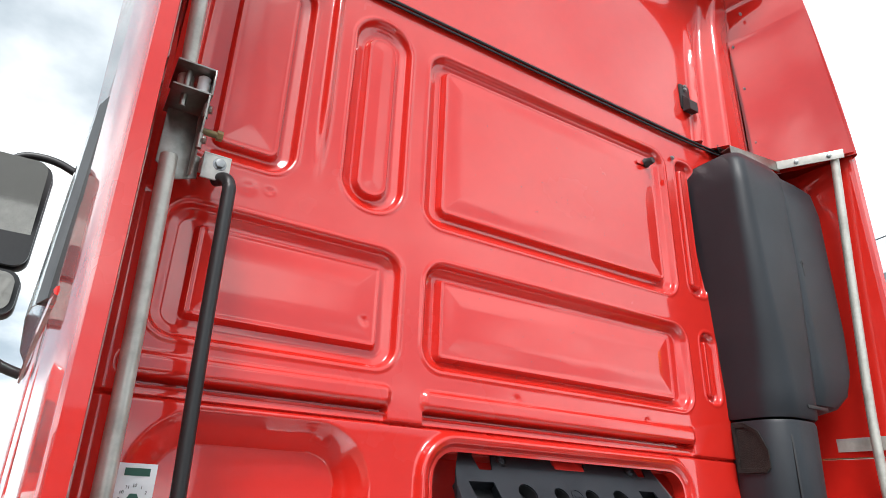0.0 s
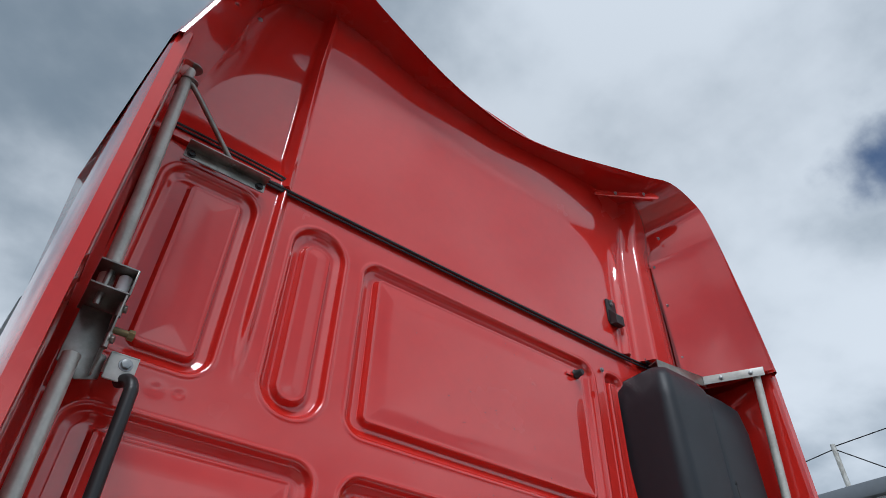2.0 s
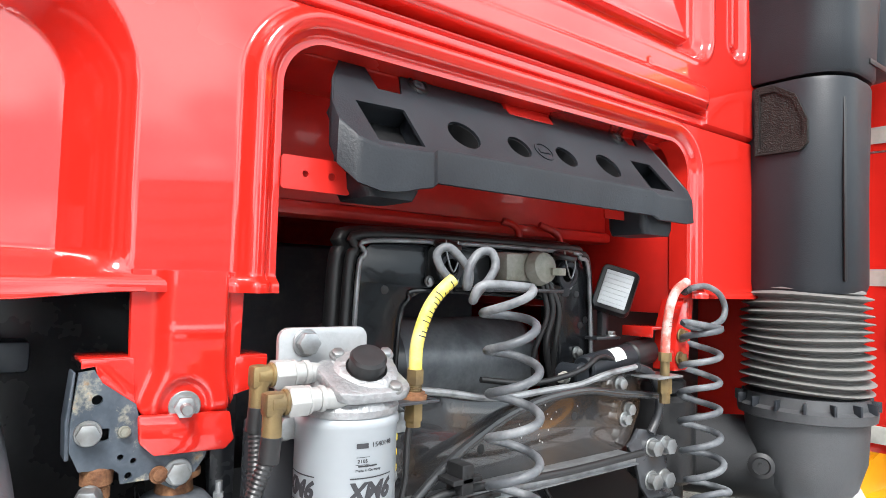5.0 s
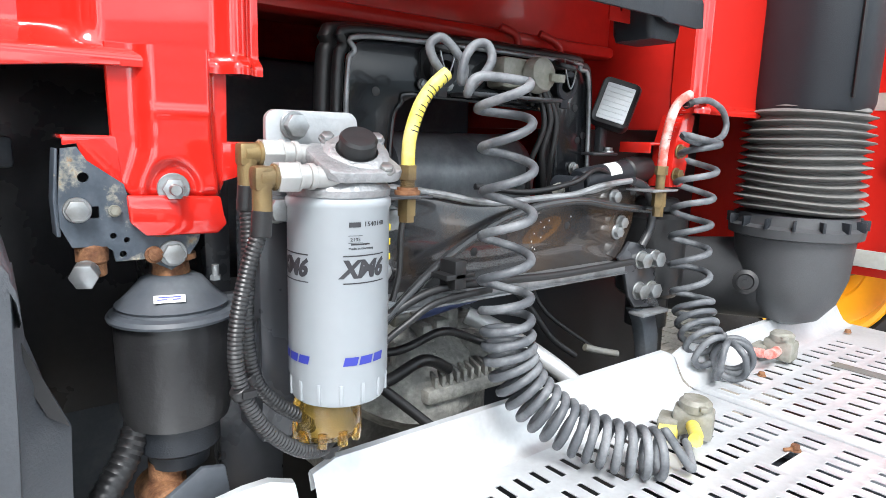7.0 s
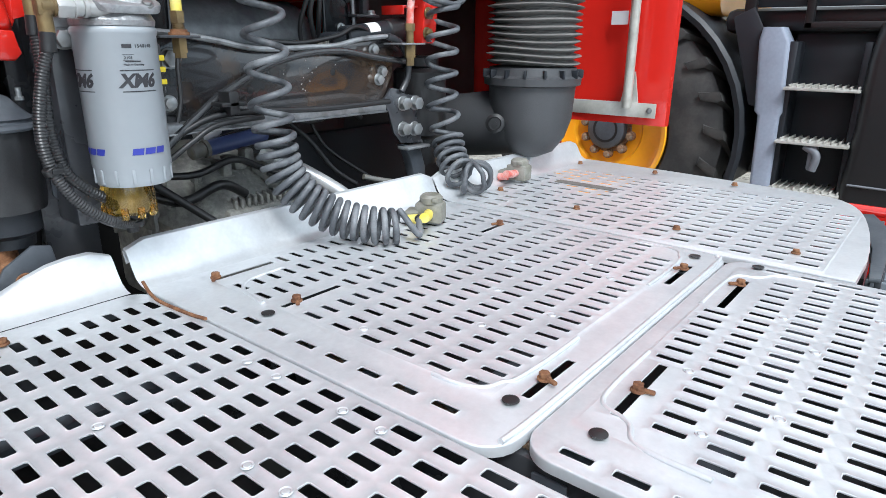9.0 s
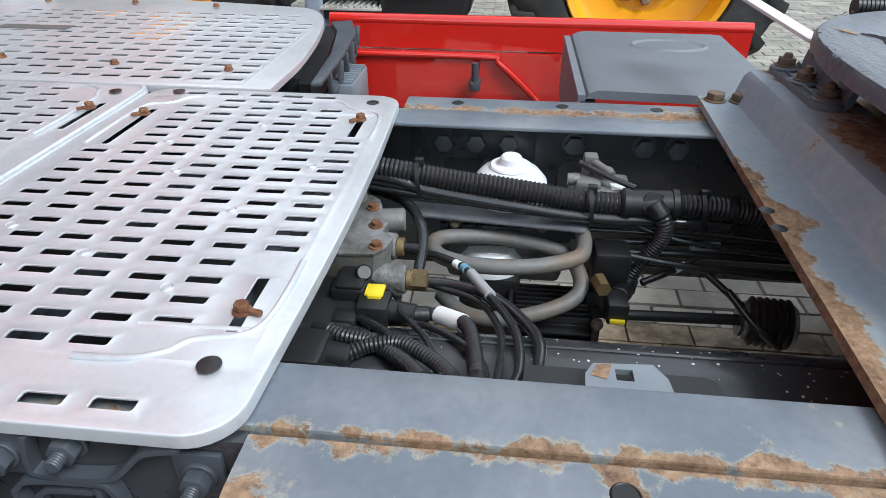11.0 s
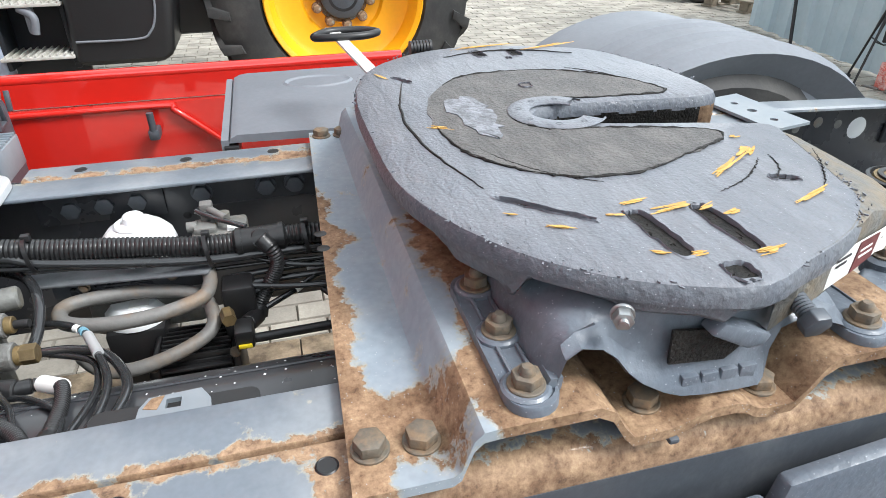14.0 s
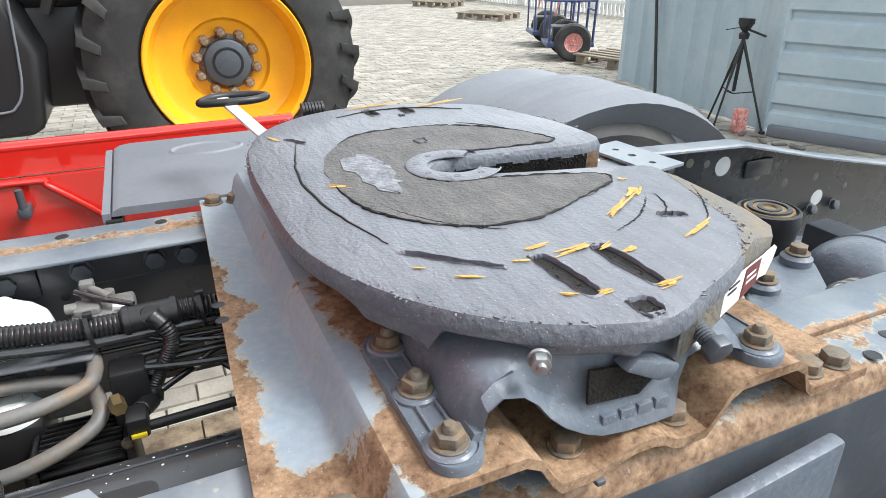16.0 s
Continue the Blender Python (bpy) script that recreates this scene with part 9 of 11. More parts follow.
plate = part("type_plate", moved(prism([(-.070, -.020), (-.062, -.019), (-.02, -.018), (.03, -.012), (.052, -.016), (.066, -.002), (.072, .010), (.062, .016), (.03, .015), (-.03, .017), (-.066, .018)], .0012, R90), TP), LABEL, fw, "torn red and white type plate")
part("type_band", moved(prism([(-.022, -.0175), (.020, -.0125), (.022, .0145), (-.018, .016)], .0006, Matrix.Translation((0, -.0014, 0)) @ R90), TP), DARKRED, plate)
for xa, xb, z in ((-.060, -.034, .008), (-.060, -.040, .002), (-.014, .010, .004), (-.014, .014, -.003), (.032, .050, .004)):
    part("print_line", moved(box(xa, xb, -.0024, -.0018, z, z + .0025, 0), TP), INK if xa < -.03 else LABEL, plate)
# release handle towards the far side
part("release_bar", moved(box(-.01, .34, -.012, .012, -.003, .003, .001), Matrix.Translation((.36, -1.79, 1.105)) @ Matrix.Rotation(radians(8), 4, "Z") @ Matrix.Rotation(radians(-4), 4, "Y")), LABEL, fw, "flat white-painted release bar")
part("release_grip", sweep(spline([(.62, -1.70, 1.128), (.66, -1.735, 1.13), (.66, -1.80, 1.13), (.63, -1.835, 1.13), (.60, -1.80, 1.13), (.60, -1.735, 1.13)], 6, closed=True), .008, 10), BLACK, fw, "black loop grip")
part("ribbed_plug", merge(*(cyl((.42, -1.86 - k * .006, 1.14), (.42, -1.8645 - k * .006, 1.14), .014, 16) for k in range(7))), BLACK, fw)

# ---- between the rails ----
def over_tube(pts, r):
    """Keeps a line above the round tube by the near rail."""
    return [(x, y, max(z, .80 + math.sqrt(max(0.0, (.102 + r) ** 2 - (x + .15) ** 2))) if -.30 < x < -.03 else z) for x, y, z in pts]


def conduit(pts, r, label="black corrugated cable conduit"):
    pts = over_tube(pts, r)
    ob = solo("conduit", corrugated(pts, r, max(r * .38, .0045), .13), RUBBER, label, "conduit", "chassis conduits")
    for a, b in ((0, 1), (-1, -2)):
        p, q = Vector(pts[a]), Vector(pts[b])
        part("end_cuff", cyl(p, p.lerp(q, min(.9, .022 / (q - p).length)), r * 1.12, 18, bev=.001), RUBBER, ob)
    return ob


def line(pts, r, m=None, label="black air line between the rails"):
    pts = over_tube(pts, r)
    return solo("air_line", tube(pts, r, 8, 10), m or GLOSSHOSE, label, "air line", "chassis air lines")


conduit([(.20, -.95, .955), (.175, -1.10, .958), (.165, -1.194, .955), (.165, -1.282, .943), (.165, -1.364, .934), (.165, -1.469, .921), (.165, -1.543, .920), (.165, -1.617, .922), (.165, -1.685, .915), (.16, -1.80, .89)], .0165, "thick black corrugated conduit running along the frame")
conduit([(.150, -1.556, .930), (.140, -1.571, .912), (.140, -1.575, .885), (.140, -1.557, .847), (.135, -1.540, .820), (.125, -1.535, .800)], .012)
conduit([(-.072, -1.255, .886), (-.066, -1.285, .884), (-.075, -1.305, .888), (-.106, -1.323, .900), (-.154, -1.333, .910), (-.229, -1.340, .930)], .0086)
conduit([(-.13, -1.165, .895), (-.146, -1.195, .900), (-.154, -1.232, .905), (-.183, -1.266, .915), (-.235, -1.300, .930)], .0086)
conduit([(-.16, -1.165, .90), (-.171, -1.203, .905), (-.162, -1.229, .914), (-.161, -1.262, .918), (-.190, -1.300, .922), (-.236, -1.328, .932)], .0086)
solo("pipe_tee", merge(cyl((.165, -1.515, .920), (.165, -1.595, .922), .0205, 20, bev=.003), cyl((.165, -1.556, .922), (.148, -1.557, .930), .017, 18, bev=.002), cyl((.165, -1.519, .920), (.165, -1.527, .920), .0225, 20), cyl((.165, -1.583, .922), (.165, -1.591, .922), .0225, 20)), BLACK, "black plastic conduit tee", "conduit tee")
for y, x, zc in ((-1.235, .165, .949), (-1.475, .165, .920), (-1.625, .165, .921), (-1.665, .165, .917)):
    solo("cable_tie", merge(moved(revolve([(.0185, -.003), (.0205, -.003), (.0205, .003), (.0185, .003)], 20, True), aim((x - .003, y, zc - .006), (0, 1, -.1)) @ Matrix.Diagonal((1.05, 1.45, 1, 1))), box(x - .008, x + .002, y - .006, y + .006, zc + .017, zc + .027, .001)), BLACK, "black cable tie round the conduit", "cable tie", "cable ties")
for k, (pts, r) in enumerate((
        ([(.17, -1.0, .955), (.157, -1.187, .947), (.155, -1.245, .931), (.153, -1.364, .914), (.153, -1.469, .902), (.155, -1.574, .900), (.16, -1.70, .892), (.16, -1.8, .88)], .0085),
        ([(.165, -1.10, .935), (.155, -1.22, .925), (.160, -1.33, .908), (.165, -1.46, .893), (.17, -1.6, .885), (.17, -1.8, .87)], .0045),
        ([(.22, -1.46, .955), (.20, -1.49, .948), (.175, -1.535, .940)], .0045),
        ([(.209, -1.155, .900), (.166, -1.212, .905), (.108, -1.244, .900), (.062, -1.250, .880), (.021, -1.249, .872)], .0075),
        ([(.021, -1.254, .868), (.015, -1.297, .870), (-.020, -1.348, .880), (-.081, -1.383, .895), (-.132, -1.398, .905), (-.178, -1.396, .915), (-.235, -1.387, .932)], .0065),
        ([(.105, -1.217, .860), (.082, -1.267, .870), (.048, -1.307, .875), (-.016, -1.338, .885), (-.087, -1.367, .900), (-.138, -1.377, .910), (-.190, -1.377, .920), (-.236, -1.367, .932)], .0050),
        ([(.026, -1.260, .862), (-.015, -1.327, .870), (-.086, -1.355, .890), (-.149, -1.360, .905), (-.236, -1.355, .932)], .0045),
        ([(-.069, -1.224, .865), (-.092, -1.269, .885), (-.132, -1.312, .905), (-.168, -1.339, .913), (-.236, -1.351, .932)], .0040),
        ([(-.033, -1.138, .870), (-.079, -1.192, .885), (-.138, -1.245, .905), (-.190, -1.278, .915), (-.236, -1.299, .932)], .0055),
        ([(.16, -1.50, .86), (.165, -1.62, .862), (.16, -1.80, .86)], .006),
        ([(.15, -1.50, .85), (.15, -1.62, .852), (.15, -1.80, .85)], .006),
        ([(.14, -1.52, .84), (.135, -1.62, .842), (.13, -1.80, .84)], .005),
        ([(.13, -1.52, .86), (.12, -1.62, .85), (.11, -1.80, .845)], .005),
        ([(.105, -1.55, .83), (.13, -1.60, .84), (.15, -1.64, .85), (.15, -1.70, .85)], .005),
        ([(.09, -1.66, .835), (.05, -1.69, .81), (.03, -1.72, .79)], .005),
        ([(.24, -1.16, .88), (.225, -1.30, .882), (.20, -1.42, .885), (.185, -1.55, .885), (.175, -1.80, .88)], .0055),
        ([(.235, -1.18, .872), (.205, -1.32, .868), (.175, -1.44, .872), (.165, -1.58, .875), (.155, -1.80, .87)], .0035),
        ([(.19, -1.48, .905), (.17, -1.53, .89), (.15, -1.60, .875), (.14, -1.70, .868), (.13, -1.80, .865)], .0045),
        ([(-.02, -1.20, .89), (-.05, -1.235, .895), (-.09, -1.25, .90), (-.15, -1.285, .915), (-.236, -1.315, .93)], .0038))):
    line(pts, r)
for p0, p1, r, mm in (((.048, -1.307, .875), (.040, -1.312, .877), .0062, PALEBLUE), ((.060, -1.295, .873), (.053, -1.302, .874), .0058, LABEL), ((.030, -1.318, .879), (-.030, -1.345, .889), .0068, SILVER), ((.128, -1.597, .839), (.137, -1.612, .843), .0056, LABEL), ((.155, -1.62, .864), (.158, -1.66, .864), .0066, SILVER), ((-.067, -1.288, .8845), (-.092, -1.318, .894), .0106, LABEL)):
    solo("hose_sleeve", cyl(p0, p1, r, 14), mm, "pale sleeve on an air line", "sleeve", "line sleeves")
# air dryer with its white cartridge
dryer = thing("air_dryer", "white domed dryer cartridge beside the far rail", "air dryer", (.265, -1.355, .80))
part("cartridge", moved(revolve([(0, .953), (.013, .953), (.016, .950), (.017, .940), (.024, .937), (.043, .929), (.055, .915), (.059, .898), (.059, .84), (0, .84)], 40), Matrix.Translation((.240, -1.362, 0))), WHITE, dryer)
part("collar", moved(revolve([(.017, .9375), (.030, .9385), (.032, .936), (.031, .933)], 32), Matrix.Translation((.240, -1.362, 0))), WHITE, dryer)
part("base", merge(box(.19, .31, -1.45, -1.27, .76, .825, .012)), DIRTYALU, dryer)
low_can = thing("lower_canister", "white canister below the bracket", "canister", (.13, -1.37, .74))
part("shell", moved(revolve([(0, .79), (.035, .788), (.047, .775), (.05, .762), (.05, .757), (0, .757)], 32), Matrix.Translation((.198, -1.340, .032))), WHITE, low_can)
part("foot", box(.150, .245, -1.386, -1.294, .66, .789, .008), BLACK, low_can)
part("label", box(.171, .193, -1.365, -1.335, .8205, .8225, 0), LABEL, low_can)
bracket = thing("dryer_bracket", "grey sheet steel bracket across the dryer", "bracket", (.17, -1.36, .80))
part("shelf", prism([(.205, -1.205), (.163, -1.222), (.140, -1.47), (.185, -1.485)], .005, Matrix.Translation((0, 0, .882)), .002), TANK, bracket)
part("web", box(.182, .188, -1.47, -1.235, .848, .881, .002), DARKSTEEL, bracket)
part("strap", merge(box(.172, .181, -1.455, -1.262, .846, .868, .002), box(.172, .181, -1.298, -1.272, .86, .880, .003), box(.172, .181, -1.425, -1.399, .86, .880, .003)), BLACKPAINT, bracket)
for y in (-1.285, -1.412):
    put("bolt", finish(hexhead(.0055, .005, .0085), "bolt", RUSTDULL), aim((.171, y, .872), (-1, 0, 0)), bracket)
solo("loop_pipe", sweep(spline([(.165, -1.468, .875), (.135, -1.470, .868), (.103, -1.457, .865), (.080, -1.398, .862), (.075, -1.326, .862), (.093, -1.272, .862), (.130, -1.259, .862), (.155, -1.287, .858), (.167, -1.365, .852), (.156, -1.444, .840), (.118, -1.468, .825), (.088, -1.460, .810), (.063, -1.415, .800), (.054, -1.355, .790), (.069, -1.307, .785), (.109, -1.271, .785)], 8), .0110, 14), GREYPIPE, "dusty grey looped air pipe with rust", "pipe")
motor = thing("pump_motor", "black finned pump motor with a plug", "motor", (.06, -1.45, .72))
part("body", box(.084, .172, -1.488, -1.378, .66, .764, .006), BLACK, motor)
for k in range(8):
    part("fin", box(.087 + k * .011, .091 + k * .011, -1.486, -1.380, .763, .774, .001), BLACK, motor)
for k in range(6):
    part("fin", box(.074, .085, -1.486, -1.380, .678 + k * .015, .682 + k * .015, .001), BLACK, motor)
part("end_plate", box(.078, .178, -1.500, -1.488, .66, .773, .003), BLACK, motor)
part("end_plate", prism([(-1.378, .66), (-1.366, .68), (-1.360, .748), (-1.370, .773), (-1.378, .773)], .09, Matrix.Translation((.082, 0, 0)) @ YZ, .003), BLACK, motor)
for y, z in ((-1.494, .773), (-1.494, .672), (-1.372, .768)):
    part("ear_bolt", moved(hexhead(.006, .006, .009), aim((.079, y, z), (-1, 0, .4))), RUSTDULL, motor)
part("plug", merge(box(.050, .090, -1.528, -1.500, .795, .828, .004), cyl((.088, -1.518, .815), (.122, -1.533, .805), .014, 14, bev=.002)), BLACK, motor)
part("yellow_clip", box(.046, .052, -1.524, -1.504, .800, .806, .001), YPLASTIC, motor)
valve = thing("valve_block", "grimy cast air valve block with brass fittings", "air valve", (.10, -1.50, .80))
part("block", box(.115, .165, -1.535, -1.485, .80, .865, .006), BLACK, valve)
part("lower_block", box(.12, .18, -1.52, -1.48, .75, .80, .006), BLACK, valve)
part("block", merge(box(.180, .245, -1.535, -1.450, .885, .930, .006), box(.185, .215, -1.49, -1.455, .925, .940, .004), cyl((.225, -1.50, .92), (.225, -1.50, .945), .010, 14), cyl((.235, -1.475, .925), (.235, -1.475, .94), .008, 12), cyl((.205, -1.46, .935), (.205, -1.444, .935), .009, 14)), DIRTYALU, valve)
part("label", box(.186, .206, -1.525, -1.505, .9302, .931, 0), LABEL, valve)
part("elbow", merge(cyl((.225, -1.475, .935), (.225, -1.475, .955), .011, 6), cyl((.225, -1.475, .958), (.195, -1.505, .949), .006, 10), box(.216, .236, -1.486, -1.466, .952, .966, .003)), GREYPIPE, valve)
part("brass_fitting", cyl((.10, -1.49, .835), (.075, -1.495, .835), .011, 6), BRASS, valve)
mv = thing("modulator_valve", "grimy cast brake valve with black plugs and brass fittings", "brake valve", (.03, -1.17, .78))
COVER = [(.132, -1.172), (.128, -1.120), (.0, -1.100), (-.022, -1.160), (-.018, -1.205), (.0, -1.218), (.022, -1.222), (.036, -1.206), (.058, -1.210), (.072, -1.198), (.104, -1.192), (.120, -1.186)]
part("casting", merge(loft([[Vector((.05 + (x - .05) * k, -1.16 + (y + 1.16) * k, z)) for x, y in COVER] for k, z in ((.86, .80), (.90, .86), (.92, .905), (.97, .918), (.97, .926))]), cyl((.105, -1.185, .905), (.112, -1.222, .905), .017, 18, bev=.003), cyl((.112, -1.150, .93), (.112, -1.150, .947), .020, 20, bev=.004), box(.060, .120, -1.145, -1.110, .92, .945, .008)), DIRTYALU, mv)
part("cover_plate", prism(COVER, .005, Matrix.Translation((0, 0, .926)), .0015), GRIMYALU, mv)
for x, y in ((.092, -1.182), (.046, -1.195), (-.004, -1.205), (.0, -1.14), (.09, -1.13)):
    part("cover_bolt", merge(moved(hexhead(.0055, .005, .0085), Matrix.Translation((x, y, .931)))), RUSTBOLT, mv)
part("port", merge(cyl((.047, -1.185, .902), (.047, -1.221, .902), .0175, 24, bev=.002), cyl((.0, -1.19, .884), (.0, -1.240, .884), .0185, 24, bev=.002)), GRIMYALU, mv)
for x, y0, y1, z, r in ((.047, -1.221, -1.231, .902, .012), (.0, -1.240, -1.248, .884, .013), (.0, -1.246, -1.266, .884, .0135), (-.085, -1.225, -1.240, .855, .013)):
    part("brass_fitting", cyl((x, y0, z), (x, y1, z), r, 6 if r > .0131 else 18, bev=.001), BRASS, mv)
part("stem", cyl((.047, -1.228, .902), (.045, -1.250, .902), .006, 12), BLACK, mv)
part("black_module", merge(box(-.105, -.006, -1.195, -1.06, .80, .890, .006), box(-.060, -.012, -1.200, -1.160, .885, .905, .004), prism(rounded(-.058, -.014, -1.198, -1.166, .004), .004, Matrix.Translation((0, 0, .905)), .001), cyl((-.012, -1.186, .893), (-.034, -1.196, .914), .010, 16, bev=.002), box(-.10, -.075, -1.198, -1.17, .86, .893, .003)), BLACK, mv)
part("plug", merge(box(-.088, -.050, -1.232, -1.195, .872, .903, .004), cyl((-.070, -1.230, .888), (-.074, -1.262, .886), .0135, 16, bev=.002), box(-.064, -.058, -1.245, -1.238, .900, .906, .001)), BLACK, mv)
part("yellow_clip", merge(box(-.068, -.046, -1.224, -1.202, .903, .908, .002), box(-.070, -.067, -1.222, -1.206, .890, .907, .001)), YPLASTIC, mv)
part("plug", merge(box(-.205, -.150, -1.19, -1.12, .880, .925, .008), cyl((-.170, -1.185, .905), (-.174, -1.212, .903), .015, 16, bev=.002), cyl((-.192, -1.175, .900), (-.198, -1.205, .898), .014, 16, bev=.002)), BLACK, mv)
rod = thing("track_rod", "black rod with a rubber boot under the frame", "rod", (.08, -1.70, .70))
part("rod", cyl((.075, -1.50, .795), (.078, -1.70, .798), .0075, 14), BLACK, rod)
part("boot", moved(revolve([(0, -.012), (.022, -.012), (.024, 0)] + [(r, k * .009 + d) for k in range(6) for r, d in ((.029, .001), (.034, .0045), (.029, .008))] + [(.026, .058), (0, .058)], 28), aim((.078, -1.69, .798), (-.1, -1, 0))), RUBBER, rod)
part("clamp", cyl((.078, -1.683, .798), (.077, -1.688, .798), .026, 24), ZINC, rod)
part("stay", cyl((.12, -1.64, .84), (.06, -1.71, .80), .005, 10), BLACK, rod)
tube_m = thing("cross_tube", "glossy black round tube with water drops along the near rail", "tube", (-.15, -1.7, .70))
part("shell", cyl((-.15, -1.08, .80), (-.15, -2.40, .80), .10, 48, bev=.01), BLACKPAINT, tube_m)
part("weld_seam", tube([(-.125, -1.09, .8975), (-.125, -1.6, .8975), (-.125, -2.39, .8975)], .0022, 6, 6), BLACKPAINT, tube_m)
random.seed(19)
drops = []
for k in range(170):
    a, y = random.gauss(.1, .35), random.uniform(-2.1, -1.2)
    s = random.uniform(.0006, .0018)
    drops.append(moved(revolve([(0, .45), (.6, .36), (1, 0)], 8), aim((-.15 + .1002 * math.sin(a), y, .80 + .1002 * math.cos(a)), (math.sin(a), 0, math.cos(a))) @ Matrix.Diagonal((s, s, s, 1))))
tagged(part("water_drops", merge(*drops), PALEGLOSS, tube_m, "pale drops of water"), kind="stuff")
lb = thing("light_bracket", "light grey bracket with a square hole on the near rail", "bracket", (-.24, -1.46, .90))
part("tongue", with_holes([(-.275, -1.428), (-.220, -1.432), (-.206, -1.440), (-.203, -1.492), (-.220, -1.502), (-.275, -1.508)], [[(-.212, -1.458), (-.212, -1.473), (-.226, -1.473), (-.226, -1.458)]], .006, Matrix.Translation((0, 0, .945))), GREYPAINT, lb)
part("drop", box(-.275, -.269, -1.51, -1.42, .86, .975, .002), GREYPAINT, lb)
part("backing", prism(rounded(-.27, -.20, -1.55, -1.38, .012), .003, Matrix.Translation((0, 0, .935))), BLACK, lb)
part("rust_spot", prism([(-.208, -1.443), (-.222, -1.436), (-.226, -1.45), (-.206, -1.456)], .0005, Matrix.Translation((0, 0, .9512))), RUSTSTEEL, lb)

# deeper parts under the frame, on the shaded yard
axle = thing("rear_axle", "dark rear axle with air bellows and brackets", "axle", (0, -2.45, .5))
part("casing", merge(cyl((-.9, -2.75, .50), (.9, -2.75, .50), .09, 24), moved(revolve([(0, -.2), (.12, -.18), (.2, -.08), (.21, 0), (.2, .08), (.12, .18), (0, .2)], 28), Matrix.Translation((0, -2.75, .5)))), BLACKPAINT, axle)
part("propshaft", cyl((0.0, -.4, .72), (0.0, -2.55, .52), .055, 24), BLACKPAINT, axle)
bel = part("bellows", moved(revolve([(0, .952), (.012, .95), (.014, .957), (.022, .957), (.024, .95), (.030, .95), (.032, .958), (.040, .958), (.042, .95), (.050, .948), (.052, .955), (.058, .953), (.060, .93), (.055, .90), (.062, .86), (.06, .80), (0, .80)], 36), Matrix.Translation((.027, -2.66, .0))), RUBBER, axle, "ribbed rubber bellows with a dusty top")
part("bellows_top", moved(revolve([(0, .951), (.012, .951), (.0125, .953), (.046, .951), (.048, .945)], 30), Matrix.Translation((.027, -2.66, .003))), BRASS, bel)
part("bracket", merge(prism([(-.29, -2.36), (-.17, -2.38), (-.09, -2.50), (-.07, -2.58), (-.12, -2.61), (-.20, -2.54), (-.30, -2.46)], .045, Matrix.Translation((0, 0, .875)), .012), cyl((-.155, -2.439, .90), (-.155, -2.439, .935), .026, 24, bev=.006), cyl((-.113, -2.566, .90), (-.113, -2.566, .938), .026, 24, bev=.006)), DARKGREY5, axle)
for x, y, z in ((-.155, -2.439, .936), (-.113, -2.566, .939)):
    put("bolt", finish(hexhead(.013, .012, .02), "bolt", RUSTDULL), Matrix.Translation((x, y, z)), axle)
part("reservoir", moved(revolve([(0, 0), (.05, .004), (.09, .018), (.115, .045), (.125, .08), (.125, .10), (.128, .102), (.128, .108), (.125, .11), (.125, .60), (.10, .66), (0, .68)], 44), aim((-.110, -2.70, .79), (0, -1, 0))), DARKGREY5, axle)
part("cross_member", box(-.34, .34, -3.35, -3.25, .56, .70, .01), DARKSTEEL, axle)
for k in range(5):
    part("air_line", tube([(-.32, -2.40 - k * .012, .93), (-.27, -2.44, .915 + .004 * k), (-.22, -2.50, .91), (-.20, -2.56 - .01 * k, .92), (-.27, -2.60, .91), (-.33, -2.62 + .01 * k, .90)], .0065), GREYPIPE if k % 2 else BLACK, axle)
part("side_plate", prism([(-2.02, .93), (-2.20, .95), (-2.22, .60), (-2.05, .60), (-2.0, .80)], .02, Matrix.Translation((-.46, 0, 0)) @ Matrix.Rotation(radians(90), 4, "Z") @ Matrix.Rotation(radians(90), 4, "X"), .006), DARKGREY5, axle)
part("side_plate", prism([(-1.88, .92), (-1.99, .93), (-2.02, .70), (-1.95, .62), (-1.90, .70)], .015, Matrix.Translation((-.47, 0, 0)) @ Matrix.Rotation(radians(90), 4, "Z") @ Matrix.Rotation(radians(90), 4, "X"), .006), DARKGREY5, axle)
put("bolt", finish(hexhead(.012, .012, .018), "bolt", ZINC), aim((-.475, -1.985, .905), (-1, 0, .2)), axle)
put("bolt", finish(hexhead(.010, .010, .016), "bolt", DARKSTEEL), aim((-.475, -1.90, .905), (-1, 0, .2)), axle)
for y in (-1.70, -1.78):
    part("cable", tube([(-.428, -1.56, .92), (-.432, y, .90), (-.44, -1.86, .86), (-.45, -1.92, .80)], .006), BLACK, axle)
part("valve", merge(box(-.46, -.425, -1.72, -1.67, .90, .93, .004), cyl((-.445, -1.69, .93), (-.445, -1.69, .945), .008, 10)), ZINC, axle)
for sgn in (-1, 1):
    wm = Matrix.Translation((sgn * .93, -2.75, .50)) @ Matrix.Rotation(radians(90), 4, "Y")
    w = part("wheel", moved(revolve([(.29, -.30), (.44, -.31), (.49, -.27), (.50, -.05), (.47, 0), (.50, .05), (.49, .27), (.44, .31), (.29, .30)], 48, True), wm), TYRE, axle, "black truck tyre")
    part("rim", moved(revolve([(0, .1), (.12, .1), (.14, .05), (.28, .08), (.29, .28), (.27, .28)], 36), wm), GALV, w)

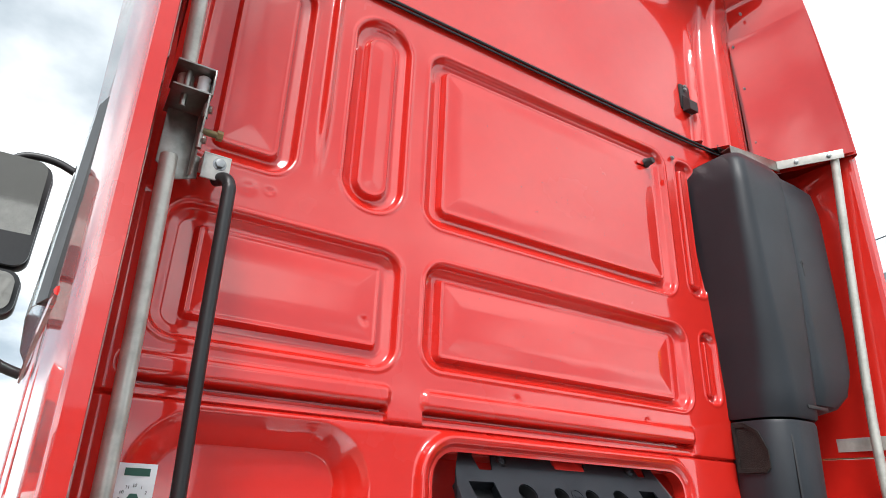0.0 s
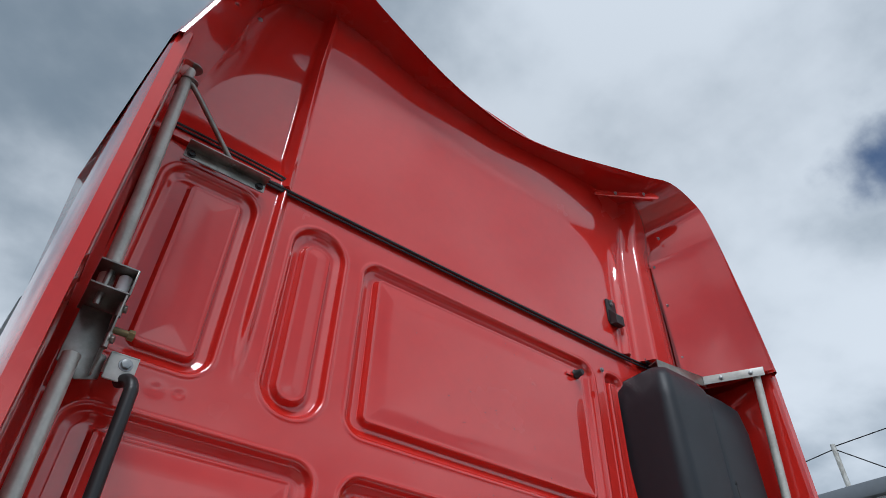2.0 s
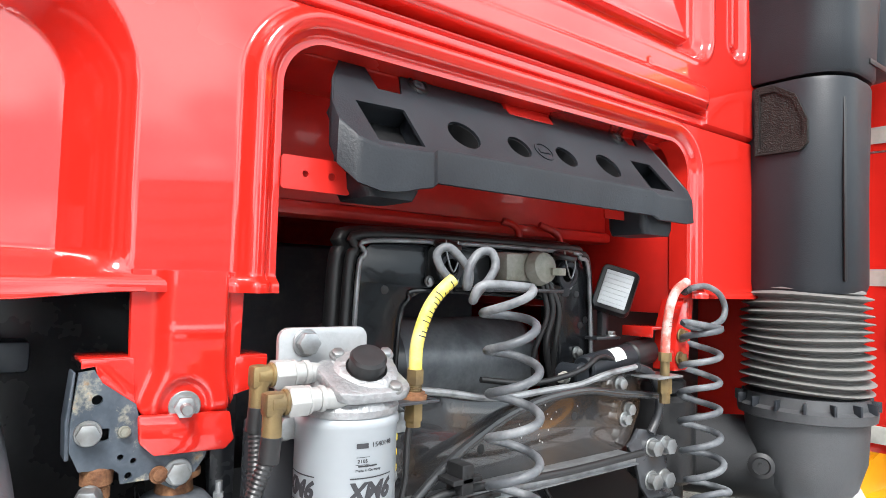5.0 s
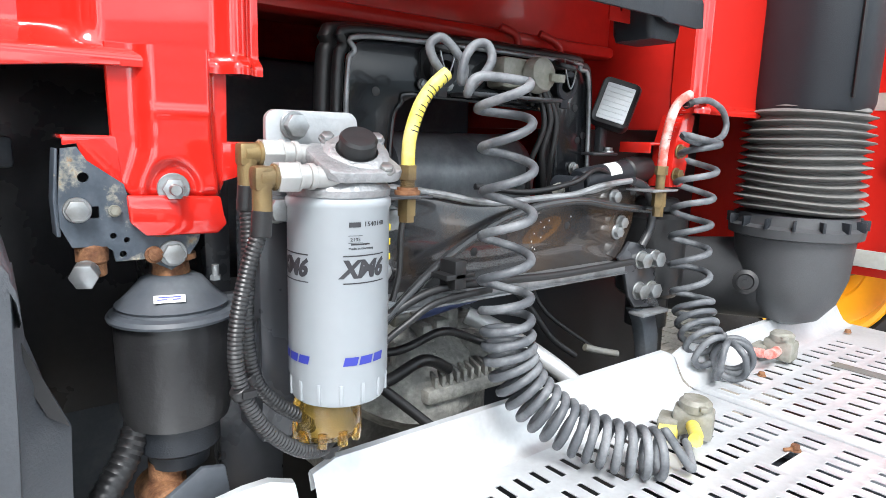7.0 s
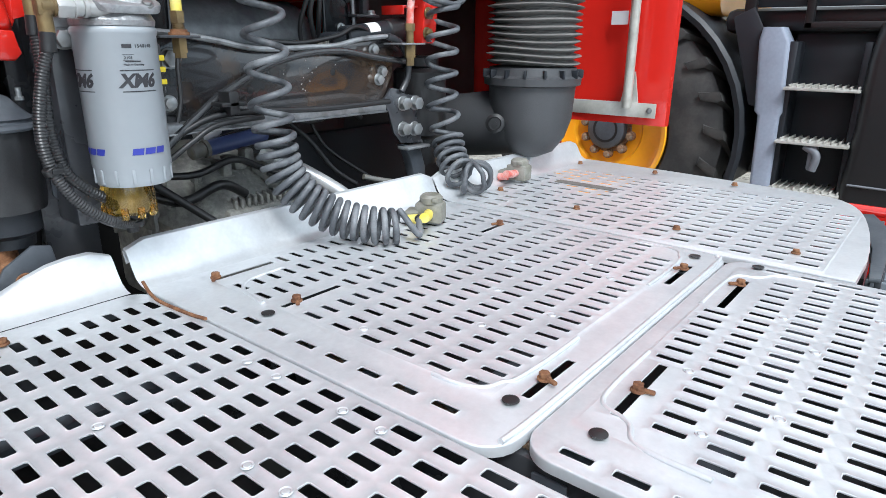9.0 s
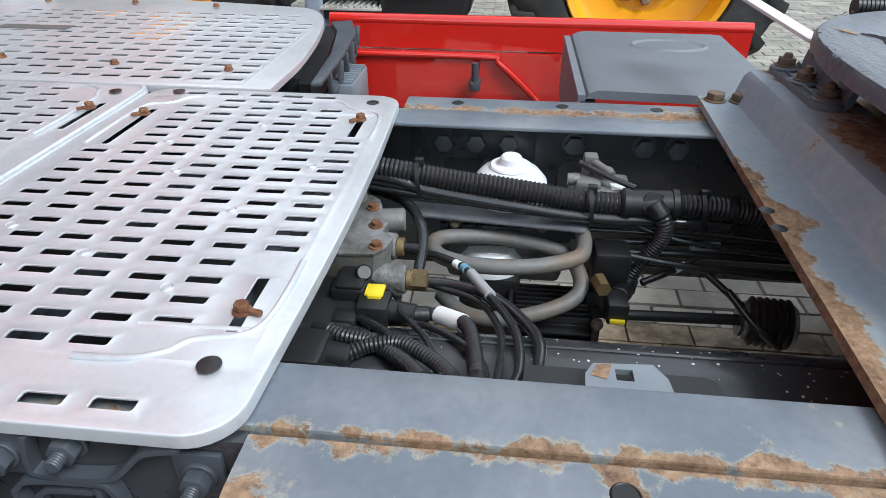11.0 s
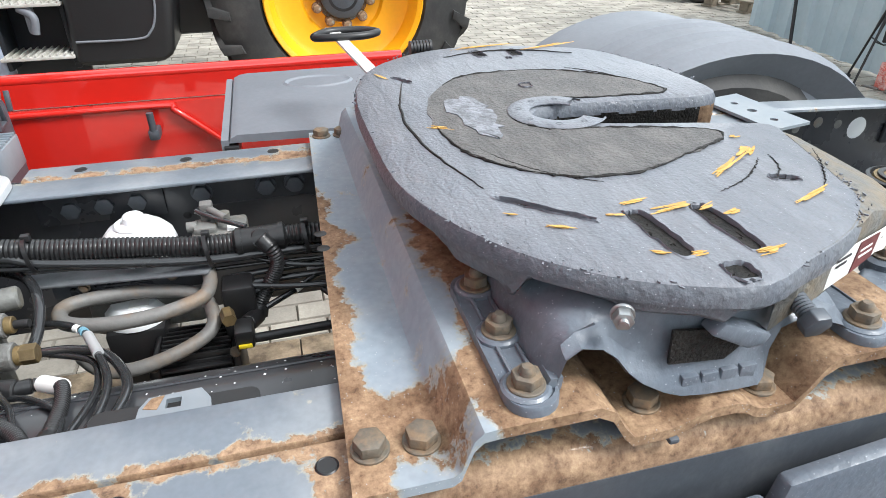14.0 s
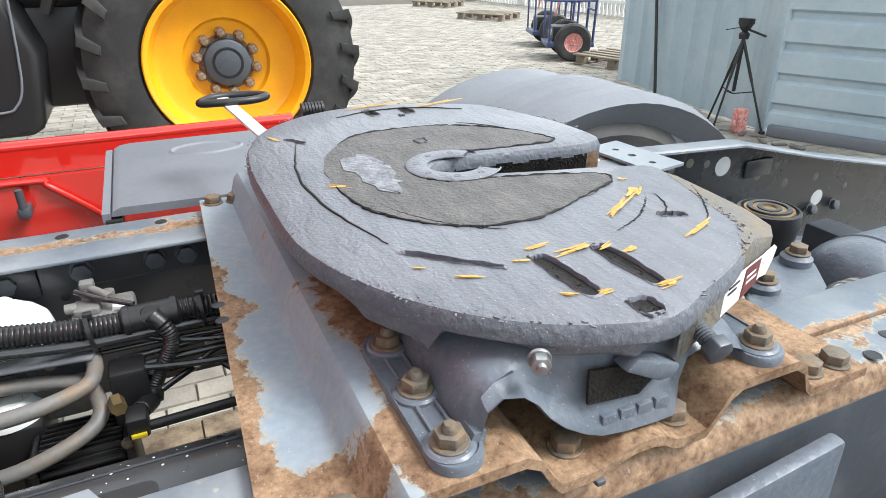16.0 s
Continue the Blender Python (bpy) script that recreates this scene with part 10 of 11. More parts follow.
# right rear fender with pressed ridges, and the flat front piece
def fender():
    bm = bmesh.new()
    rows = []
    xs = [.615, .652, .605, .66, .72, .725, .78, .84, .845, .90, .96, .965, 1.02, 1.10, 1.19, 1.22, 1.225]
    for k in range(29):
        a = radians(168 - k * 6.0)
        r0 = .60
        row = []
        for i, x in enumerate(xs):
            r = r0 + (.022 if i in (3, 4, 6, 7, 9, 10) else 0) - (.112 if i == len(xs) - 1 else 0) - (.145 if i == 0 else .075 if i == 1 else 0)
            row.append(bm.verts.new((x, -2.78 + r * 1.02 * math.cos(a), .44 + r * .98 * math.sin(a))))
        rows.append(row)
    for a, b in zip(rows, rows[1:]):
        for i in range(len(xs) - 1):
            bm.faces.new((a[i], b[i], b[i + 1], a[i + 1]))
    bm.normal_update()
    if sum(f.normal.z for f in bm.faces) < 0:
        bmesh.ops.reverse_faces(bm, faces=bm.faces)
    bmesh.ops.solidify(bm, geom=bm.faces[:], thickness=.006)
    return bm


rear_f = solo("rear_fender", fender(), PLASTICGREY, "grey plastic rear wheel fender with pressed ridges", "fender", smooth=14)
for x, r in ((.615, .455), (1.225, .49)):
    part("edge_bead", tube([(x, -2.78 + r * 1.02 * math.cos(radians(168 - k * 12)), .44 + r * .98 * math.sin(radians(168 - k * 12))) for k in range(15)], .007, 3, 8), PLASTICGREY, rear_f)
ff = thing("front_fender_flap", "grey plastic fender end with an embossed oval", "fender", (.80, -1.70, .85))
part("top", loft([[Vector((x, y, z)) for x, y in ((.57, y0), (.64, y0), (1.05, y0), (1.06, y0 - .02), (1.06, y1 + .02), (1.05, y1), (.55, y1))] for z, y0, y1 in ((.935, -1.50, -1.88), (.945, -1.505, -1.875), (.952, -1.52, -1.87))]), PLASTICGREY, ff)
part("front_lip", loft([[Vector((x, y, z)) for x, y in ((.57, -1.50), (1.05, -1.50), (1.05, -1.485), (.57, -1.485))] for z in (.80, .92, .942)]), PLASTICGREY, ff)
part("badge", moved(revolve([(.9, 0), (1.0, .004), (1.08, 0)], 28, True), Matrix.Translation((.93, -1.72, .952)) @ Matrix.Diagonal((.05, .085, 1, 1))), PLASTICGREY, ff)
part("shadow_gap", box(.56, .70, -1.52, -1.49, .90, .93, .002), BLACK, ff)
skirt_r = thing("side_skirt", "red plastic side skirt on the far side of the truck", "side skirt", (1.2, -1.4, .5))
part("upper_panel", flank([(1.20, -.83), (1.235, -.83), (1.235, -2.0), (1.20, -2.0)], .86, .935, 1), RED, skirt_r)
part("top_roll", cyl((1.215, -.83, .935), (1.215, -2.0, .935), .017, 14), RED, skirt_r)
part("lower_panel", flank([(1.185, -.85), (1.21, -.85), (1.21, -2.0), (1.185, -2.0)], .50, .855, 1), RED, skirt_r)
part("ridge", tube([(1.183, -.86, .845), (1.183, -1.28, .845), (1.175, -1.32, .83), (1.175, -1.42, .74), (1.18, -1.45, .70)], .009), RED, skirt_r)
part("stay", merge(box(1.13, 1.19, -1.27, -1.24, .76, .79, .006), cyl((1.14, -1.255, .78), (1.14, -1.255, .84), .010, 12)), DARKSTEEL, skirt_r)
skirt_l = thing("side_skirt", "red plastic side skirt on the near side of the truck", "side skirt", (-1.2, -1.4, .3))
part("panel", flank([(-1.22, -1.0), (-1.19, -1.0), (-1.19, -2.1), (-1.22, -2.1)], .30, .86, 1), RED, skirt_l)
solo("bump_stop", merge(cyl((.62, -1.30, .72), (.62, -1.30, .86), .02, 16), prism([(.50, -1.12), (.62, -1.10), (.66, -1.24), (.52, -1.26)], .05, Matrix.Translation((0, 0, .80)), .012)), DARKSTEEL, "dark bracket beside the far rail", "bracket")
solo("cross_strap", with_holes([(.20, -2.52), (.40, -2.50), (.42, -2.60), (.22, -2.62)], [circle(.25, -2.56, .008), circle(.31, -2.555, .010), circle(.36, -2.55, .008)], .006, Matrix.Translation((0, 0, .99))), GREYPAINT, "drilled grey steel strap on the far rail", "strap")

# ---- tractor ----
tractor = thing("tractor", "black and yellow farm tractor parked beside the truck", "tractor", (3.3, -0.7, 0))


def tractor_wheel(y, R, r, w, x=3.0):
    m = Matrix.Translation((x + w / 2, y, .83)) @ Matrix.Rotation(radians(-90), 4, "Y")
    wh = part("wheel", moved(revolve([(r, -w / 2 + .04), (r + .03, -w / 2 - .005), (r + .10, -w / 2 - .015), (R - .12, -w / 2), (R - .045, -w / 2 + .04), (R - .03, -.05), (R - .03, .05), (R - .045, w / 2 - .04), (R - .12, w / 2), (r + .10, w / 2 + .015), (r + .03, w / 2 + .005), (r, w / 2 - .04)], 64, True), m), TYRE, tractor)
    lugs = 22
    lug = bmesh.new()
    prof = []
    for k in range(6):
        t = k / 5
        prof.append((t * (w / 2 + .012), t * .20, R - .028 - .02 * t ** 3, .022 + .010 * t))
    rows = []
    for h, (zz, ang, rad, half) in enumerate(prof):
        rows.append([(zz, ang - half / R, rad - .01), (zz, ang - half * .75 / R, rad + .022), (zz, ang + half * .75 / R, rad + .022), (zz, ang + half / R, rad - .01)])
    # bar ends run down the shoulder
    zz, ang, rad, half = prof[-1]
    rows.append([(zz + .004, ang - half / R + .05, rad - .09), (zz + .014, ang - half * .7 / R + .05, rad - .085), (zz + .014, ang + half * .7 / R + .05, rad - .085), (zz + .004, ang + half / R + .05, rad - .09)])
    V = [[lug.verts.new((q[2] * math.cos(q[1]), q[2] * math.sin(q[1]), q[0])) for q in row] for row in rows]
    for a, b in zip(V, V[1:]):
        for i in range(4):
            lug.faces.new((a[i], a[(i + 1) % 4], b[(i + 1) % 4], b[i]))
    lug.faces.new(V[0])
    lug.faces.new(V[-1])
    bmesh.ops.recalc_face_normals(lug, faces=lug.faces)
    lm = finish(lug, "tread_bar", TYRE, 30)
    for k in range(lugs):
        a = 2 * math.pi * k / lugs
        for side in (0, 1):
            put("tread_bar", lm, m @ Matrix.Rotation(a + side * math.pi / lugs, 4, "Z") @ (Matrix.Rotation(math.pi, 4, "X") if side else Matrix.Identity(4)), wh)
    for k in range(11):
        a = radians(150 + k * 8.0)
        put("raised_bar", finish(box(-.012, .012, -.020, .020, 0, .003, .001), "raised_bar", GREYPIPE) if k == 0 else bpy.data.meshes["raised_bar"], m @ Matrix.Rotation(a, 4, "Z") @ Matrix.Translation((r + .12, 0, w / 2 + .010)), wh)
        a = radians(-40 + k * 7.0)
        if k < 9:
            put("raised_bar", bpy.data.meshes["raised_bar"], m @ Matrix.Rotation(a, 4, "Z") @ Matrix.Translation((r + .12, 0, w / 2 + .010)), wh)
    z = w / 2
    rim = part("rim", moved(revolve([(0, z - .155), (.10, z - .155), (.20, z - .16), (.225, z - .155), (.24, z - .13), (r * .80, z - .125), (r * .88, z - .11), (r * .93, z - .03), (r * .955, z + .0), (r + .005, z + .012), (r + .012, z + .004), (r + .004, z - .05), (r - .08, z - .2)], 64), m), YELLOW, wh, "yellow steel wheel rim")
    part("hub", moved(revolve([(0, z - .09), (.115, z - .09), (.125, z - .097), (.127, z - .15), (0, z - .15)], 40), m), DARKSTEEL, wh, "dark grey hub cap")
    part("hub_mark", moved(revolve([(.07, z - .0895), (.078, z - .0885), (.086, z - .0895)], 32), m), BLACK, wh)
    nut = bpy.data.meshes.get("wheel_nut") or finish(merge(cyl((0, 0, 0), (0, 0, .04), .029, 16, bev=.003), moved(hexhead(.020, .024, .026), Matrix.Translation((0, 0, .03)))), "wheel_nut", RUSTSTEEL)
    part("hub_flange", moved(revolve([(.127, z - .150), (.150, z - .150), (.155, z - .156), (.156, z - .17)], 32), m), RUSTSTEEL, wh)
    for k in range(10):
        a = 2 * math.pi * k / 10 + .1
        put("wheel_nut", nut, m @ Matrix.Translation((.163 * math.cos(a), .163 * math.sin(a), z - .157)), wh)


tractor_wheel(-2.05, .765, .435, .46)
tractor_wheel(.745, .79, .425, .46)
# step unit, tank and body
steps = part("step_back", box(3.16, 3.2, -.64, -.27, .4, 1.5, .01), PLASTIC, tractor)
for y0, y1 in ((-.32, -.27), (-.645, -.61)):
    part("side_board", box(2.98, 3.159, y0, y1, .55, 1.38, .01), PLASTIC, steps)
for z in (1.158, .885, .630):
    tread = part("tread", merge(box(2.92, 3.13, -.635, -.295, z - .018, z - .002, .003), *(box(2.92, 3.12, -.63 + k * .034, -.624 + k * .034, z - .002, z + .012, .001) for k in range(10))), GALV, steps, "serrated bright step tread")
part("step_hanger", merge(box(2.93, 2.98, -.50, -.46, .74, .87, .01), tube([(2.95, -.44, .86), (2.93, -.50, .82), (2.93, -.49, .74)], .02)), PLASTICGREY, steps)
part("step_pillar", loft([[Vector((x, y, z)) for x, y in rounded(2.96, 3.10, y0, y1, .02, 3)] for z, y0, y1 in ((.50, -.30, -.20), (1.0, -.29, -.18), (1.02, -.30, -.16), (1.38, -.28, -.13), (1.45, -.24, -.14))]), BLUEGREY, tractor, "pale blue-grey plastic step pillar")
tank = part("fuel_tank", loft([[Vector((x, y, z)) for x, y in rounded(2.93 + i, 3.65, y0, y1, .05, 5)] for z, y0, y1, i in ((.56, -1.06, -.64, .04), (.59, -1.10, -.62, .0), (.62, -1.12, -.62, 0), (.95, -1.17, -.64, 0), (1.30, -1.06, -.64, 0), (1.40, -1.00, -.65, .01), (1.46, -1.30, -.66, .03), (1.52, -1.40, -.70, .06))]), BLACK, tractor, "black plastic fuel tank")
part("tank_line", tube([(2.925, -.66, .69), (2.925, -.95, .69), (2.925, -1.02, .72), (2.925, -1.06, .80), (2.925, -1.08, .95), (2.925, -1.10, 1.2)], .006), PLASTICGREY, tank)
part("tank_cap", moved(revolve([(0, .03), (.05, .03), (.06, .02), (.062, 0)], 24), aim((2.95, -1.18, 1.50), (-1, 0, .3))), BLUEGREY, tank)
part("mudguard", loft([[Vector((x, -2.05 + (r + d) * math.cos(a), .83 + (r + d) * math.sin(a))) for x, d in ((3.02, 0), (3.60, 0), (3.60, .04), (3.0, .04))] for a, r in ((radians(20 + 10 * k), .86) for k in range(14))]), BLACK, tractor)
part("front_mudguard", loft([[Vector((x, .745 + (r + d) * math.cos(a), .83 + (r + d) * math.sin(a))) for x, d in ((2.99, -.02), (3.02, 0), (3.50, 0), (3.50, .025), (3.0, .03), (2.98, .01))] for a, r in ((radians(50 + 9 * k), .84) for k in range(17))]), PLASTIC, tractor, "dark grey plastic front mudguard")
part("mudguard_flap", prism([(-.30, 1.0), (-.12, 1.05), (.02, 1.50), (-.08, 1.55), (-.22, 1.30)], .02, Matrix.Translation((2.99, 0, 0)) @ Matrix.Rotation(radians(90), 4, "Z") @ Matrix.Rotation(radians(90), 4, "X"), .006), PLASTIC, tractor)
part("chassis", box(3.30, 4.1, -2.6, 2.6, .62, 1.15, .05), BLACK, tractor)
part("side_body", box(3.32, 4.0, -1.75, -.15, 1.12, 1.56, .05), BLACK, tractor)
part("cab_base", box(3.1, 4.7, -2.2, .1, 1.42, 1.55, .05), BLACK, tractor)
win = part("cab_glass", box(3.05, 3.09, -1.55, -.05, 1.55, 2.75, .01), GLASSY, tractor, "tinted cab glass")
part("window_frame", merge(box(3.02, 3.06, -.95, -.32, 1.44, 1.475, .006), box(3.02, 3.06, -.36, -.32, 1.44, 2.7, .006), box(3.02, 3.06, -1.60, -1.53, 1.44, 2.7, .01), box(3.02, 3.07, -.08, -.02, 1.44, 2.7, .01)), BLACK, win)
part("cab_roof", box(2.98, 4.75, -2.1, -.11, 2.74, 3.02, .10, 4), YELLOW, tractor, "yellow rounded cab roof")
part("hood", loft([[Vector((x, y, z)) for x, z in rounded(3.15 + i, 4.35 - i, 1.52, top, .12, 5)] for y, top, i in ((.15, 2.06, 0), (.5, 2.05, 0), (1.6, 1.98, .02), (2.4, 1.86, .06), (2.7, 1.70, .15))]), YELLOW, tractor, "yellow hood with a black band")
part("hood_band", flank([(3.135, .14), (3.155, .14), (3.175, 2.2), (3.155, 2.2)], 1.74, 1.90, 1), BLACK, tractor)
for k in range(5):
    part("emblem", box(3.130, 3.138, .22 + k * .05, .255 + k * .05, 1.82, 1.86, 0), LABEL, tractor)
part("hood_stripe", flank([(3.13, .14), (3.15, .14), (3.17, 2.2), (3.15, 2.2)], 1.70, 1.72, 1), PLASTIC, tractor)
tm = part("mirror_arm", merge(tube([(3.0, .05, 2.74), (2.96, .08, 2.72), (2.94, .10, 2.62), (2.94, .10, 2.30)], .014), box(2.90, 3.0, -.02, .10, 2.70, 2.76, .02)), BLACK, tractor)
part("mirror", box(2.86, 2.96, -.06, .07, 2.24, 2.60, .03, 3), PLASTIC, tm)
part("lamp", merge(box(2.94, 3.02, .03, .13, 2.03, 2.11, .025), box(2.95, 3.03, .04, .13, 1.86, 1.95, .03), tube([(2.98, .06, 2.03), (2.99, -.02, 1.99), (3.0, -.04, 1.93), (3.0, .04, 1.89)], .010)), BLACK, tractor)

# ---- yard surroundings ----
def sheet_wall(p0, p1, z0, z1, pitch, depth, vertical, mat_, name, parent):
    """A corrugated sheet between two points of the yard."""
    p0, p1 = Vector((*p0, 0)), Vector((*p1, 0))
    L = (p1 - p0).length
    d = (p1 - p0).normalized()
    nrm = Vector((d.y, -d.x, 0))
    bm = bmesh.new()
    if vertical:
        n = int(L / pitch)
        us = []
        for k in range(n + 1):
            for f, h in ((0, 0), (.45, 0), (.58, 1), (.87, 1)):
                us.append(((k + f) * pitch, h * depth))
        cols = [[bm.verts.new(p0 + d * u + nrm * h + Vector((0, 0, z))) for z in (z0, z1)] for u, h in us if u <= L]
    else:
        n = int((z1 - z0) / pitch)
        us = []
        for k in range(n + 1):
            for f, h in ((0, 0), (.50, 0), (.62, 1), (.80, 1), (.90, 0)):
                us.append((z0 + (k + f) * pitch, h * depth))
        cols = [[bm.verts.new(p0 + d * u + nrm * h + Vector((0, 0, z))) for u in (0, L)] for z, h in us if z <= z1]
    for a, b in zip(cols, cols[1:]):
        bm.faces.new((a[0], a[1], b[1], b[0]))
    bmesh.ops.recalc_face_normals(bm, faces=bm.faces)
    bmesh.ops.solidify(bm, geom=bm.faces[:], thickness=.004)
    return part(name, bm, mat_, parent, "", 20)


container = thing("shipping_container", "pale blue-grey ribbed steel shipping container in the yard", "container", (2.8, -6.3, 0))
sheet_wall((2.96, -6.265), (5.32, -6.70), 0.02, 2.6, .30, -.035, True, CONTAINER, "side_wall", container)
sheet_wall((2.90, -6.26), (.6, -7.30), 0.05, 2.6, .24, -.04, False, CONTAINER, "end_wall", container)
part("post", box(2.88, 2.96, -6.30, -6.24, 0.0, 2.6, .01), CONTAINER, container)
part("sill", moved(box(0, 2.45, -.05, .03, 0, .09, .01), Matrix.Translation((2.83, -6.24, 0)) @ Matrix.Rotation(radians(205), 4, "Z")), PLASTICGREY, container)
part("lashing_eye", merge(box(1.86, 1.92, -6.70, -6.64, 1.30, 1.42, .008), box(1.84, 1.90, -6.70, -6.62, 1.40, 1.46, .008)), LABEL, container)
part("roof_sheet", prism([(2.83, -6.25), (5.45, -6.72), (4.6, -9.2), (.6, -7.30)], .02, Matrix.Translation((0, 0, 2.6))), CONTAINER, container)
solo("pole", cyl((4.36, -6.40, 0.0), (4.94, -6.58, 2.2), .016, 12), BLACK, "black pole leaning against the container", "pole")
tripod = thing("tripod", "black camera tripod standing on the paving", "tripod", (3.13, -6.12, 0))
TX, TY = 3.13, -6.10
for x, y in ((3.347, -6.088), (3.10, -5.90), (2.861, -6.21)):
    dx, dy = x - TX, y - TY
    leg = part("leg", sweep([Vector((TX + dx * f, TY + dy * f, .74 - .73 * f)) for f in (0, .2, .4, .5, .52, .7, .99)], lambda f, s: .0125 if f < .5 else .009, 12), BLACK, tripod)
    part("foot", box(x - .02, x + .02, y - .02, y + .02, 0, .03, .008), RUBBER, leg)
    part("brace", cyl((TX, TY, .30), (TX + dx * .55, TY + dy * .55, .335), .005, 8), BLACK, tripod)
part("centre_column", cyl((TX, TY, .32), (TX, TY, .80), .015, 12), BLACK, tripod)
part("head", loft([ring(TX, TY, hx, hy, z, .015, 3) for z, hx, hy in ((.74, .03, .03), (.78, .035, .035), (.80, .02, .02), (.82, .03, .035), (.85, .045, .04), (.86, .06, .035), (.90, .06, .035))]), BLACK, tripod)
part("pan_handle", cyl((TX - .02, TY, .82), (TX - .17, TY - .05, .775), .009, 10), BLACK, tripod)
part("tilt_knob", cyl((TX + .03, TY, .83), (TX + .15, TY + .05, .80), .0035, 8), BLACK, tripod)
solo("red_post", merge(box(2.955, 3.045, -6.13, -6.04, 0, .20, .01), box(2.975, 3.025, -6.028, -6.02, .06, .11, .004), cyl((3.0, -6.14, .15), (3.0, -6.02, .15), .016, 12)), REDHOSE, "short faded red steel block on the paving", "block")
solo("debris", merge(*(moved(box(-.06, .06, -.02, .02, 0, .015, .004), Matrix.Translation((2.45 + .12 * k, -6.12 + .05 * (k % 3), 0)) @ Matrix.Rotation(k * 1.3, 4, "Z")) for k in range(6))), GREYPIPE, "grey scraps lying by the container", "debris", kind="stuff")


def cart(p, turn, wheel_mat, label):
    c = thing("battery_cart", label, "cart", (*p, 0), group="workshop carts")
    m = Matrix.Translation((*p, 0)) @ Matrix.Rotation(radians(turn), 4, "Z")
    for s in (-1, 1):
        wm = m @ Matrix.Translation((s * .30, 0, .25)) @ Matrix.Rotation(radians(90), 4, "Y")
        w = part("wheel", moved(revolve([(.125, -.055), (.155, -.07), (.225, -.065), (.25, -.035), (.25, .035), (.225, .065), (.155, .07), (.125, .055)], 32, True), wm), TYRE, c)
        part("rim", moved(revolve([(0, .05), (.03, .055), (.04, .02), (.10, .03), (.125, .056), (.125, -.056), (.10, -.03), (.04, -.02), (.03, -.055), (0, -.05)], 28), wm), wheel_mat, w)
    part("bed", moved(box(-.28, .28, -.30, .35, .18, .24, .01), m), NAVY, c)
    part("battery", moved(box(-.16, .16, .02, .26, .24, .44, .015), m), BLACK, c)
    for x, y in ((-.26, .32), (.26, .32), (-.26, -.05), (.26, -.05)):
        part("upright", moved(cyl((x, y, .2), (x, y, .78), .014, 8), m), NAVY, c)
    part("top_frame", moved(tube([(-.26, -.28, .78), (-.26, .32, .78), (.26, .32, .78), (.26, -.28, .78)], .014, 6, 8), m), NAVY, c)
    part("label", moved(box(-.06, .06, .261, .263, .32, .40, 0), m), LABEL, c)
    part("frame", moved(merge(*(cyl((x, -.28, .2), (x, -.30, 1.05), .018, 10) for x in (-.24, .24)), cyl((-.24, -.30, 1.05), (.24, -.30, 1.05), .018, 10), cyl((-.24, -.29, .65), (.24, -.29, .65), .014, 10)), m), NAVY, c)
    for k in range(3):
        part("cable", moved(tube([(-.15 + .1 * k, -.25, .9), (-.2 + .15 * k, -.05, .75 + .05 * k), (.05 * k, .1, .95), (.1, .2, .55)], .012), m), (REDHOSE, BLACK, BLUEINK)[k], c)
    return c


cart((6.99, -7.14), -25, REDHOSE, "navy steel cart with red-rimmed wheels and cables")
cart((8.25, -7.67), -20, PLASTICGREY, "navy steel cart with batteries and cables")


def pallet(p, turn):
    c = thing("pallet", "weathered wooden pallet on the paving", "pallet", (*p, 0), group="pallets")
    m = Matrix.Translation((*p, 0)) @ Matrix.Rotation(radians(turn), 4, "Z")
    for k in range(5):
        part("board", moved(box(-.6, .6, -.40 + k * .18, -.30 + k * .18, .12, .142, .003), m), WOOD, c)
    for x in (-.52, 0, .52):
        for y in (-.32, 0, .32):
            part("block", moved(box(x - .06, x + .06, y - .06, y + .06, .02, .12, .003), m), WOOD, c)
        part("skid", moved(box(x - .06, x + .06, -.4, .42, 0, .02, .002), m), WOOD, c)


pallet((12.4, -8.8), 30)
pallet((16.0, -9.2), 30)
pallet((20.5, -9.8), 20)
pallet((6.05, -7.45), 15)
fence = thing("picket_fence", "white picket fence along the yard", "fence", (15, -11, 0))
fa, fb = Vector((24.0, -10.6, 0)), Vector((9.5, -12.0, 0))
fd = (fb - fa).normalized()
pk = finish(moved(prism([(-.035, 0), (.035, 0), (.035, 1.15), (0, 1.22), (-.035, 1.15)], .02), Matrix.Rotation(radians(90), 4, "X")), "picket", FENCE)
ang = math.atan2(fd.y, fd.x)
for k in range(110):
    q = fa + fd * (k * .132)
    put("picket", pk, Matrix.Translation(q) @ Matrix.Rotation(ang, 4, "Z"), fence)
for z in (.30, .90):
    part("rail", moved(box(0, 14.6, -.05, -.02, z - .04, z + .04, .005), Matrix.Translation(fa) @ Matrix.Rotation(ang, 4, "Z")), FENCE, fence)
for k in range(6):
    q = fa + fd * (k * 2.9)
    part("post", box(q.x - .10, q.x + .10, q.y - .10, q.y + .10, 0, 1.3, .01), FENCE, fence)

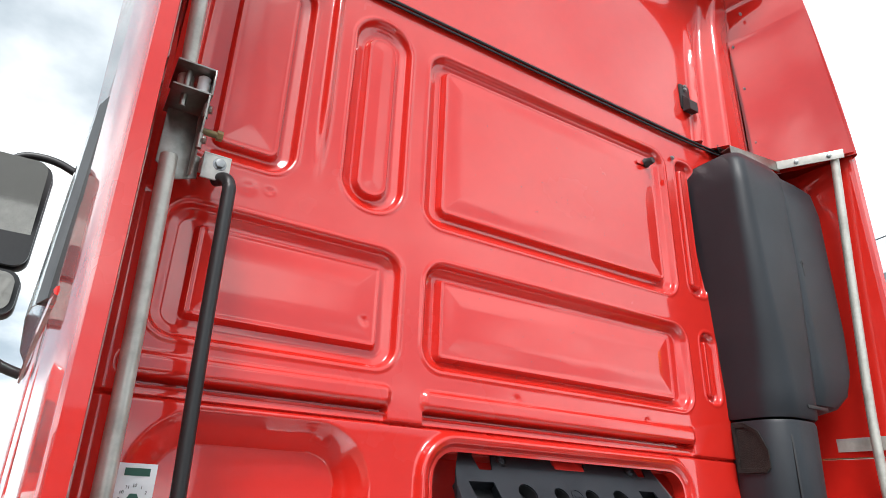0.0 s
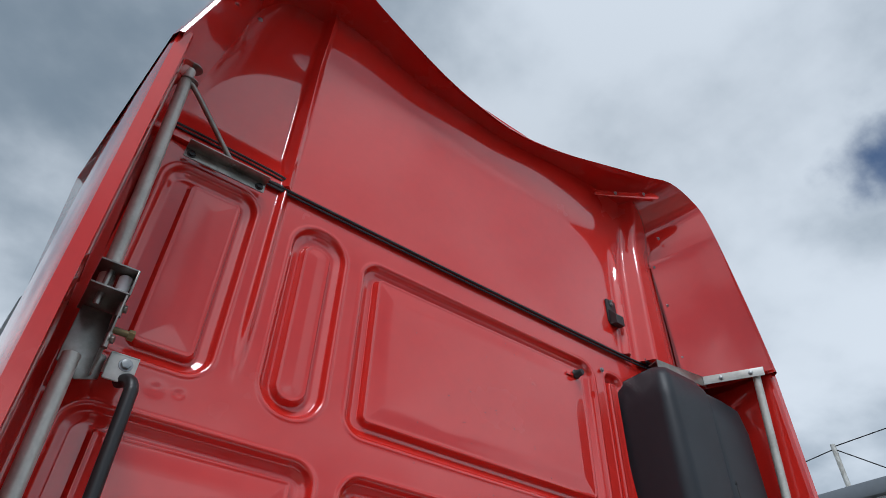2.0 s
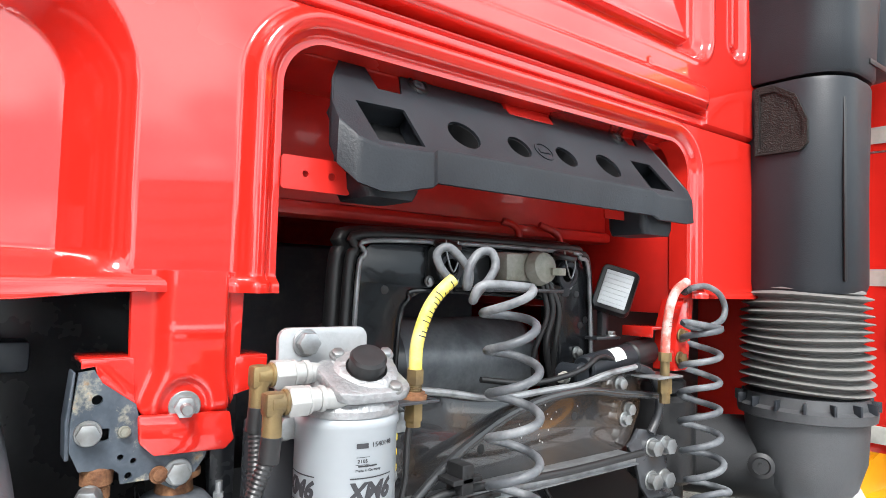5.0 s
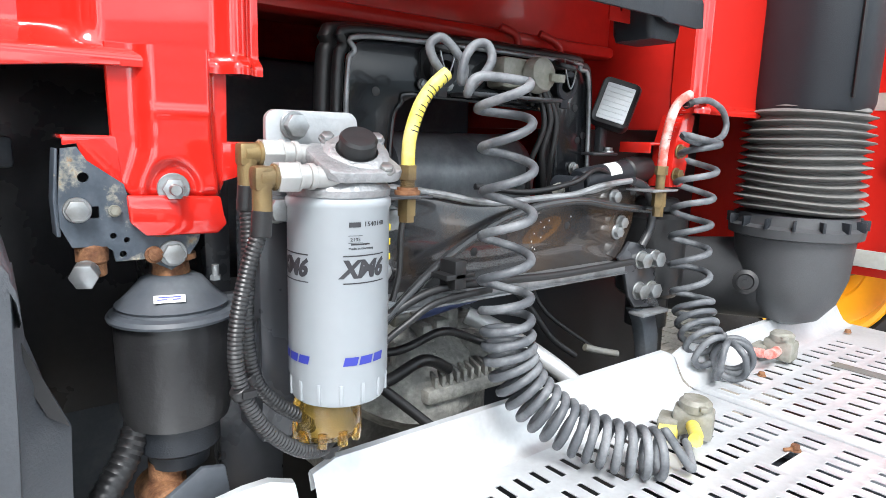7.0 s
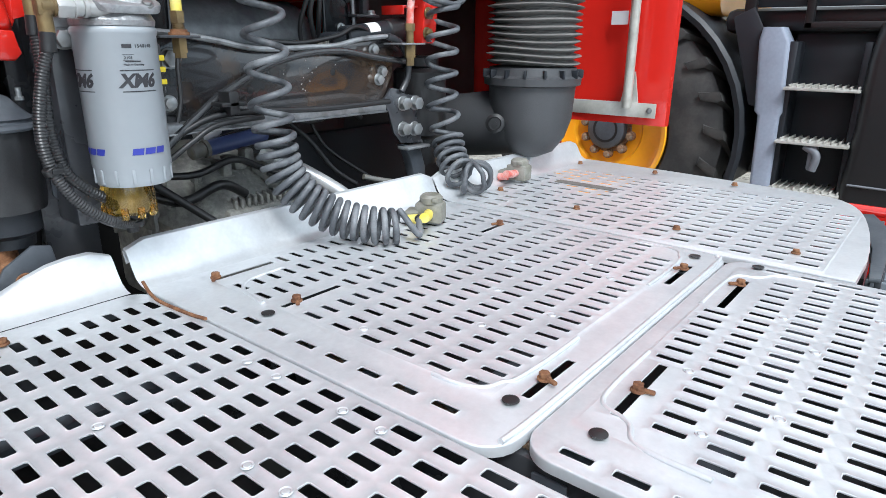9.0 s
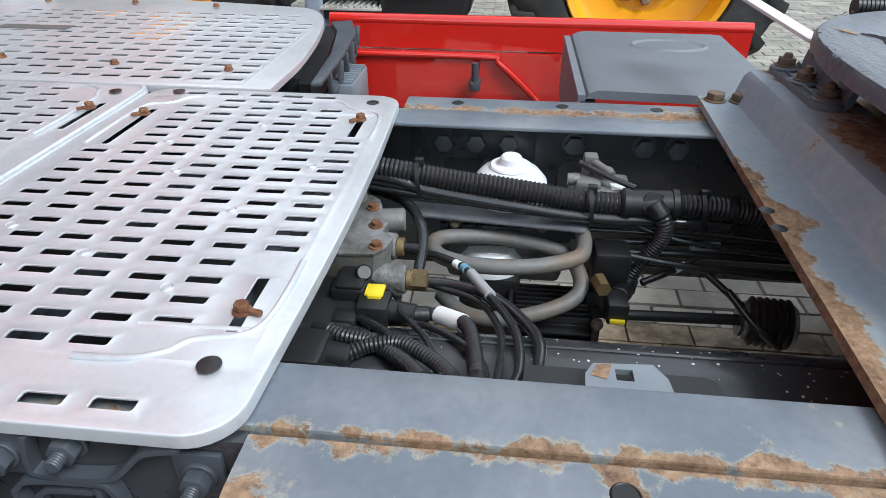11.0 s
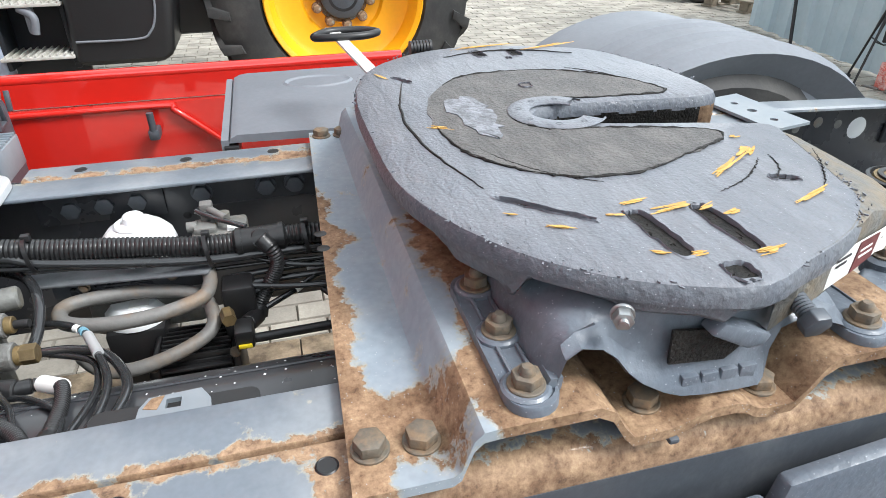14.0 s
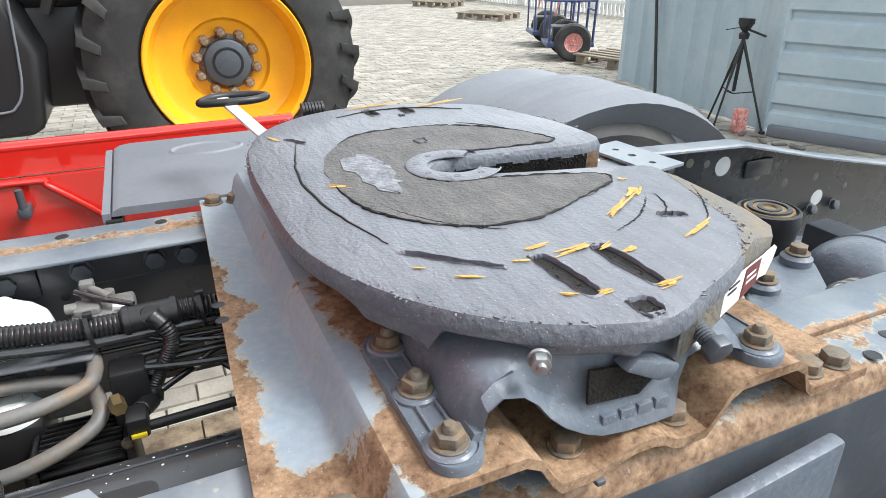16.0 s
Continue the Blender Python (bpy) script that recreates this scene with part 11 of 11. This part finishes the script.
hall = thing("workshop_hall", "pale grey clad hall with a dark roof edge beyond the tractor", "building", (16, 6, 0))
part("wall", box(14.0, 30, -3, 26, 0, 5.2, .02), WALLGREY, hall)
part("roof_edge", box(12.6, 31, -4, 27, 6.2, 6.5, .05), ROOFGREY, hall)
part("canopy", box(12.8, 14.0, -3.5, 26.5, 5.2, 5.8, .05), PLASTIC, hall)
part("fascia", box(12.7, 30, -3.8, 26.8, 5.8, 6.2, .02), WALLGREY, hall)
for z in (1.3, 2.6, 3.9):
    part("panel_joint", box(13.975, 14.0, -3, 26, z - .012, z + .012, 0), ROOFGREY, hall)
for z, y in ((5.15, 0), (4.75, 0)):
    part("strip_light", box(13.7, 13.95, -2.5, 26, z - .04, z + .04, .01), FENCE, hall)
mast = thing("mast", "slim grey mast with guy cables on the roof", "mast", (12.4, 3.9, 6.5))
part("pole", cyl((13.0, 4.15, 6.4), (13.0, 4.15, 7.5), .05, 14), GALV, mast)
for a, b in (((13.0, 4.15, 7.45), (13.0, -6.0, 7.7)), ((13.0, 4.15, 7.4), (13.0, 2.9, 6.4)), ((13.0, 4.15, 7.4), (13.0, 9, 6.9))):
    part("cable", cyl(a, b, .012, 8), BLACK, mast)

# what stands beside and behind the camera, seen only in the paint
solo("yard_building", box(-40, -30, -40, 40, 0, 5, .05), ROOFGREY, "long low building on the near side of the yard", "building")
rt = thing("parked_truck", "red truck parked farther along the yard", "truck", (-4.6, 9.0, 0))
part("cab", box(-5.8, -3.6, 8.0, 10.0, .5, 3.3, .15), RED, rt)
part("windscreen", box(-5.6, -3.8, 7.94, 8.0, 1.9, 2.8, .02), GLASSY, rt)
part("trim", box(-5.7, -3.7, 7.95, 8.02, 1.55, 1.68, .01), FENCE, rt)
for x in (-5.4, -4.0):
    part("wheel", cyl((x - .15, 8.6, .5), (x + .15, 8.6, .5), .5, 32, bev=.04), TYRE, rt)

# ---- paving stones ----
def stone_mesh(L, W, h=.012, e=.0035):
    bm = bmesh.new()
    top = [bm.verts.new((x * (L / 2 - e), y * (W / 2 - e), 0)) for x, y in ((-1, -1), (1, -1), (1, 1), (-1, 1))]
    low = [bm.verts.new((x * (L / 2 - .002), y * (W / 2 - .002), -h)) for x, y in ((-1, -1), (1, -1), (1, 1), (-1, 1))]
    bm.faces.new(top)
    for k in range(4):
        bm.faces.new((low[k], low[(k + 1) % 4], top[(k + 1) % 4], top[k]))
    return bm


random.seed(77)
LS, WS = .21, .105
# browner stones with dark patches for the stretch below the frame
stone = finish(stone_mesh(LS, WS), "paver", PAVERBROWN, 0)
near_pick = []
for r in range(-10, 20):
    for c in range(-16, 2):
        x, y = r * WS, c * LS + (LS / 2 if r % 2 else 0)
        if -.40 < x < 1.15 and -2.35 < y < -.75:
            near_pick.append((x, y))
near_pick = near_pick[:300]
picked = set(near_pick)
for x, y in near_pick:
    put("paver", stone, Matrix.Translation((x, y, random.uniform(-.003, .002))) @ Matrix.Rotation(radians(90) + random.uniform(-.01, .01), 4, "Z"), ground)
vs, fs = [], []
base = [(-1, -1), (1, -1), (1, 1), (-1, 1)]
for r in range(-80, 164):
    for c in range(-59, 30):
        x, y = r * WS, c * LS + (LS / 2 if r % 2 else 0)
        if (x, y) in picked or (x > 9 and y > -2):
            continue
        z = random.uniform(-.003, .003)
        k = len(vs)
        vs += [(x + a * (WS / 2 - .006), y + b * (LS / 2 - .006), z) for a, b in base] + [(x + a * (WS / 2 - .002), y + b * (LS / 2 - .002), z - .012) for a, b in base]
        fs += [(k, k + 1, k + 2, k + 3)] + [(k + 4 + i, k + 4 + (i + 1) % 4, k + (i + 1) % 4, k + i) for i in range(4)]
me = bpy.data.meshes.new("paving")
me.from_pydata(vs, [], fs)
me.materials.append(PAVER)
pav = new("paving", me)
pav.parent = ground
tagged(pav, "grey-beige concrete paving stones of the yard", kind="stuff")
